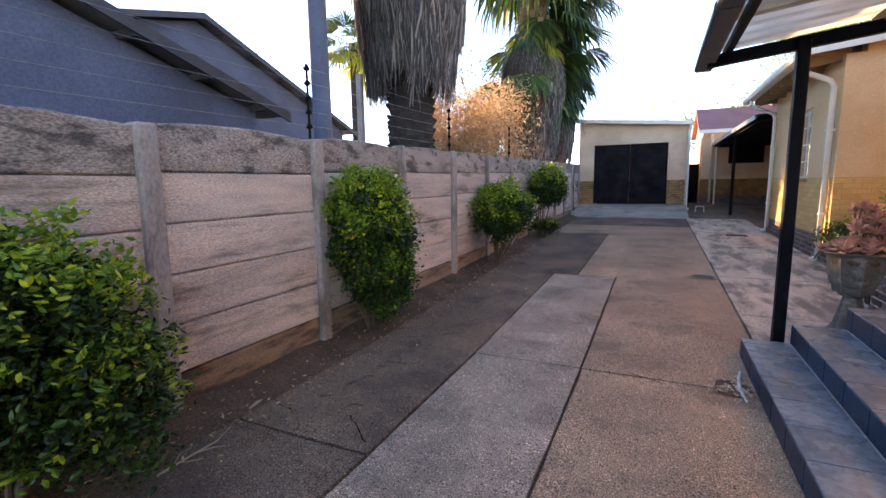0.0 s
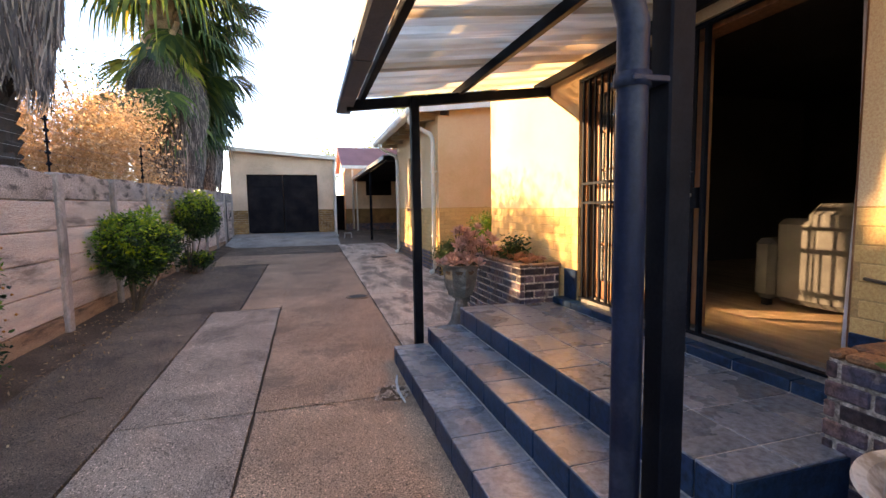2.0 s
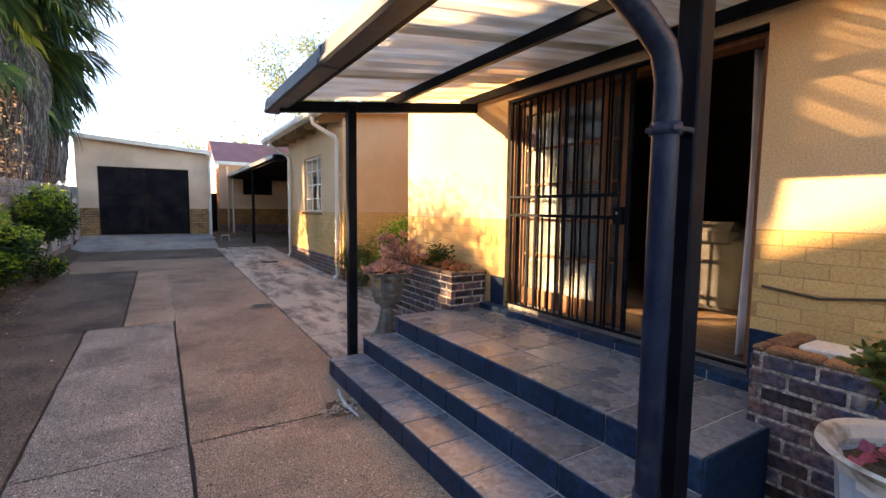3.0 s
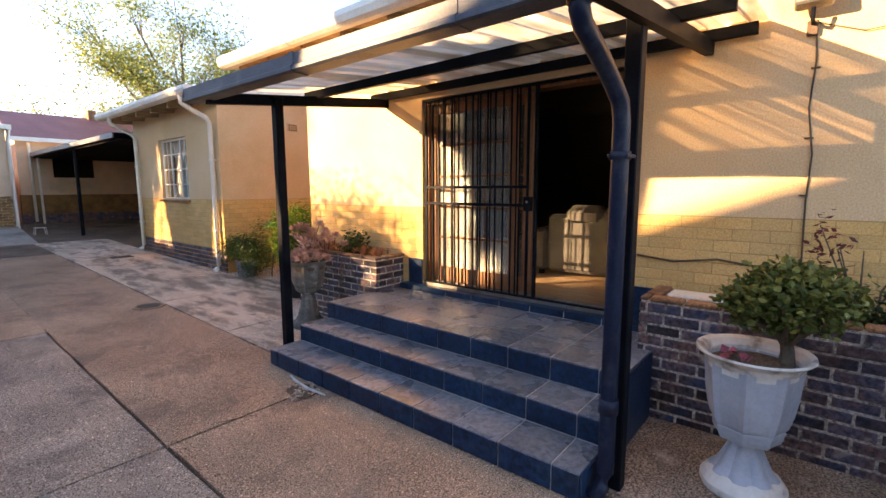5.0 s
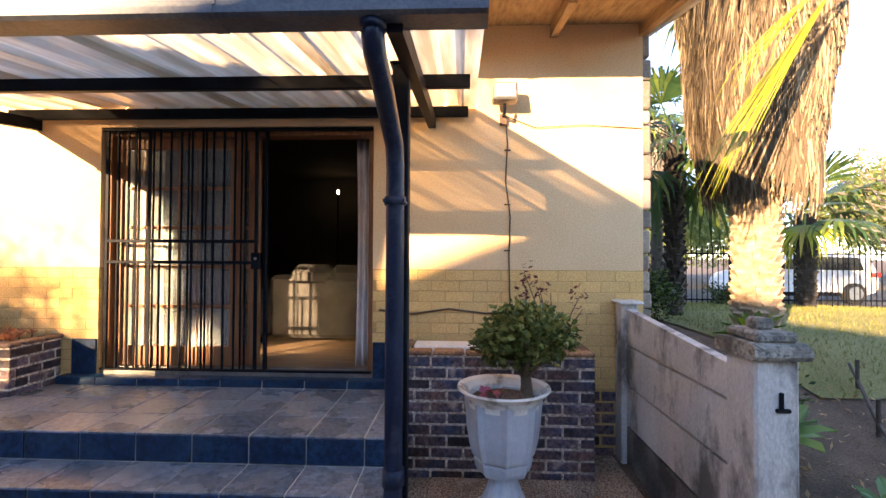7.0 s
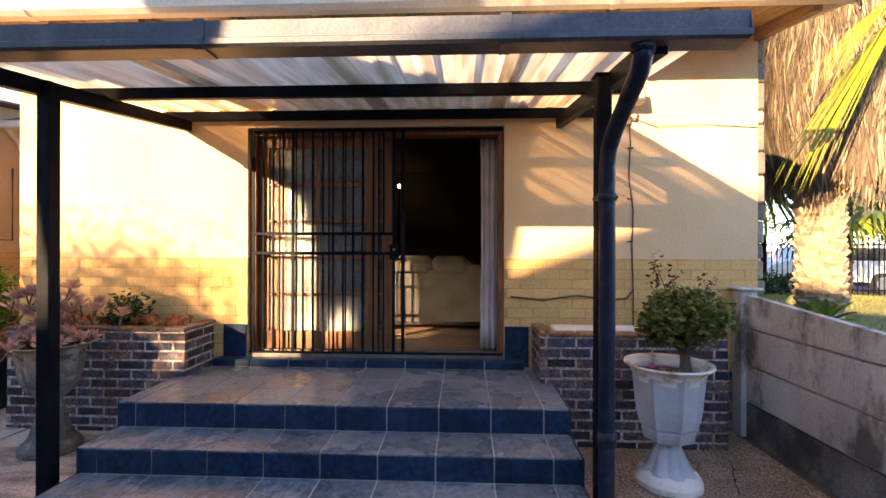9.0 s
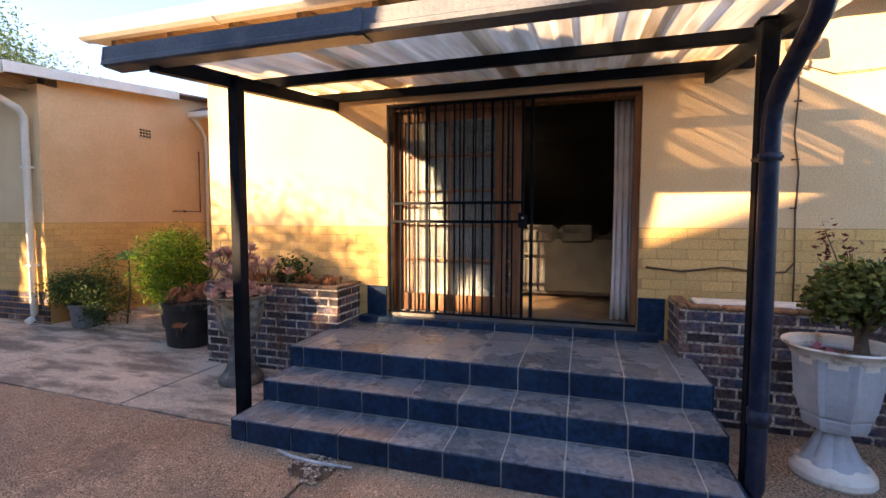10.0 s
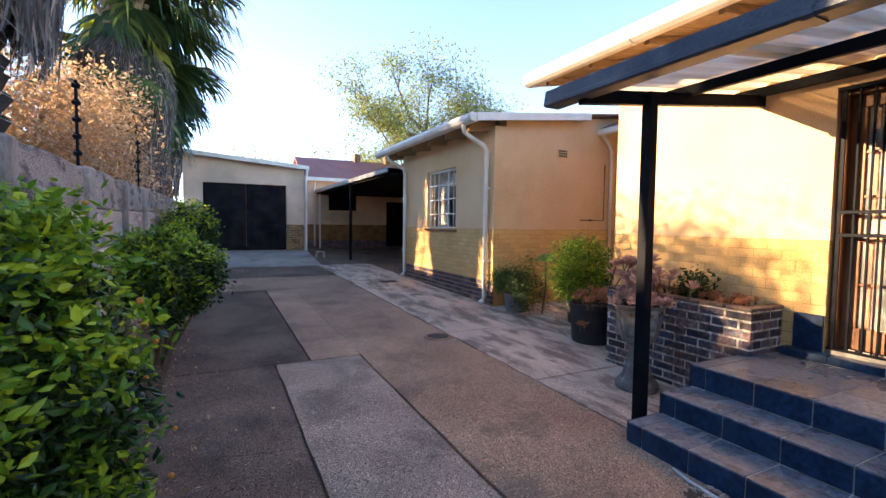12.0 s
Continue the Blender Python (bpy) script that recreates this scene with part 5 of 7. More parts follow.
shrub("hedge_shrub", "rounded dark green hedge shrub on bare stems", (-2.42, 7.8, gz(7.8)), [((0.08, 0, 0.98), (0.52, 0.50, 0.40)), ((0.08, 0, 0.78), (0.40, 0.42, 0.32))], 15000, 0.06, M_HEDGE, 103, fresh=M_HEDGENEW, oval=True, stem_n=12)
shrub("hedge_shrub", "rounded hedge shrub on a bare stem near the garage", (-2.44, 11.2, gz(11.2)), [((0.15, 0, 1.22), (0.44, 0.46, 0.42)), ((0.1, 0.1, 0.3), (0.3, 0.3, 0.16))], 12000, 0.06, M_HEDGE, 104, fresh=M_HEDGENEW, oval=True, stem_n=10)
rb = np.random.default_rng(31)
bpts = lumpy(60, (-2.51, 4.12, 1.0), (0.50, 0.55, 0.62), rb, 5, 0.98, 0.3)
bb = bmesh.new()
for p in bpts:
    bmesh.ops.create_icosphere(bb, subdivisions=1, radius=0.011, matrix=Matrix.Translation(p))
tagged(part("berries", bb, mat("orange_berry", (0.60, 0.20, 0.02), 0.4, bump=0), None), "small orange berries among the hedge leaves", "berries", kind="stuff")

shrub("fern_bush", "bright lime green feathery bush", (3.02, 7.62, gz(7.6) + 0.34), [((0, 0, 0.48), (0.46, 0.50, 0.40)), ((-0.12, -0.15, 0.26), (0.44, 0.44, 0.26)), ((0.1, 0.1, 0.72), (0.30, 0.30, 0.28))], 11000, 0.06, M_FERN, 111, 10, 0.008, 0.0, 0.28, 0.6)
shrub("trailing_plant", "dark green trailing plant spilling over its pot", (2.62, 8.72, gz(8.72) + 0.28), [((-0.06, 0, 0.22), (0.34, 0.40, 0.18)), ((-0.10, -0.36, -0.02), (0.16, 0.16, 0.28)), ((0.0, 0.25, 0.24), (0.30, 0.36, 0.24))], 5000, 0.055, M_DARKLEAF, 112, 10, 0.007, 0.5, 0.25, 0.6)
shrub("upright_plant", "grey-green leggy plant in the corner", (2.95, 8.85, gz(8.85)), [((0, 0, 0.62), (0.20, 0.2, 0.32)), ((-0.05, -0.2, 0.35), (0.2, 0.25, 0.25))], 1600, 0.075, M_JADE, 113, 8, 0.008, 0.1, 0.22, 0.6)


def rosettes(name, label, centres, size, material, seed, count=16, stem=0.05, category="succulent"):
    """Succulent rosettes: fat pointed leaves round short stems."""
    rng = np.random.default_rng(seed)
    bm = bmesh.new()
    t = thing(name, label, category)
    for c in centres:
        c = np.array(c)
        verts, faces = [c], []
        tilt = rng.normal(size=3) * 0.35 + np.array([0, 0, 1])
        tilt /= np.linalg.norm(tilt)
        a0 = np.cross(tilt, [1, 0, 0])
        a0 /= np.linalg.norm(a0)
        a1 = np.cross(tilt, a0)
        add_tube(bm, [tuple(c - tilt * stem * 2), tuple(c)], 0.006, 5)
        for k in range(count):
            ph, lvl = k * 2.4, k / count
            out = (math.cos(ph) * a0 + math.sin(ph) * a1)
            d = out * (1 - 0.7 * lvl) + tilt * (0.25 + 0.9 * lvl)
            d /= np.linalg.norm(d)
            w = np.cross(d, tilt)
            w /= np.linalg.norm(w) + 1e-9
            nn = np.cross(w, d)
            s = size * (1 - 0.45 * lvl) * rng.uniform(0.8, 1.15)
            i = len(verts)
            p = c + tilt * lvl * size * 0.2
            verts += [p + d * s * 0.6 + w * s * 0.17, p + d * s, p + d * s * 0.6 - w * s * 0.17, p + d * s * 0.5 + nn * s * 0.08, p + d * s * 0.5 - nn * s * 0.08]
            faces += [(0, i, i + 3), (i, i + 1, i + 3), (i + 1, i + 2, i + 3), (i + 2, 0, i + 3), (i, 0, i + 4), (i + 1, i, i + 4), (i + 2, i + 1, i + 4), (0, i + 2, i + 4)]
        raw("rosette", verts, faces, material, t)
    tagged(part("stalks", bm, M_STEM, t), kind="stuff")
    return t


rp = np.random.default_rng(8)
cs = [(1.66 + 0.23 * math.cos(a) * r, 5.40 + 0.23 * math.sin(a) * r, gz(5.46) + 0.80 + 0.08 * (1 - r)) for a, r in zip(rp.uniform(0, 6.28, 34), rp.uniform(0.1, 1.15, 34))]
cs += [(1.86 + rp.normal() * 0.10, 5.58 + rp.normal() * 0.16, gz(5.5) + 0.98 + rp.normal() * 0.09) for _ in range(40)]
rosettes("pink_succulent", "pinkish grey succulents heaped in the stone urn", cs, 0.115, M_SUCC, 9)
cs = [(2.47 + rp.normal() * 0.14, 6.78 + rp.normal() * 0.16, gz(6.9) + 0.53 + abs(rp.normal()) * 0.07) for _ in range(44)]
cs += [(2.19 + rp.normal() * 0.03, 6.76 + rp.normal() * 0.06, gz(6.9) + 0.25) for _ in range(4)]
rosettes("red_succulent", "reddish succulents overflowing the black pot", cs, 0.085, M_SUCCORANGE, 10)
cs = [(rp.uniform(2.14, 2.44), rp.uniform(4.7, 6.0), 0.88 + rp.uniform(0, 0.06)) for _ in range(70)]
rosettes("orange_succulent", "low orange succulents along the planter", cs, 0.075, M_SUCCORANGE, 12, 12)
shrub("dark_succulent", "small dark bushy succulent in the planter", (2.28, 5.25, 0.84), [((0, 0, 0.14), (0.15, 0.17, 0.13))], 900, 0.05, M_DARKLEAF, 114, 6, 0.006)

jade = thing("jade_plant", "round jade plant on a gnarled trunk in the urn", "jade plant", at=(1.52, 0.80, 0.74))
rj = np.random.default_rng(21)
bm = bmesh.new()
add_tube(bm, [(0, 0, -0.04), (0.01, 0.0, 0.06), (0.0, 0.01, 0.14)], [0.045, 0.034, 0.03], 10)
for a in np.linspace(0, 6.0, 9):
    e = (0.2 * math.cos(a), 0.2 * math.sin(a), 0.30 + 0.08 * math.sin(a * 2.3))
    add_tube(bm, [(0, 0.01, 0.10), (e[0] * 0.4, e[1] * 0.4, 0.2), e], [0.022, 0.016, 0.007], 7)
part("trunk", bm, M_STEM, jade)
v, f = leaves(np.concatenate([lumpy(2600, (0, 0.0, 0.36), (0.23, 0.27, 0.19), rj, 7, 0.45, 0.4, 3), lumpy(500, (-0.05, 0.2, 0.32), (0.15, 0.15, 0.12), rj, 9, 0.3, 0.4, 3)]), 0.042, rj, -0.2, 0.75, 0.5, True)
raw("foliage", v, f, M_JADE, jade)
red = thing("red_leaved_plant", "leggy plant with dark red leaves on dry stalks", "plant", at=(2.22, 0.50, 0.83))
bm = bmesh.new()
lp = []
for k in range(8):
    a, h = rj.uniform(0, 6.28), rj.uniform(0.3, 0.62)
    e = Vector((0.12 * math.cos(a), 0.22 * math.sin(a), h))
    add_tube(bm, [(0, 0.02 * k - 0.08, -0.03), e * 0.5 + Vector((0, 0, 0.02)), e], [0.008, 0.006, 0.003], 6)
    if k % 2 == 0:
        lp.append(np.array(e) + rj.normal(size=(26, 3)) * np.array([0.03, 0.03, 0.06]))
part("stalks", bm, M_STEM, red)
v, f = leaves(np.concatenate(lp), 0.055, rj, 0.1, 0.4)
raw("foliage", v, f, M_REDLEAF, red)
shrub("wilted_plant", "small dry plant at the end of the planter", (2.25, 0.42, 0.83), [((0, 0, 0.12), (0.12, 0.13, 0.12))], 320, 0.05, M_DARKLEAF, 115, 6, 0.005)

# ---- precast concrete fence ----
FX = -2.80
fence = thing("concrete_fence", "weathered precast concrete panel fence along the driveway", "fence", kind="structure")
PY = [2.085 + 1.545 * k for k in range(-3, 12)]
me_p = bpy.data.meshes.new("post")
pb = box(-0.065, 0.075, -0.068, 0.068, -0.1, 1.85, 0.018)
pb.to_mesh(me_p)
pb.free()
me_p.materials.append(M_POST)
rf = random.Random(4)


def fz(y):
    """Rise of the fence along the yard."""
    return 0.0148 * y


for y in PY:
    piece("post", me_p, FX, y, fz(y) + rf.uniform(-0.01, 0.02), fence, rf.uniform(-2, 2), rf.uniform(-0.5, 0.5))


def panel_mesh(l, h, material, arch=0.0, seed=0):
    """A precast panel with a rough face and worn edges; arch lifts its top."""
    ny2, nz2 = 28, 8
    verts, faces = [], []
    for i in range(ny2 + 1):
        for j in range(nz2 + 1):
            u, w = i / ny2, (0, 0.022, 0.05, 0.3, 0.5, 0.7, 0.95, 0.978, 1.0)[j]
            edge = 0.030 if j in (0, nz2) else 0.006 if j in (1, nz2 - 1) else 0.0
            nz_ = noise.noise(Vector((u * 4 + seed, w * 9, seed))) * 0.006 + noise.noise(Vector((u * 18, w * 12 + seed, 3))) * 0.003
            top = arch * math.sin(u * math.pi) * (w ** 3) + (0.008 * noise.noise(Vector((u * 9, seed, 1))) if j == nz2 else 0)
            verts.append((0.024 - edge + nz_, (u - 0.5) * l, w * h + top))
    for i in range(ny2):
        for j in range(nz2):
            a = i * (nz2 + 1) + j
            faces.append((a, a + nz2 + 1, a + nz2 + 2, a + 1))
    k = len(verts)
    border = [i * (nz2 + 1) + nz2 for i in range(ny2 + 1)]
    for b_ in border:
        verts.append((-0.022, verts[b_][1], verts[b_][2] - 0.004))
    for i in range(ny2):
        faces.append((border[i], border[i + 1], k + i + 1, k + i))
    k2 = len(verts)
    verts += [(-0.022, -l / 2, 0), (-0.022, l / 2, 0)]
    faces.append((k, *[k + i for i in range(1, ny2 + 1)], k2 + 1, k2))
    me = bpy.data.meshes.new("panel")
    me.from_pydata(verts, [], faces)
    me.materials.append(material)
    return me


PM = [panel_mesh(1.43, 0.329, M_PANEL, 0, s) for s in (1, 2, 3)]
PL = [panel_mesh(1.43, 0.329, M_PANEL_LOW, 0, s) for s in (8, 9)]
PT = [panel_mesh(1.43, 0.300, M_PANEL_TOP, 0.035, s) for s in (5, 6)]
for k, y in enumerate(PY[:-1]):
    for r in range(6):
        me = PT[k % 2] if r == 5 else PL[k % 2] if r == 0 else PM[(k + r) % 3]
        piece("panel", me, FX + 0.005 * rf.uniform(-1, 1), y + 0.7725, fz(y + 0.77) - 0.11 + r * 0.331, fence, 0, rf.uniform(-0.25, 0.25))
soil_strip = tagged(raw("soil_strip", [(x, y, gz(y) + 0.004 + (0.05 + 0.025 * noise.noise(Vector((y * 2, x, 1)))) * max(0, 1 - (x - FX) / 0.42)) for x in (FX, FX + 0.12, FX + 0.24, FX + 0.36, FX + 0.46) for y in [-3 + 0.25 * i for i in range(80)]],
                        [(i * 80 + j, (i + 1) * 80 + j, (i + 1) * 80 + j + 1, i * 80 + j + 1) for i in range(4) for j in range(79)], M_SOIL, smooth=True), "dusty soil strip at the foot of the fence", "soil", kind="structure")
rl = np.random.default_rng(77)
nl = 900
lxp = FX + 0.10 + np.abs(rl.normal(size=nl)) * 0.38
lyp = rl.uniform(-1, 13, nl)
lz = np.array([gz(y) for y in lyp]) + 0.012 + 0.05 * np.maximum(0, 1 - (lxp - FX) / 0.42)
v, f = leaves(np.stack([lxp, lyp, lz], 1), 0.04, rl, 0.0, 0.5, 2.0)
tagged(raw("fallen_leaves", v, f, M_DRYLEAF), "dry fallen leaves scattered along the fence", "leaf litter", kind="stuff")
bm = bmesh.new()
for k in range(26):
    x, y, a, l = FX + rl.uniform(0.2, 1.2), rl.uniform(1.2, 4.6), rl.uniform(0, 6.28), rl.uniform(0.06, 0.22)
    add_tube(bm, [(x, y, gz(y) + 0.012), (x + l * 0.5 * math.cos(a), y + l * 0.5 * math.sin(a), gz(y) + 0.022), (x + l * math.cos(a + 0.3), y + l * math.sin(a + 0.3), gz(y) + 0.012)], [0.005, 0.004, 0.002], 5)
tagged(part("twigs", bm, M_STEM), "dry twigs scattered on the driveway", "twigs", kind="stuff")
patch_v, patch_f = [(0.60, 3.95, 0.004)], []
for k in range(18):
    a = 2 * math.pi * k / 18
    rr = 0.13 + 0.05 * noise.noise(Vector((math.cos(a) * 2, math.sin(a) * 2, 5)))
    patch_v.append((0.60 + rr * math.cos(a) * 0.9, 3.95 + rr * math.sin(a) * 1.2, 0.005))
    patch_f.append((0, k + 1, (k + 1) % 18 + 1))
tagged(raw("broken_patch", patch_v, patch_f, M_SOIL), "broken crumbling patch of concrete by the steps", "rubble", kind="structure")
bm = bmesh.new()
rc = random.Random(17)
for k in range(60):
    a, r_ = rc.uniform(0, 6.28), rc.uniform(0.02, 0.17)
    s_ = rc.uniform(0.006, 0.02)
    bmesh.ops.create_icosphere(bm, subdivisions=1, radius=s_, matrix=Matrix.Translation((0.60 + r_ * math.cos(a), 3.95 + r_ * 1.2 * math.sin(a), 0.006)) @ Matrix.Diagonal((1, 1.3, 0.6, 1)))
tagged(part("concrete_crumbs", bm, M_SLAB), "loose crumbs of concrete on the broken patch", "rubble", kind="stuff")


def crack(pts, w, seed):
    """A thin jagged crack filled with dark dirt."""
    rgc = random.Random(seed)
    vs, fs, path_ = [], [], []
    for (x0, y0), (x1, y1) in zip(pts, pts[1:]):
        for i in range(8):
            u = i / 8
            path_.append((x0 + (x1 - x0) * u + rgc.uniform(-0.012, 0.012), y0 + (y1 - y0) * u + rgc.uniform(-0.012, 0.012)))
    for x, y in path_:
        ww = w * rgc.uniform(0.4, 1.2)
        vs += [(x - ww, y - ww * 0.4, gz(y) + 0.0045), (x + ww, y + ww * 0.4, gz(y) + 0.0045)]
    fs = [(2 * i, 2 * i + 1, 2 * i + 3, 2 * i + 2) for i in range(len(path_) - 1)]
    return tagged(raw("crack", vs, fs, M_DARKHOLE), "thin jagged crack in the driveway concrete", "crack", kind="structure")


crack([(0.60, 3.96), (0.2, 3.85), (-0.1, 3.97), (-0.44, 3.90)], 0.006, 1)
crack([(-2.5, 2.6), (-2.1, 2.45), (-1.7, 2.55), (-1.4, 2.3)], 0.005, 2)
crack([(-2.3, 5.4), (-1.9, 5.6), (-1.38, 5.5)], 0.005, 3)
crack([(0.85, 9.4), (0.3, 9.2), (-0.4, 9.5)], 0.006, 4)
crack([(1.0, 6.9), (1.6, 7.1), (2.3, 6.8)], 0.005, 5)
crack([(1.0, 0.3), (1.35, 0.55), (1.8, 0.35), (2.2, 0.6)], 0.006, 6)
strip = thing("metal_strip", "loose pale metal strip lying at the foot of the steps", "metal strip", at=(0.66, 4.1, 0.012))
part("strip", tube([(0.03, 0.18, 0.012), (0.0, 0.05, 0.004), (-0.02, -0.15, 0.004), (-0.01, -0.38, 0.006)], [0.008, 0.012, 0.012, 0.006], 6), M_STRIP, strip)

# electric wires above the fence
for k, y in enumerate((3.63, 6.72, 9.81)):
    t = thing("wire_standard", "black electric-fence standard with insulators", "fence standard", at=(FX - 0.02, y, fz(y) + 1.84), group="electric fence standards")
    part("rod", tube([(0, 0, -0.2), (0, 0, 0.66)], 0.011, 8), M_BLACK, t)
    for j in range(5):
        part("insulator", lathe([(0.012, 0.10 + j * 0.125), (0.026, 0.105 + j * 0.125), (0.03, 0.125 + j * 0.125), (0.018, 0.14 + j * 0.125), (0.012, 0.15 + j * 0.125)], 10), M_BLACK, t)
ew = thing("fence_wires", "thin steel electric wires above the fence", "wire")
for j in range(5):
    pts = [(FX - 0.02, y, fz(y) + 1.965 + j * 0.125) for y in (-2.55, 0.54, 3.63, 6.72, 9.81, 12.9, 16.0)]
    part("wire", tube(pts, 0.0020, 5), M_BRASS, ew)

# ---- garage ----
GY = 19.33
garage = thing("garage", "cream plastered garage with ochre brick dado and dark doors", "garage")
gl, gr, gtop = -2.80, 0.98, 3.85
for (a, b, c, d2, m_) in ((gl, -2.24, 1.5, 3.3, M_TAN), (0.37, gr, 1.5, 3.3, M_TAN), (-2.24, 0.37, 2.86, 3.3, M_TAN)):
    part("wall", box(a, b, GY, GY + 0.22, c, d2), m_, garage)
part("gable", prism([(gl, 3.3), (gr, 3.3), (gr, 3.44), (gl, 3.75)], 'y', GY, GY + 0.22), M_TAN, garage)
part("side_wall", box(gl, gl + 0.22, GY + 0.22, 25.0, 0.2, 3.6), M_TAN, garage)
part("side_wall", box(gr - 0.22, gr, GY + 0.22, 25.0, 0.2, 3.4), M_TAN, garage)
part("back_wall", box(gl, gr, 25.0, 25.2, 0.2, 3.4), M_TAN, garage)
for (a, b, sd) in ((gl, -2.24, 61), (0.37, gr, 62)):
    part("dado_core", box(a + 0.004, b - 0.004, GY + 0.012, GY + 0.22, 0.3, 1.5), M_MORTAR, garage)
    courses(garage, "brick", M_TANBRICK, 'x', GY + 0.013, a, b, 0.5, 1.495, bl=0.222, bh=0.073, gap=0.011, depth=0.03, seed=sd)
part("roof", prism([(gl - 0.12, 3.80), (gl - 0.12, 3.86), (gr + 0.12, 3.545), (gr + 0.12, 3.485)], 'y', GY - 0.25, 25.3), M_ROOFGREY, garage)
part("fascia", prism([(gl - 0.14, 3.73), (gl - 0.14, 3.87), (gr + 0.12, 3.555), (gr + 0.12, 3.415)], 'y', GY - 0.285, GY - 0.25), M_WHITE, garage)
for k in range(2):
    x0 = -2.24 + k * 1.305
    gd = part("door", box(x0 + 0.01, x0 + 1.295, GY + 0.10, GY + 0.14, 0.62, 2.85, 0.004), M_GARDOOR, garage, "dark steel garage door leaf")
    for j in range(5):
        part("door_panel", box(x0 + 0.05, x0 + 1.255, GY + 0.088, GY + 0.10, 0.66 + j * 0.435, 1.06 + j * 0.435, 0.004), M_GARDOOR, gd)
    for j in range(6):
        part("hinge", box(x0 + (1.24 if k == 0 else 0.03), x0 + (1.27 if k == 0 else 0.06), GY + 0.078, GY + 0.09, 0.75 + j * 0.38, 0.79 + j * 0.38), M_IRON, gd)
part("downpipe", tube([(gr + 0.06, GY - 0.2, 3.45), (gr + 0.06, GY - 0.1, 3.3), (gr + 0.04, GY - 0.06, 3.1), (gr + 0.04, GY - 0.06, 0.5), (gr + 0.12, GY - 0.12, 0.42)], 0.05, 10), M_WHITE, garage, smooth=True)
# Added panel: stops low sun leaking past the fence end onto the ramp.
sun_panel = tagged(part("sun_block_panel", box(-2.84, -2.78, 18.45, 19.3, 0.3, 2.15, 0.01), M_BLACK), "dark panel added between fence and garage to block low sun", "gate")
fpost = tagged(part("gate_post", box(-2.86, -2.72, 17.6, 17.75, 0.2, 1.95, 0.01), M_BLACK), "dark post at the end of the fence", "post")

# ---- outbuilding and carport ----
out = thing("outbuilding", "tan outbuilding with red sheet roof behind the carport", "house")
part("wall", box(1.75, 8.5, 23.4, 23.6, 1.5, 3.55), M_TAN, out)
part("dado", box(1.74, 8.5, 23.39, 23.6, 0.78, 1.5), M_TANBRICK, out)
part("plinth", box(1.73, 8.5, 23.38, 23.6, 0.3, 0.78), M_BLUEBRICK, out)
part("side_wall", box(1.75, 1.95, 23.6, 27.4, 0.3, 3.55), M_TAN, out)
part("side_gable", prism([(23.4, 3.55), (27.4, 3.55), (25.4, 4.6)], 'x', 1.75, 1.95), M_TAN, out)
part("roof", prism([(23.0, 3.50), (23.0, 3.56), (25.4, 4.72), (27.8, 3.56), (27.8, 3.50), (25.4, 4.66)], 'x', 1.55, 9.0), M_REDROOF, out)
part("fascia", box(1.55, 9.0, 22.96, 23.0, 3.42, 3.57), M_WHITE, out)
for x in (4.6, 6.2):
    part("chimney", box(x - 0.15, x + 0.15, 25.2, 25.5, 4.4, 5.05, 0.01), M_REDBRICK, out)
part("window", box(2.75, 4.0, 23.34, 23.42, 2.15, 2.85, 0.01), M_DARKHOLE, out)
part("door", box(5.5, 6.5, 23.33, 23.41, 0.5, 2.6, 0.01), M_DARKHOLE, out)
part("downpipe", tube([(2.10, 23.25, 3.4), (2.10, 23.3, 3.2), (2.10, 23.3, 0.5)], 0.05, 10), M_WHITE, out, smooth=True)
carport = thing("carport", "low dark carport with a mossy sheet roof", "carport")
prof2 = []
for i in range(40):
    prof2 += [(13.75 + i * 0.245, 0.0), (13.75 + i * 0.245 + 0.1225, 0.03)]
vv = [(x, y, 3.02 + h + 0.10 * (x - 2.2) / 4) for x in (2.12, 4, 6.5) for y, h in prof2]
nn = len(prof2)
raw("roof_sheet", vv, [(i * nn + j, i * nn + j + 1, (i + 1) * nn + j + 1, (i + 1) * nn + j) for i in range(2) for j in range(nn - 1)], M_ROOFGREY, carport)
part("fascia", box(2.10, 2.14, 13.75, 23.4, 2.90, 3.02, 0.004), M_ROOFGREY, carport)
# Near-black board holds the shade under the carport roof in its colour.
part("ceiling_shade_board", box(2.2, 6.5, 13.8, 23.35, 2.84, 2.90), M_DARKHOLE, carport)
part("post", tube([(2.25, 17.8, 0.25), (2.25, 17.8, 2.9)], 0.05, 10), M_BLACK, carport)
part("post", tube([(2.25, 22.9, 0.35), (2.25, 22.9, 2.9)], 0.04, 10), M_WHITE, carport)
wc = tagged(part("wall_carport", box(6.5, 6.7, 13.6, 23.4, 0.2, 3.3), M_TAN), "tan wall closing the carport", "wall", kind="structure")
gap_w = tagged(part("wall_passage", box(0.98, 1.9, 24.5, 24.6, 0.3, 2.2), M_DARKHOLE), "dark panel closing the end of the passage", "gate", kind="structure")
stool = thing("step_stool", "small white wire stool by the garage", "stool", at=(1.45, 18.9, gz(18.9)))
for y in (-0.12, 0.12):
    part("frame", tube([(-0.14, y, 0), (-0.12, y, 0.2), (0.12, y, 0.2), (0.14, y, 0)], 0.012, 6), M_WHITE, stool)
part("seat", box(-0.13, 0.13, -0.13, 0.13, 0.195, 0.215, 0.004), M_WHITE, stool)
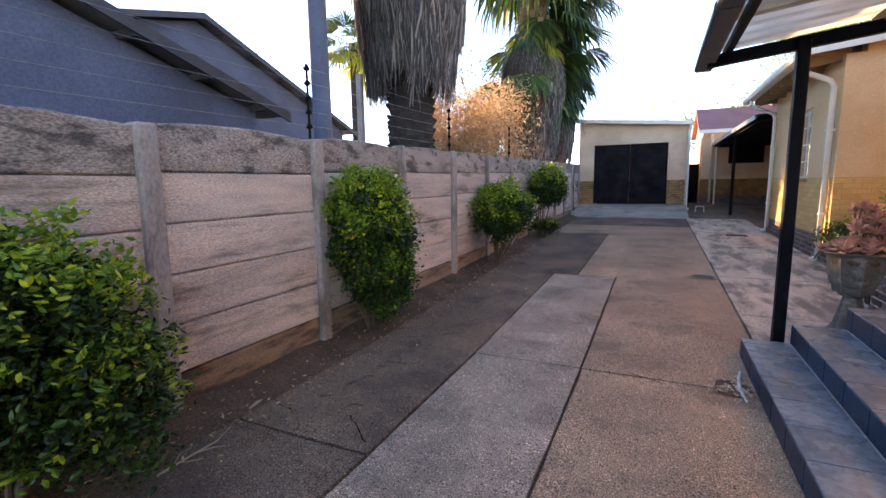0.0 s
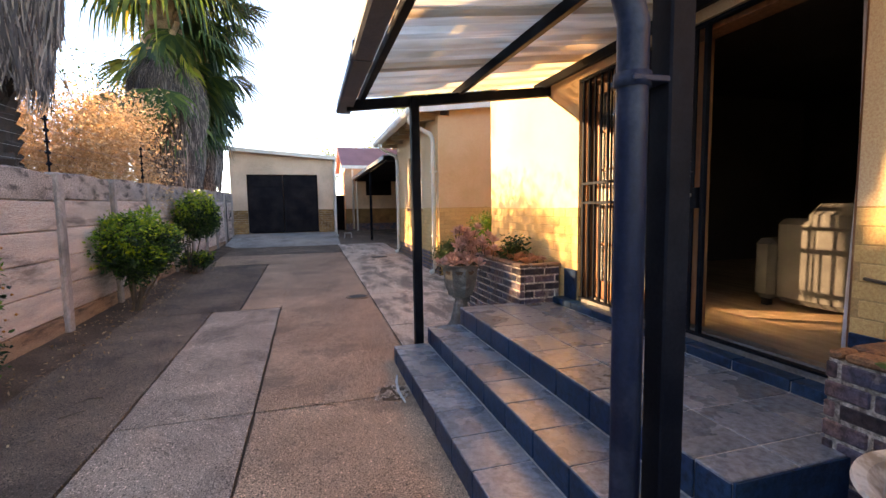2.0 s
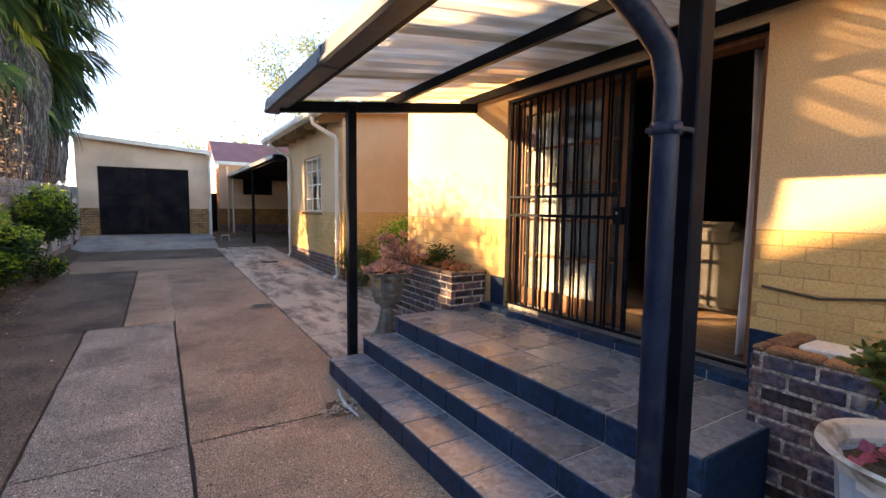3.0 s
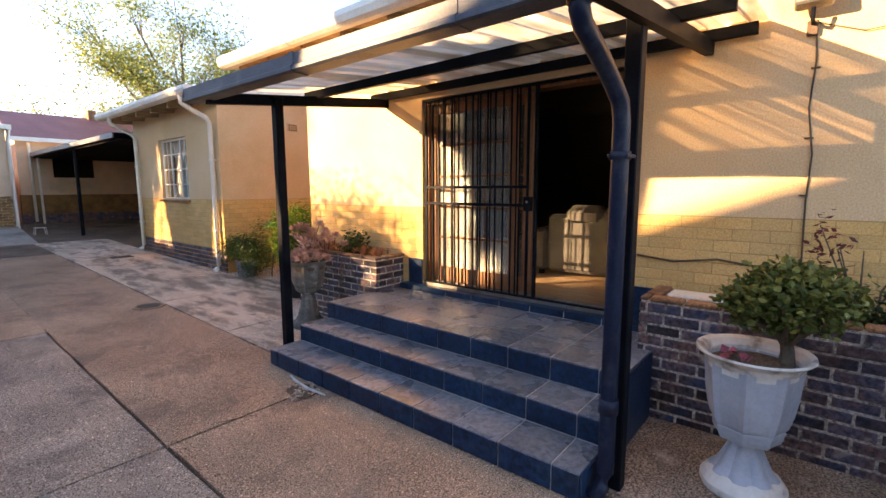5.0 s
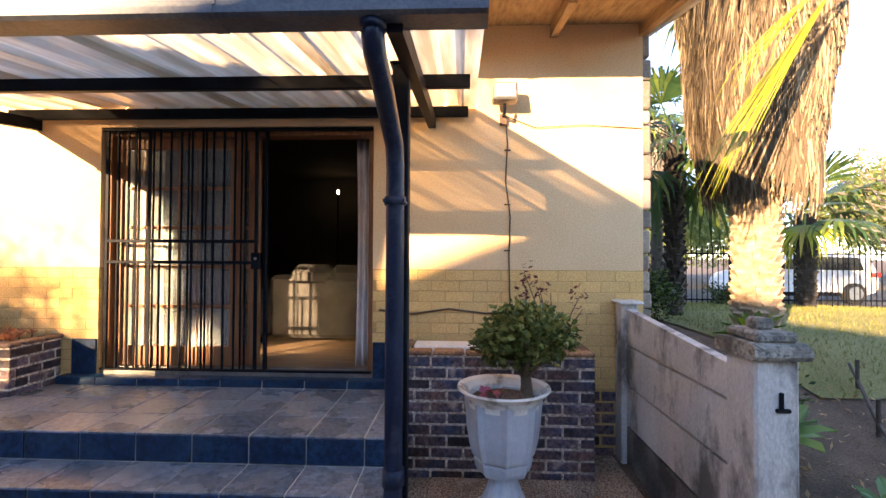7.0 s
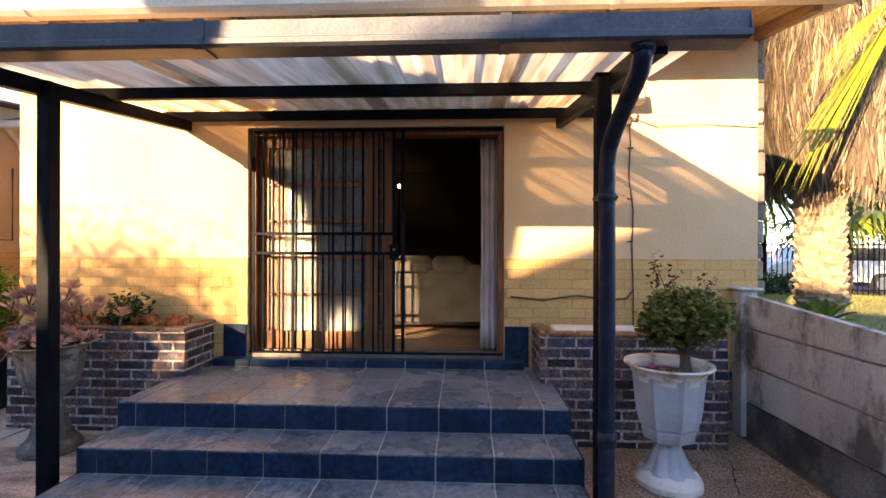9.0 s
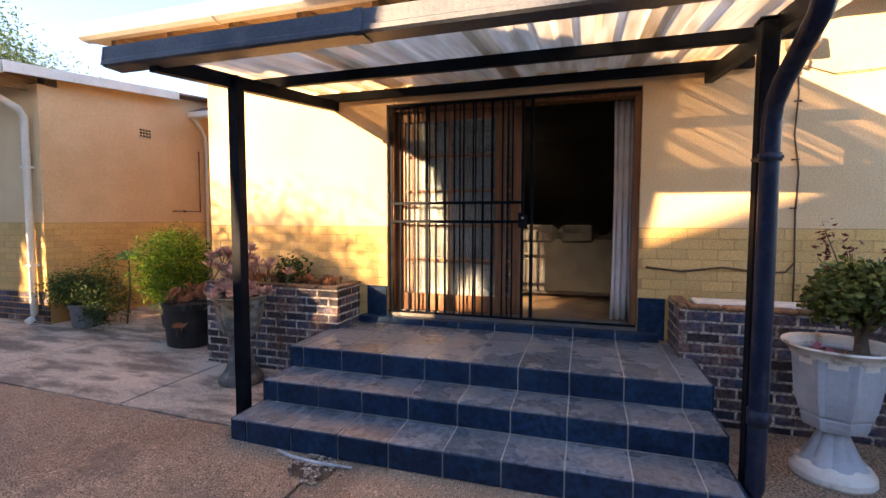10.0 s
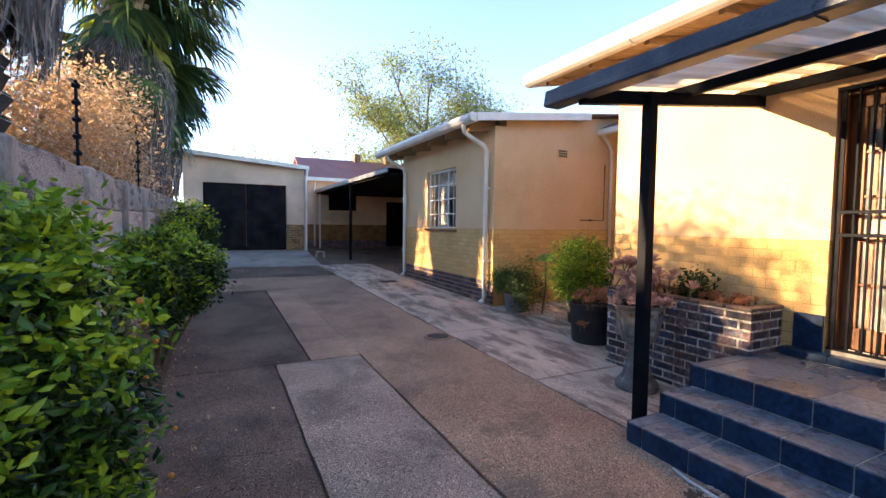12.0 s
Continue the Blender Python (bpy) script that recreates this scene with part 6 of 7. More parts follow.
# ---- boundary wall of the front garden ----
bw = thing("boundary_wall", "low grey concrete wall stained black at its foot", "wall", kind="structure")
for k in range(4):
    part("panel", prism([(0.82, -0.03 + k * 0.31), (2.36, -0.03 + k * 0.31), (2.36, 0.262 + k * 0.31 - (0.02 if k == 3 else 0)), (0.82, 0.262 + k * 0.31 - (0.14 if k == 3 else 0))], 'y', -0.15, -0.09), M_BLACKWALL if k == 0 else M_GREYWALL, bw)
    if k < 3:
        part("joint", box(0.82, 2.36, -0.132, -0.108, 0.25 + k * 0.31, 0.29 + k * 0.31), M_POST, bw)
part("end_post", box(2.34, 2.49, -0.18, -0.05, -0.05, 1.21, 0.01), M_GREYWALL, bw)
part("post_cap", box(2.30, 2.50, -0.21, -0.02, 1.21, 1.235, 0.008), M_GREYWALL, bw)
pil = thing("gate_pillar", "short limewashed gate pillar with stepped concrete cap", "pillar", at=(0.80, -0.10, 0))
part("shaft", box(-0.11, 0.11, -0.125, 0.06, -0.05, 1.145, 0.012), M_GREYWALL, pil)
part("cap", prism([(-0.14, 1.145), (0.14, 1.145), (0.155, 1.165), (0.15, 1.20), (0.11, 1.215), (-0.11, 1.215), (-0.15, 1.20), (-0.155, 1.165)], 'y', -0.15, 0.085), M_CAP, pil, "mossy stepped cap")
part("cap_step", box(-0.115, 0.115, -0.12, 0.055, 1.215, 1.26, 0.012), M_CAP, pil)
part("cap_top", box(-0.05, 0.05, -0.065, 0.01, 1.26, 1.31, 0.012), M_CAP, pil)
hk = part("latch", box(-0.122, -0.108, -0.052, -0.036, 0.93, 1.01, 0.003), M_BLACK, pil, "black iron gate latch")
part("pin", tube([(-0.12, -0.075, 0.935), (-0.12, -0.02, 0.935)], 0.009, 8), M_BLACK, hk)

# ---- palms and trees ----


def fan(verts, faces, o, d, size, rng, seg=16, spread=80.0, droop=0.35, petiole=0.7):
    """One fan leaf: a stalk and folded, drooping segments."""
    o, d = np.array(o, float), np.array(d, float)
    d /= np.linalg.norm(d)
    side = np.cross(d, [0, 0, 1.0])
    if np.linalg.norm(side) < 0.05:
        side = np.array([1.0, 0, 0])
    side /= np.linalg.norm(side)
    up = np.cross(side, d)
    hub = o + d * petiole * size + np.array([0, 0, -0.10 * petiole * size])
    i = len(verts)
    verts += [o + side * 0.02, o - side * 0.02, hub - side * 0.015, hub + side * 0.015]
    faces.append((i, i + 1, i + 2, i + 3))
    for k in range(seg):
        a = math.radians(-spread + 2 * spread * (k + 0.5) / seg) + rng.normal() * 0.03
        e = d * math.cos(a) + side * math.sin(a)
        wv = np.cross(e, up)
        ln = size * (0.75 + 0.25 * math.cos(a)) * rng.uniform(0.85, 1.05)
        wd = size * max(0.006, 0.046 * min(1.0, spread / 70.0)) * rng.uniform(0.7, 1.1)
        p1 = hub + e * ln * 0.5 - np.array([0, 0, droop * ln * 0.10]) + up * 0.01
        p2 = hub + e * ln * 0.82 - np.array([0, 0, droop * ln * 0.38])
        p3 = hub + e * ln * 0.96 - np.array([0, 0, droop * ln * 0.95])
        i = len(verts)
        verts += [hub, p1 + wv * wd, p1 - wv * wd, p2 + wv * wd * 0.6, p2 - wv * wd * 0.6, p3]
        faces += [(i, i + 1, i + 2), (i + 1, i + 3, i + 4, i + 2), (i + 3, i + 5, i + 4)]


def strands(verts, faces, n, centre, z0, z1, r_of, rng, ln=(0.5, 1.2), wd=0.011, ragged=0.6):
    """Hanging dead-frond blades round a trunk, from z0 up to z1."""
    for _ in range(n):
        a = rng.uniform(0, 2 * math.pi)
        zb = z0 + 0.35 * noise.noise(Vector((math.cos(a) * 2.2, math.sin(a) * 2.2, centre[0] + z1)))
        zt = zb + (z1 - zb) * rng.uniform(0.03, 1)
        l = min(rng.uniform(*ln), zt - zb + rng.uniform(0, 0.15) + ragged * rng.uniform(0, 1) ** 3)
        c, s = math.cos(a), math.sin(a)
        r0, r1 = r_of(zt, a) * rng.uniform(0.82, 1.0), r_of(zt - l, a) * rng.uniform(0.88, 1.08)
        tx, ty = -s, c
        tw = rng.normal() * 0.12
        w = wd * rng.uniform(0.5, 1.5)
        rm = (r0 + r1) / 2 + 0.03
        i = len(verts)
        for rr, zz, f, sh in ((r0, zt, 0.6, 0), (rm, zt - l * 0.5, 1.0, tw * 0.4), (r1, zt - l, 0.25, tw)):
            x, y = centre[0] + rr * c + tx * sh * l, centre[1] + rr * s + ty * sh * l
            verts += [(x + tx * w * f + c * 0.01, y + ty * w * f + s * 0.01, zz), (x - tx * w * f, y - ty * w * f, zz)]
        faces += [(i, i + 1, i + 3, i + 2), (i + 2, i + 3, i + 5, i + 4)]


def palm(name, label, at, top, r, skirt, n_str, crown, seed, bark=None, skirt_mat=None, boots=0, leaf_mat_=None, yellow=0, leaf_size=1.2, lean=(0, 0), low=0.0, hang=0.0, ring=None):
    """A fan palm: trunk with leaf bases, skirt of dead fronds (z0, z1, r0, r1), crown of fan leaves."""
    rng = np.random.default_rng(seed)
    t = thing(name, label, "palm tree", at=at)
    bm = bmesh.new()
    zs = [0, 0.25, top * 0.3, top * 0.6, top]
    add_tube(bm, [(lean[0] * z / top, lean[1] * z / top, z - 0.1) for z in zs], [r * 1.2, r * 1.02, r, r * 0.93, r * 0.85], 18)
    for k in range(boots):
        a = k * 2.399
        z = 0.15 + (min(top, skirt[0] + 0.4 if skirt else top) - 0.15) * k / boots
        c, s = math.cos(a), math.sin(a)
        m = Matrix.Translation((lean[0] * z / top + c * r * 0.97, lean[1] * z / top + s * r * 0.97, z)) @ Matrix.Rotation(a, 4, 'Z') @ Matrix.Rotation(rng.uniform(0.4, 0.75), 4, 'Y')
        add_box(bm, -0.025, 0.03, -r * 0.30, r * 0.30, -0.06, 0.09 * rng.uniform(0.7, 1.3), 0.0, m)
    if ring:                                          # bare leaf bases between the skirt and the crown
        for k in range(90):
            a, z = k * 2.399, skirt[1] - 0.3 + (top - skirt[1] + 0.3) * k / 90
            m = Matrix.Translation((math.cos(a) * r * 0.92, math.sin(a) * r * 0.92, z)) @ Matrix.Rotation(a, 4, 'Z') @ Matrix.Rotation(rng.uniform(0.3, 0.6), 4, 'Y')
            add_box(bm, -0.03, 0.05, -r * 0.22, r * 0.22, -0.08, 0.22 * rng.uniform(0.7, 1.3), 0.0, m)
    part("trunk", bm, bark or M_BARK, t)
    if skirt:
        z0, z1, r0, r1 = skirt
        verts, faces = [], []
        def r_of(z, a):
            u = max(0.0, min(1.0, (z - z0) / (z1 - z0)))
            return (r0 + (r1 - r0) * u) * (1 + 0.14 * noise.noise(Vector((math.cos(a) * 1.5, math.sin(a) * 1.5, z * 0.9 + seed)))) * (1 if z > z0 + 0.25 else 0.9) * (1 - 2.8 * max(0.0, u - 0.8) if ring else 1)
        strands(verts, faces, n_str, (lean[0], lean[1]), z0, z1, r_of, rng)
        raw("dead_frond_skirt", verts, faces, skirt_mat or M_SKIRT, t)
        inner = bmesh.new()
        zt = z1 - (0.9 if ring else 0.0)
        add_tube(inner, [(lean[0], lean[1], z0 + 0.7), (lean[0], lean[1], (z0 + zt) / 2), (lean[0], lean[1], zt)], [r0 * 0.6, (r0 + r1) * 0.42, r1 * (0.45 if ring else 0.8)], 16)
        part("skirt_core", inner, skirt_mat or M_SKIRT, t)
    for mt, cnt, lo, hi in ((leaf_mat_ or M_PALMLEAF, crown, -0.55 - low, 1.0), (M_PALMYELLOW, yellow, -1.1, -0.1)):
        if not cnt:
            continue
        verts, faces = [], []
        for k in range(cnt):
            a = k * 2.399 + rng.normal() * 0.2
            el = lo + (hi - lo) * (k + 0.5) / cnt
            d = (math.cos(a) * math.cos(el), math.sin(a) * math.cos(el), math.sin(el))
            fan(verts, faces, (lean[0] + d[0] * r * 0.5, lean[1] + d[1] * r * 0.5, top + 0.1 * d[2]), d, leaf_size * rng.uniform(0.8, 1.15), rng, 16, 80, 0.45 - 0.2 * el + hang)
        raw("crown", verts, faces, mt, t)
    if ring:                                          # older fans hanging below the crown: count, height, size, share of yellow ones
        n_, z_, size_, yel = ring
        for mt, sel in ((leaf_mat_ or M_PALMLEAF, False), (M_PALMYELLOW, True)):
            rr = np.random.default_rng(seed + 7)
            for k in range(n_):
                a, el = k * 2.399 + rr.normal() * 0.2, -1.0 + rr.normal() * 0.3
                z, is_yel = z_ + rr.uniform(-0.9, 1.3), rr.uniform() < yel
                size_k = size_ * rr.uniform(0.75, 1.15)
                if is_yel == sel:
                    verts, faces = [], []
                    d = (math.cos(a) * math.cos(el), math.sin(a) * math.cos(el), math.sin(el))
                    fan(verts, faces, (d[0] * r, d[1] * r, z), d, size_k, rr, 20, 75, 0.35)
                    raw("frond", verts, faces, mt, t)
    return t


palm("fan_palm", "huge fan palm with a grey skirt of dead fronds", (-3.85, 7.44, 0.05), 7.2, 0.36, (3.30, 7.1, 0.76, 1.10), 17000, 26, 201, M_DARKBARK, M_SKIRT_GREY, 150, None, 8, 1.3)
palm("fan_palm", "fan palm with hanging dead fronds and yellowing leaves", (-3.73, 15.3, 0.25), 9.0, 0.40, (1.9, 5.5, 0.74, 1.02), 14000, 34, 202, M_BARK, M_SKIRT_GREY, 60, None, 6, 1.6, low=0.5, hang=0.12, ring=(46, 5.8, 1.3, 0.3))
palm("fan_palm", "dark green fan palm behind the garage fence", (-3.25, 17.5, 0.3), 7.8, 0.22, (2.2, 5.6, 0.45, 0.6), 2600, 34, 203, M_BARK, M_SKIRT_GREY, 40, M_PALMDARK, 0, 1.3, low=0.7, ring=(40, 5.4, 1.15, 0.0))
palm("fan_palm", "distant palm crown over the rooftops", (-14.5, 21.0, 0.2), 8.6, 0.25, None, 0, 26, 204, M_DARKBARK, None, 0, None, 6, 1.3)
palm("fan_palm", "fan palm with pale leaf bases and straw skirt", (5.35, -2.95, ground_height(5.35, -2.95)), 6.3, 0.26, (2.30, 6.0, 0.72, 1.05), 19000, 26, 205, M_BARK, M_SKIRT, 190, None, 0, 1.5)
palm("fan_palm", "slim dark palm beside the house end", (7.4, -2.75, ground_height(7.4, -2.75)), 3.3, 0.14, None, 0, 24, 206, M_DARKBARK, None, 130, None, 0, 1.2, low=0.3)
palm("fan_palm", "young fan palm near the street fence", (11.1, -7.8, ground_height(11.1, -7.8)), 2.5, 0.2, None, 0, 18, 207, M_DARKBARK, None, 90, None, 2, 1.1)
palm("fan_palm", "slim palm far back in the garden", (12.6, -4.6, 0.2), 5.6, 0.16, (3.2, 5.4, 0.4, 0.5), 500, 18, 208, M_DARKBARK, M_SKIRT_GREY, 40, None, 0, 1.1)
verts, faces = [], []
fan(verts, faces, (3.95, -3.15, 4.95), (-0.25, 1.84, -2.56), 2.75, np.random.default_rng(9), 26, 7, 0.10, 0.12)
fan(verts, faces, (3.95, -3.15, 4.95), (-0.45, 2.1, -1.75), 1.9, np.random.default_rng(10), 16, 9, 0.22, 0.12)
tagged(raw("palm_frond", verts, faces, M_PALMYELLOW), "yellow-green palm frond drooping over the wall", "palm frond")


def limbs(rng, height, r, n, spread, base_frac=0.35):
    """Trunk and forking limbs; returns the mesh and the limb ends."""
    bm = bmesh.new()
    add_tube(bm, [(0, 0, -0.1), (0.03, 0.02, height * 0.2), (rng.normal() * 0.1, rng.normal() * 0.1, height * 0.5), (0, 0, height * 0.8)], [r * 1.2, r, r * 0.7, r * 0.3], 10)
    ends = []
    for k in range(n):
        a, z = k * 2.399, height * (base_frac + (0.75 - base_frac) * k / n)
        l = spread * rng.uniform(0.6, 1.0)
        e = Vector((math.cos(a) * l, math.sin(a) * l, z + height * rng.uniform(0.12, 0.32)))
        m = Vector((math.cos(a) * l * 0.5, math.sin(a) * l * 0.5, z + height * 0.06))
        add_tube(bm, [(0, 0, z), m, e], [r * 0.4, r * 0.25, r * 0.08], 7)
        ends.append(e)
        for _ in range(3):
            e2 = e + Vector((rng.normal() * 0.3, rng.normal() * 0.3, abs(rng.normal()) * 0.25)) * spread * 0.5
            add_tube(bm, [m.lerp(e, 0.6), e2], [r * 0.15, r * 0.04], 5)
            ends.append(e2)
    return bm, ends


def tree(name, label, at, height, r, n_limbs, spread, n_leaf, size, material, seed, base_frac=0.35, clump=0.5, droop=0.3, flat=0.7):
    rng = np.random.default_rng(seed)
    t = thing(name, label, "tree", at=at)
    bm, ends = limbs(rng, height, r, n_limbs, spread, base_frac)
    part("trunk", bm, M_TRUNK, t)
    pts = []
    per = max(1, n_leaf // len(ends))
    for e in ends:
        k = rng.uniform(0.6, 1.3)
        pts.append(np.array(e) + np.clip(rng.normal(size=(int(per * k), 3)), -1.7, 1.7) * np.array([1, 1, flat]) * clump * spread * 0.35 * k)
    v, f = leaves(np.concatenate(pts), size, rng, droop, 0.45)
    raw("crown", v, f, material, t)
    return t


tree("shade_tree", "airy grey-green tree rising behind the house", (8.9, 26.5, 0.4), 8.7, 0.25, 34, 3.9, 46000, 0.15, M_TREELEAF, 301, 0.28, 0.42)
tree("shade_tree", "distant pale tree over the red roof", (4.0, 44.0, 0.4), 7.2, 0.25, 12, 4.5, 2500, 0.28, M_TREELEAF, 302, 0.4, 0.6)
tree("dry_tree", "dry tan shrub with withered leaves behind the fence", (-4.35, 10.9, 0.1), 3.25, 0.06, 34, 1.10, 62000, 0.07, M_DRYSHRUB, 303, 0.12, 0.85, 0.5, 1.0)
tree("street_tree", "broad green tree on the street", (24, -22, 0), 6.0, 0.25, 16, 3.6, 15000, 0.27, M_TREELEAF, 305, 0.3, 0.7)
tree("street_tree", "broad green tree on the street", (27, -12, 0), 4.6, 0.22, 16, 3.4, 15000, 0.26, M_TREELEAF, 306, 0.25, 0.75)
tree("street_tree", "broad green tree on the street", (22, -7.5, 0), 4.2, 0.2, 14, 2.8, 14000, 0.24, M_TREELEAF, 307, 0.25, 0.75)
tree("street_tree", "broad green tree on the street", (30, -30, 0), 7.0, 0.3, 16, 4.6, 15000, 0.32, M_TREELEAF, 308, 0.25, 0.75)
tree("bare_tree", "bare winter tree with thin branches", (17, -15.5, 0), 6.2, 0.12, 22, 2.6, 500, 0.12, M_DRYLEAF, 309, 0.35, 0.7)
# Added tree, meant to keep low sun off the ground before the garage.
tree("sun_block_tree", "dark leafy tree added between the palms to block low sun", (-7.5, 21.5, 0.2), 6.5, 0.16, 20, 2.6, 8000, 0.13, M_DARKLEAF, 310, 0.3, 0.75)

# ---- neighbours ----


def gable_house(name, label, x_face, x_back, profile, z_base, over, wall_mat, roof_mat):
    """A house whose gable stands across x: profile is (y, z) of left eave, ridge, right eave."""
    (y0, z0), (yr, zr), (y1, z1) = profile
    t = thing(name, label, "house")
    part("wall", prism([(y0 + over, z_base), (y1 - over, z_base), (y1 - over, z1 + over * (zr - z1) / (y1 - yr) - 0.10), (yr, zr - 0.12), (y0 + over, z0 + over * (zr - z0) / (yr - y0) - 0.10)], 'x', x_back, x_face - 0.45), wall_mat, t)
    part("roof", prism([(y0, z0 + 0.0), (yr, zr - 0.0), (y1, z1 + 0.0), (y1, z1 + 0.06), (yr, zr + 0.06), (y0, z0 + 0.06)], 'x', x_back - 0.3, x_face - 0.02), roof_mat, t)
    part("barge_board", prism([(yr, zr - 0.10), (y1, z1 - 0.12), (y1, z1 + 0.07), (yr, zr + 0.09)], 'x', x_face - 0.02, x_face + 0.02), M_FASCIA, t)
    part("barge_board", prism([(y0, z0 - 0.12), (yr, zr - 0.10), (yr, zr + 0.09), (y0, z0 + 0.07)], 'x', x_face - 0.02, x_face + 0.02), M_FASCIA, t)
    n_ = 6
    for k in range(n_):
        u = (k + 0.5) / n_
        y, z = yr + (y1 - yr) * u, zr + (z1 - zr) * u
        part("purlin_end", box(x_face - 0.5, x_face - 0.03, y - 0.05, y + 0.05, z - 0.14, z - 0.02), M_FASCIA, t)
    return t


gable_house("neighbour_house", "grey neighbouring house with a low gable and dark barge boards", -7.0, -12.0, ((-6.0, 2.9), (0.6, 5.15), (7.95, 2.93)), -0.1, 0.5, M_NEIGHBOUR, M_ROOFGREY)
gable_house("neighbour_house", "taller grey house with a gable behind the first one", -14.0, -21.0, ((3.5, 5.0), (11.8, 7.2), (20.3, 4.05)), -0.1, 0.6, M_NEIGHBOUR, M_ROOFGREY)
palm("fan_palm", "tall palm with a slim smooth grey trunk", (-9.0, 11.45, 0.1), 14.0, 0.27, None, 0, 24, 211, M_NEIGHBOUR, None, 0, None, 0, 1.4)
cp_ = tagged(part("concrete_post", box(-4.56, -4.46, 6.85, 6.95, 0, 3.3, 0.01), M_POST), "slim concrete post standing behind the fence", "post")
pl = thing("power_line", "thin overhead cable crossing the sky", "cable")
part("wire", tube([(-30, 40, 9.5), (-10, 41, 8.8), (10, 42, 8.4), (40, 44, 9.6)], 0.018, 5), M_BLACK, pl)

# ---- front garden ----
sf = thing("street_fence", "black palisade fence along the street", "fence")
for k in range(95):
    y = -17.0 + k * 0.16
    part("bar", box(13.0, 13.02, y - 0.012, y + 0.012, 0.05, 1.95), M_BLACK, sf)
for z in (0.3, 1.7):
    part("rail", box(13.02, 13.05, -17.1, -1.8, z, z + 0.04), M_BLACK, sf)
for y in (-17.0, -12.0, -7.0, -2.0):
    part("fence_post", box(12.98, 13.08, y - 0.05, y + 0.05, 0, 2.05), M_BLACK, sf)
gpil = tagged(part("brick_pillar", box(13.0, 13.45, -5.2, -4.75, 0, 1.95, 0.02), M_STONE), "dark brick pillar in the street fence", "pillar")
pw = tagged(part("street_wall", box(13.1, 13.25, -4.7, 2.0, 0, 0.95, 0.02), M_POST), "low slatted wall along the street", "wall")
road = tagged(part("road", box(13.6, 21.0, -60, 40, -0.02, 0.12), M_ASPHALT), "grey asphalt street beyond the fence", "road", kind="structure")
hse = thing("street_house", "low orange brick house across the street", "house", at=(34, -10.5, 0))
part("wall", box(0, 6, -4, 5, 0, 2.6), M_REDBRICK, hse)
part("roof", prism([(-4.6, 2.6), (5.6, 2.6), (0.5, 4.2)], 'x', -0.5, 6.5), M_REDROOF, hse)

car = thing("parked_car", "white hatchback SUV parked behind the street fence", "car", at=(14.9, -10.0, 0.12))
out_l = [(-2.2, 0.42), (-2.25, 0.75), (-2.18, 1.02), (-1.95, 1.50), (-1.6, 1.62), (0.2, 1.64), (0.75, 1.50), (1.35, 1.10), (2.05, 0.95), (2.25, 0.72), (2.25, 0.40), (1.9, 0.30), (-1.9, 0.30)]
bm = prism(out_l, 'x', -0.88, 0.88)
bmesh.ops.bevel(bm, geom=list(bm.edges), offset=0.06, segments=2, affect='EDGES')
part("body", bm, M_CARWHITE, car, smooth=False)
for sx in (-0.89, 0.87):
    part("side_window", prism([(-1.75, 1.08), (-1.55, 1.50), (0.15, 1.54), (0.62, 1.42), (1.05, 1.12)], 'x', sx, sx + 0.02), M_CARGLASS, car)
part("rear_window", box(-0.7, 0.7, -2.16, -2.02, 1.10, 1.42, 0.02), M_CARGLASS, car)
for sx in (-0.9, 0.9):
    for sy in (-1.38, 1.42):
        wh = part("wheel", tube([(sx - 0.10, sy, 0.34), (sx + 0.10, sy, 0.34)], 0.34, 24), M_RUBBER, car)
        part("rim", tube([(sx - 0.105, sy, 0.34), (sx + 0.105, sy, 0.34)], 0.23, 20), M_ALLOY, wh)
    part("tail_light", box(sx - 0.06, sx + 0.0 if sx > 0 else sx + 0.06, -2.24, -1.95, 0.88, 1.02, 0.01), M_REDLIGHT, car)
part("sill", box(-0.89, 0.89, -1.0, 1.0, 0.26, 0.40, 0.02), M_BLACK, car)


def agave(name, label, at, n, l, w, seed, material):
    rng = np.random.default_rng(seed)
    verts, faces = [], []
    for k in range(n):
        a, el = k * 2.399, 0.15 + 1.1 * k / n
        d = np.array([math.cos(a) * math.cos(el), math.sin(a) * math.cos(el), math.sin(el)])
        s = np.array([-math.sin(a), math.cos(a), 0])
        ll = l * rng.uniform(0.8, 1.1)
        i = len(verts)
        for u, f in ((0, 0.5), (0.4, 1.0), (0.75, 0.85), (1.0, 0.05)):
            p = np.array([0, 0, 0.03]) + d * ll * u - np.array([0, 0, 0.22 * ll * u * u])
            verts += [p + s * w * f + np.array([0, 0, 0.02 * f]), p - np.array([0, 0, 0.01]), p - s * w * f + np.array([0, 0, 0.02 * f])]
        for q in range(3):
            b_ = i + q * 3
            faces += [(b_, b_ + 1, b_ + 4, b_ + 3), (b_ + 1, b_ + 2, b_ + 5, b_ + 4)]
    t = thing(name, label, "succulent", at=at)
    raw("leaves", verts, faces, material, t)
    return t


agave("agave", "broad-leaved green agave in the garden bed", (2.0, -1.0, ground_height(2.0, -1.0) + 0.25), 18, 0.42, 0.085, 1, M_AGAVE)
agave("agave", "broad-leaved green agave in the garden bed", (1.5, -1.35, ground_height(1.5, -1.35)), 16, 0.34, 0.05, 2, M_AGAVE)
agave("aloe", "spiky grey-green aloe in the garden bed", (3.3, -3.9, ground_height(3.3, -3.9)), 34, 0.7, 0.022, 3, M_DARKLEAF)
agave("aloe", "spiky blue-green aloe in the garden bed", (2.2, -2.5, ground_height(2.2, -2.5)), 26, 0.35, 0.02, 4, M_AGAVE)
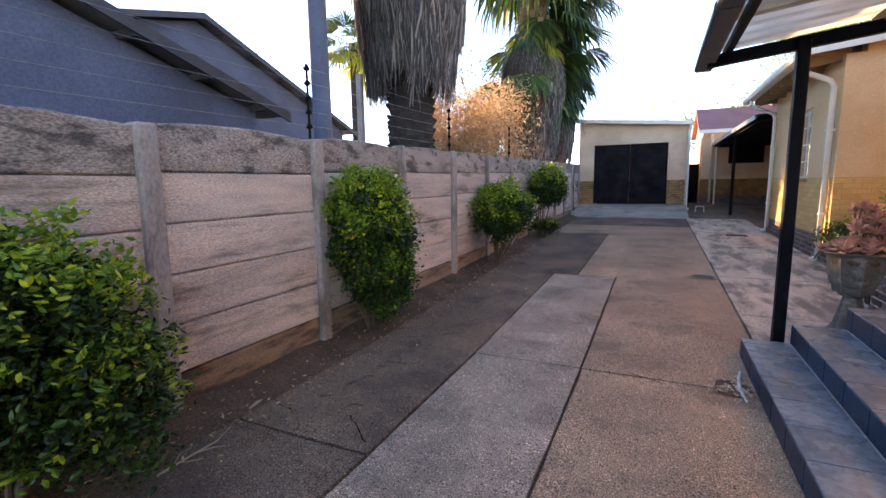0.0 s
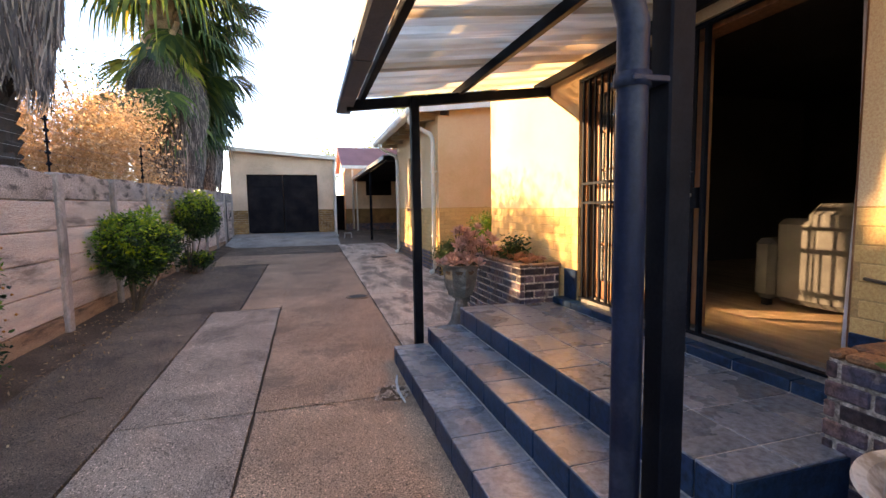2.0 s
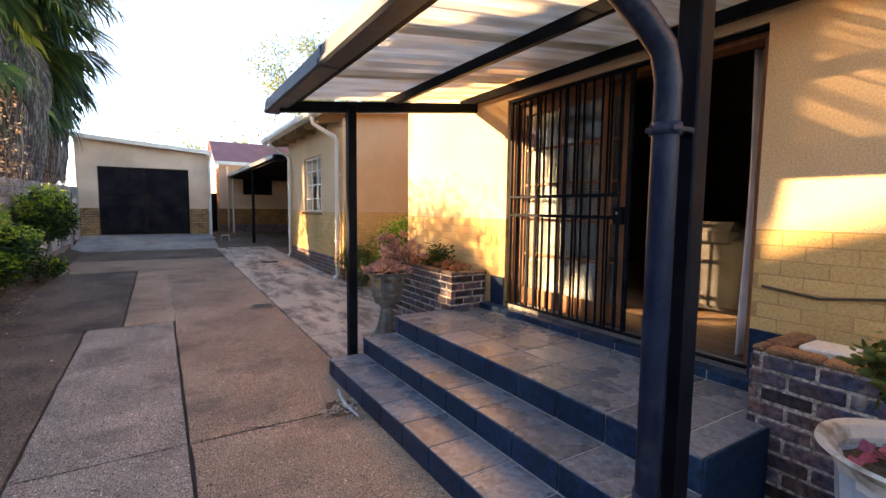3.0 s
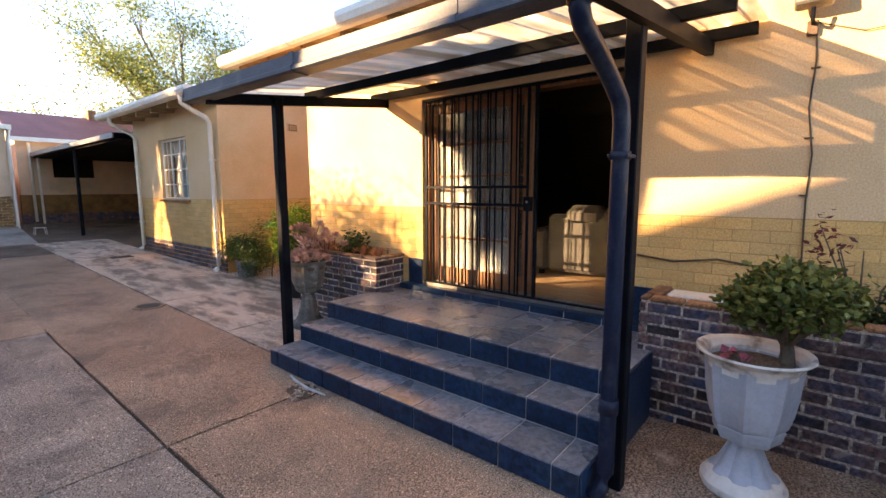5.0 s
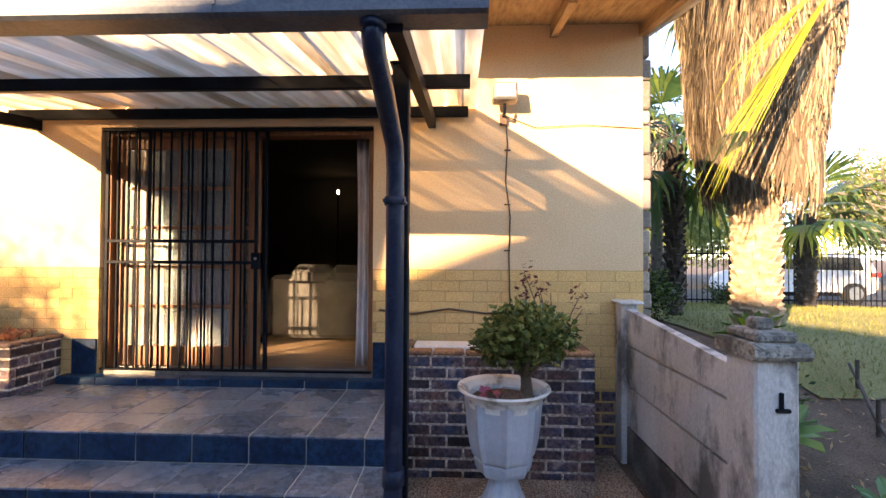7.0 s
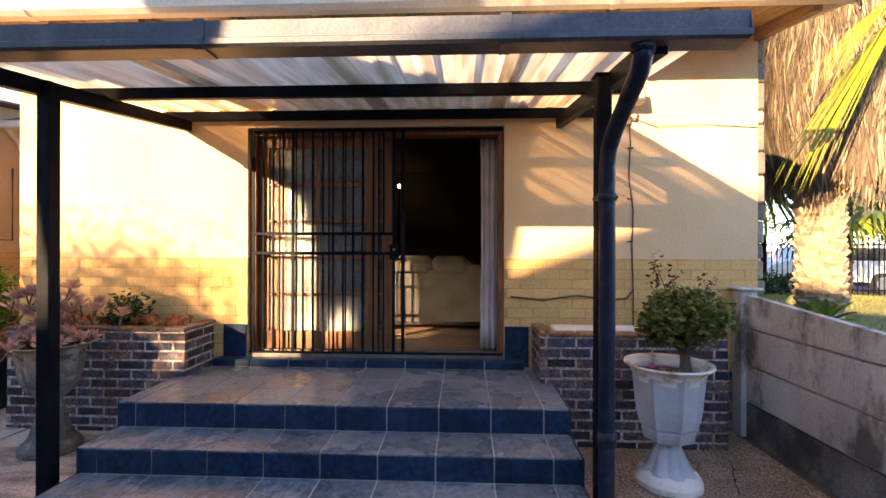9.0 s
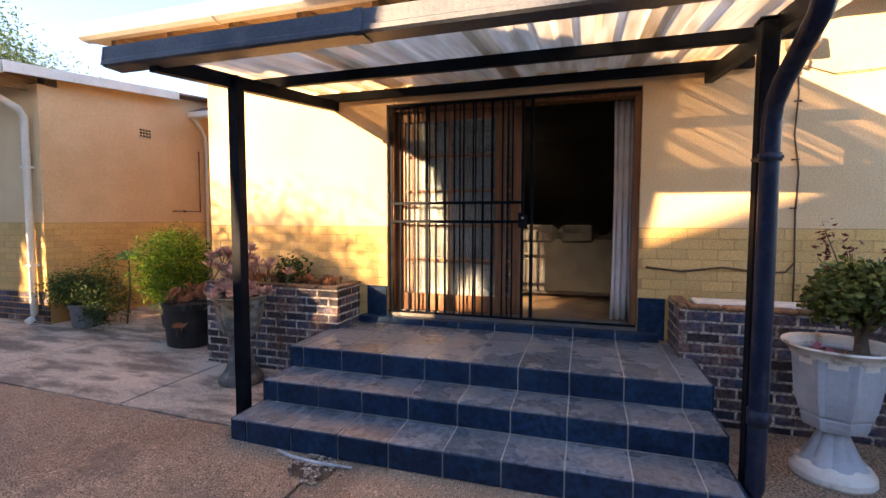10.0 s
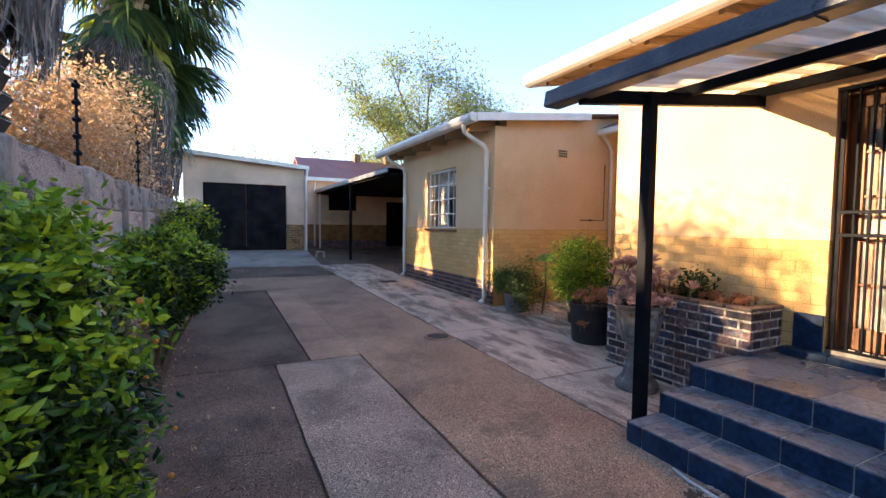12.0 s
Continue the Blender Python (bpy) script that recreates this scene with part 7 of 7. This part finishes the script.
agave("strap_plant", "tuft of strap leaves at the palm's foot", (4.85, -2.6, ground_height(4.85, -2.6)), 22, 0.55, 0.05, 5, M_FERN)
shrub("bed_shrub", "low dark shrub in the garden bed", (2.6, -1.2, ground_height(2.6, -1.2)), [((0, 0, 0.25), (0.35, 0.3, 0.25))], 1400, 0.06, M_DARKLEAF, 121, 8, 0.008)
shrub("bed_shrub", "dark shrub beside the slim palm", (6.6, -1.9, ground_height(6.6, -1.9)), [((0, 0, 0.45), (0.5, 0.5, 0.45))], 1800, 0.09, M_DARKLEAF, 122, 8, 0.01)
shrub("bed_shrub", "dark shrub under the street fence", (12.2, -6.6, ground_height(12.2, -6.6)), [((0, 0, 0.3), (0.4, 0.7, 0.3))], 1600, 0.10, M_DARKLEAF, 123, 8, 0.012)
tall = agave("tall_succulent", "grey-green succulent on a tall thin stem among the pots", (2.90, 8.30, gz(8.30) + 0.86), 34, 0.18, 0.016, 6, M_AGAVE)
part("stem", tube([(-0.02, 0.04, -0.85), (0.02, 0.01, -0.4), (0, 0, 0.10)], 0.014, 7), M_STEM, tall)
twig = thing("dry_twig", "dry forked twig lying on the dusty concrete", "twig")
part("main_stem", tube([(-2.24, 1.63, 0.012), (-2.23, 1.85, 0.02), (-2.235, 1.99, 0.012), (-2.28, 2.12, 0.02)], [0.007, 0.006, 0.005, 0.002], 6), M_STRAW, twig)
for a_, b_, c_ in (((-2.23, 1.85, 0.018), (-2.18, 1.92, 0.025), (-2.15, 1.98, 0.01)), ((-2.24, 1.72, 0.014), (-2.29, 1.80, 0.03), (-2.31, 1.88, 0.012)), ((-2.23, 1.76, 0.014), (-2.17, 1.80, 0.02), (-2.16, 1.84, 0.008))):
    part("side_twig", tube([a_, b_, c_], [0.004, 0.003, 0.002], 5), M_STRAW, twig)
tagged(part("dry_twig", tube([(-2.37, 2.35, 0.014), (-2.38, 2.42, 0.02), (-2.40, 2.49, 0.010)], [0.008, 0.012, 0.006], 6), M_STRAW), "pale curled dry leaf stalk on the concrete", "twig")
rl = np.random.default_rng(77)
lp = np.stack([-2.62 + np.abs(rl.normal(size=420)) * 0.22, rl.uniform(0.6, 11.5, 420), np.zeros(420)], 1)
lp[:, 2] = [gz(y) + 0.008 for y in lp[:, 1]]
lv, lf = leaves(lp, 0.05, rl, 0.2, 0.4)
tagged(raw("leaf_litter", lv, lf, M_DRYLEAF), "scattered dry leaves along the foot of the fence", "leaf litter", kind="stuff")
ep = thing("edging_rail", "rusty pipe edging on stakes along the bed", "edging")
for p in ((1.75, -1.75), (2.6, -2.2), (3.4, -2.7)):
    part("stake", tube([(p[0], p[1], ground_height(*p) - 0.05), (p[0], p[1], ground_height(*p) + 0.30)], 0.018, 8), M_IRON, ep)
part("pipe", tube([(1.3, -1.45, ground_height(1.3, -1.45) + 0.10), (2.6, -2.2, ground_height(2.6, -2.2) + 0.10), (3.8, -2.95, ground_height(3.8, -2.95) + 0.10)], 0.015, 8), M_IRON, ep)
rl = np.random.default_rng(78)
px, py = rl.uniform(1.0, 3.6, 700), rl.uniform(-4.4, -0.5, 700)
v, f = leaves(np.stack([px, py, np.array([ground_height(a, b) for a, b in zip(px, py)]) + 0.02], 1), 0.06, rl, 0.0, 0.4, 1.5)
tagged(raw("bed_litter", v, f, M_DRYLEAF), "dead leaves littering the garden bed", "leaf litter", kind="stuff")
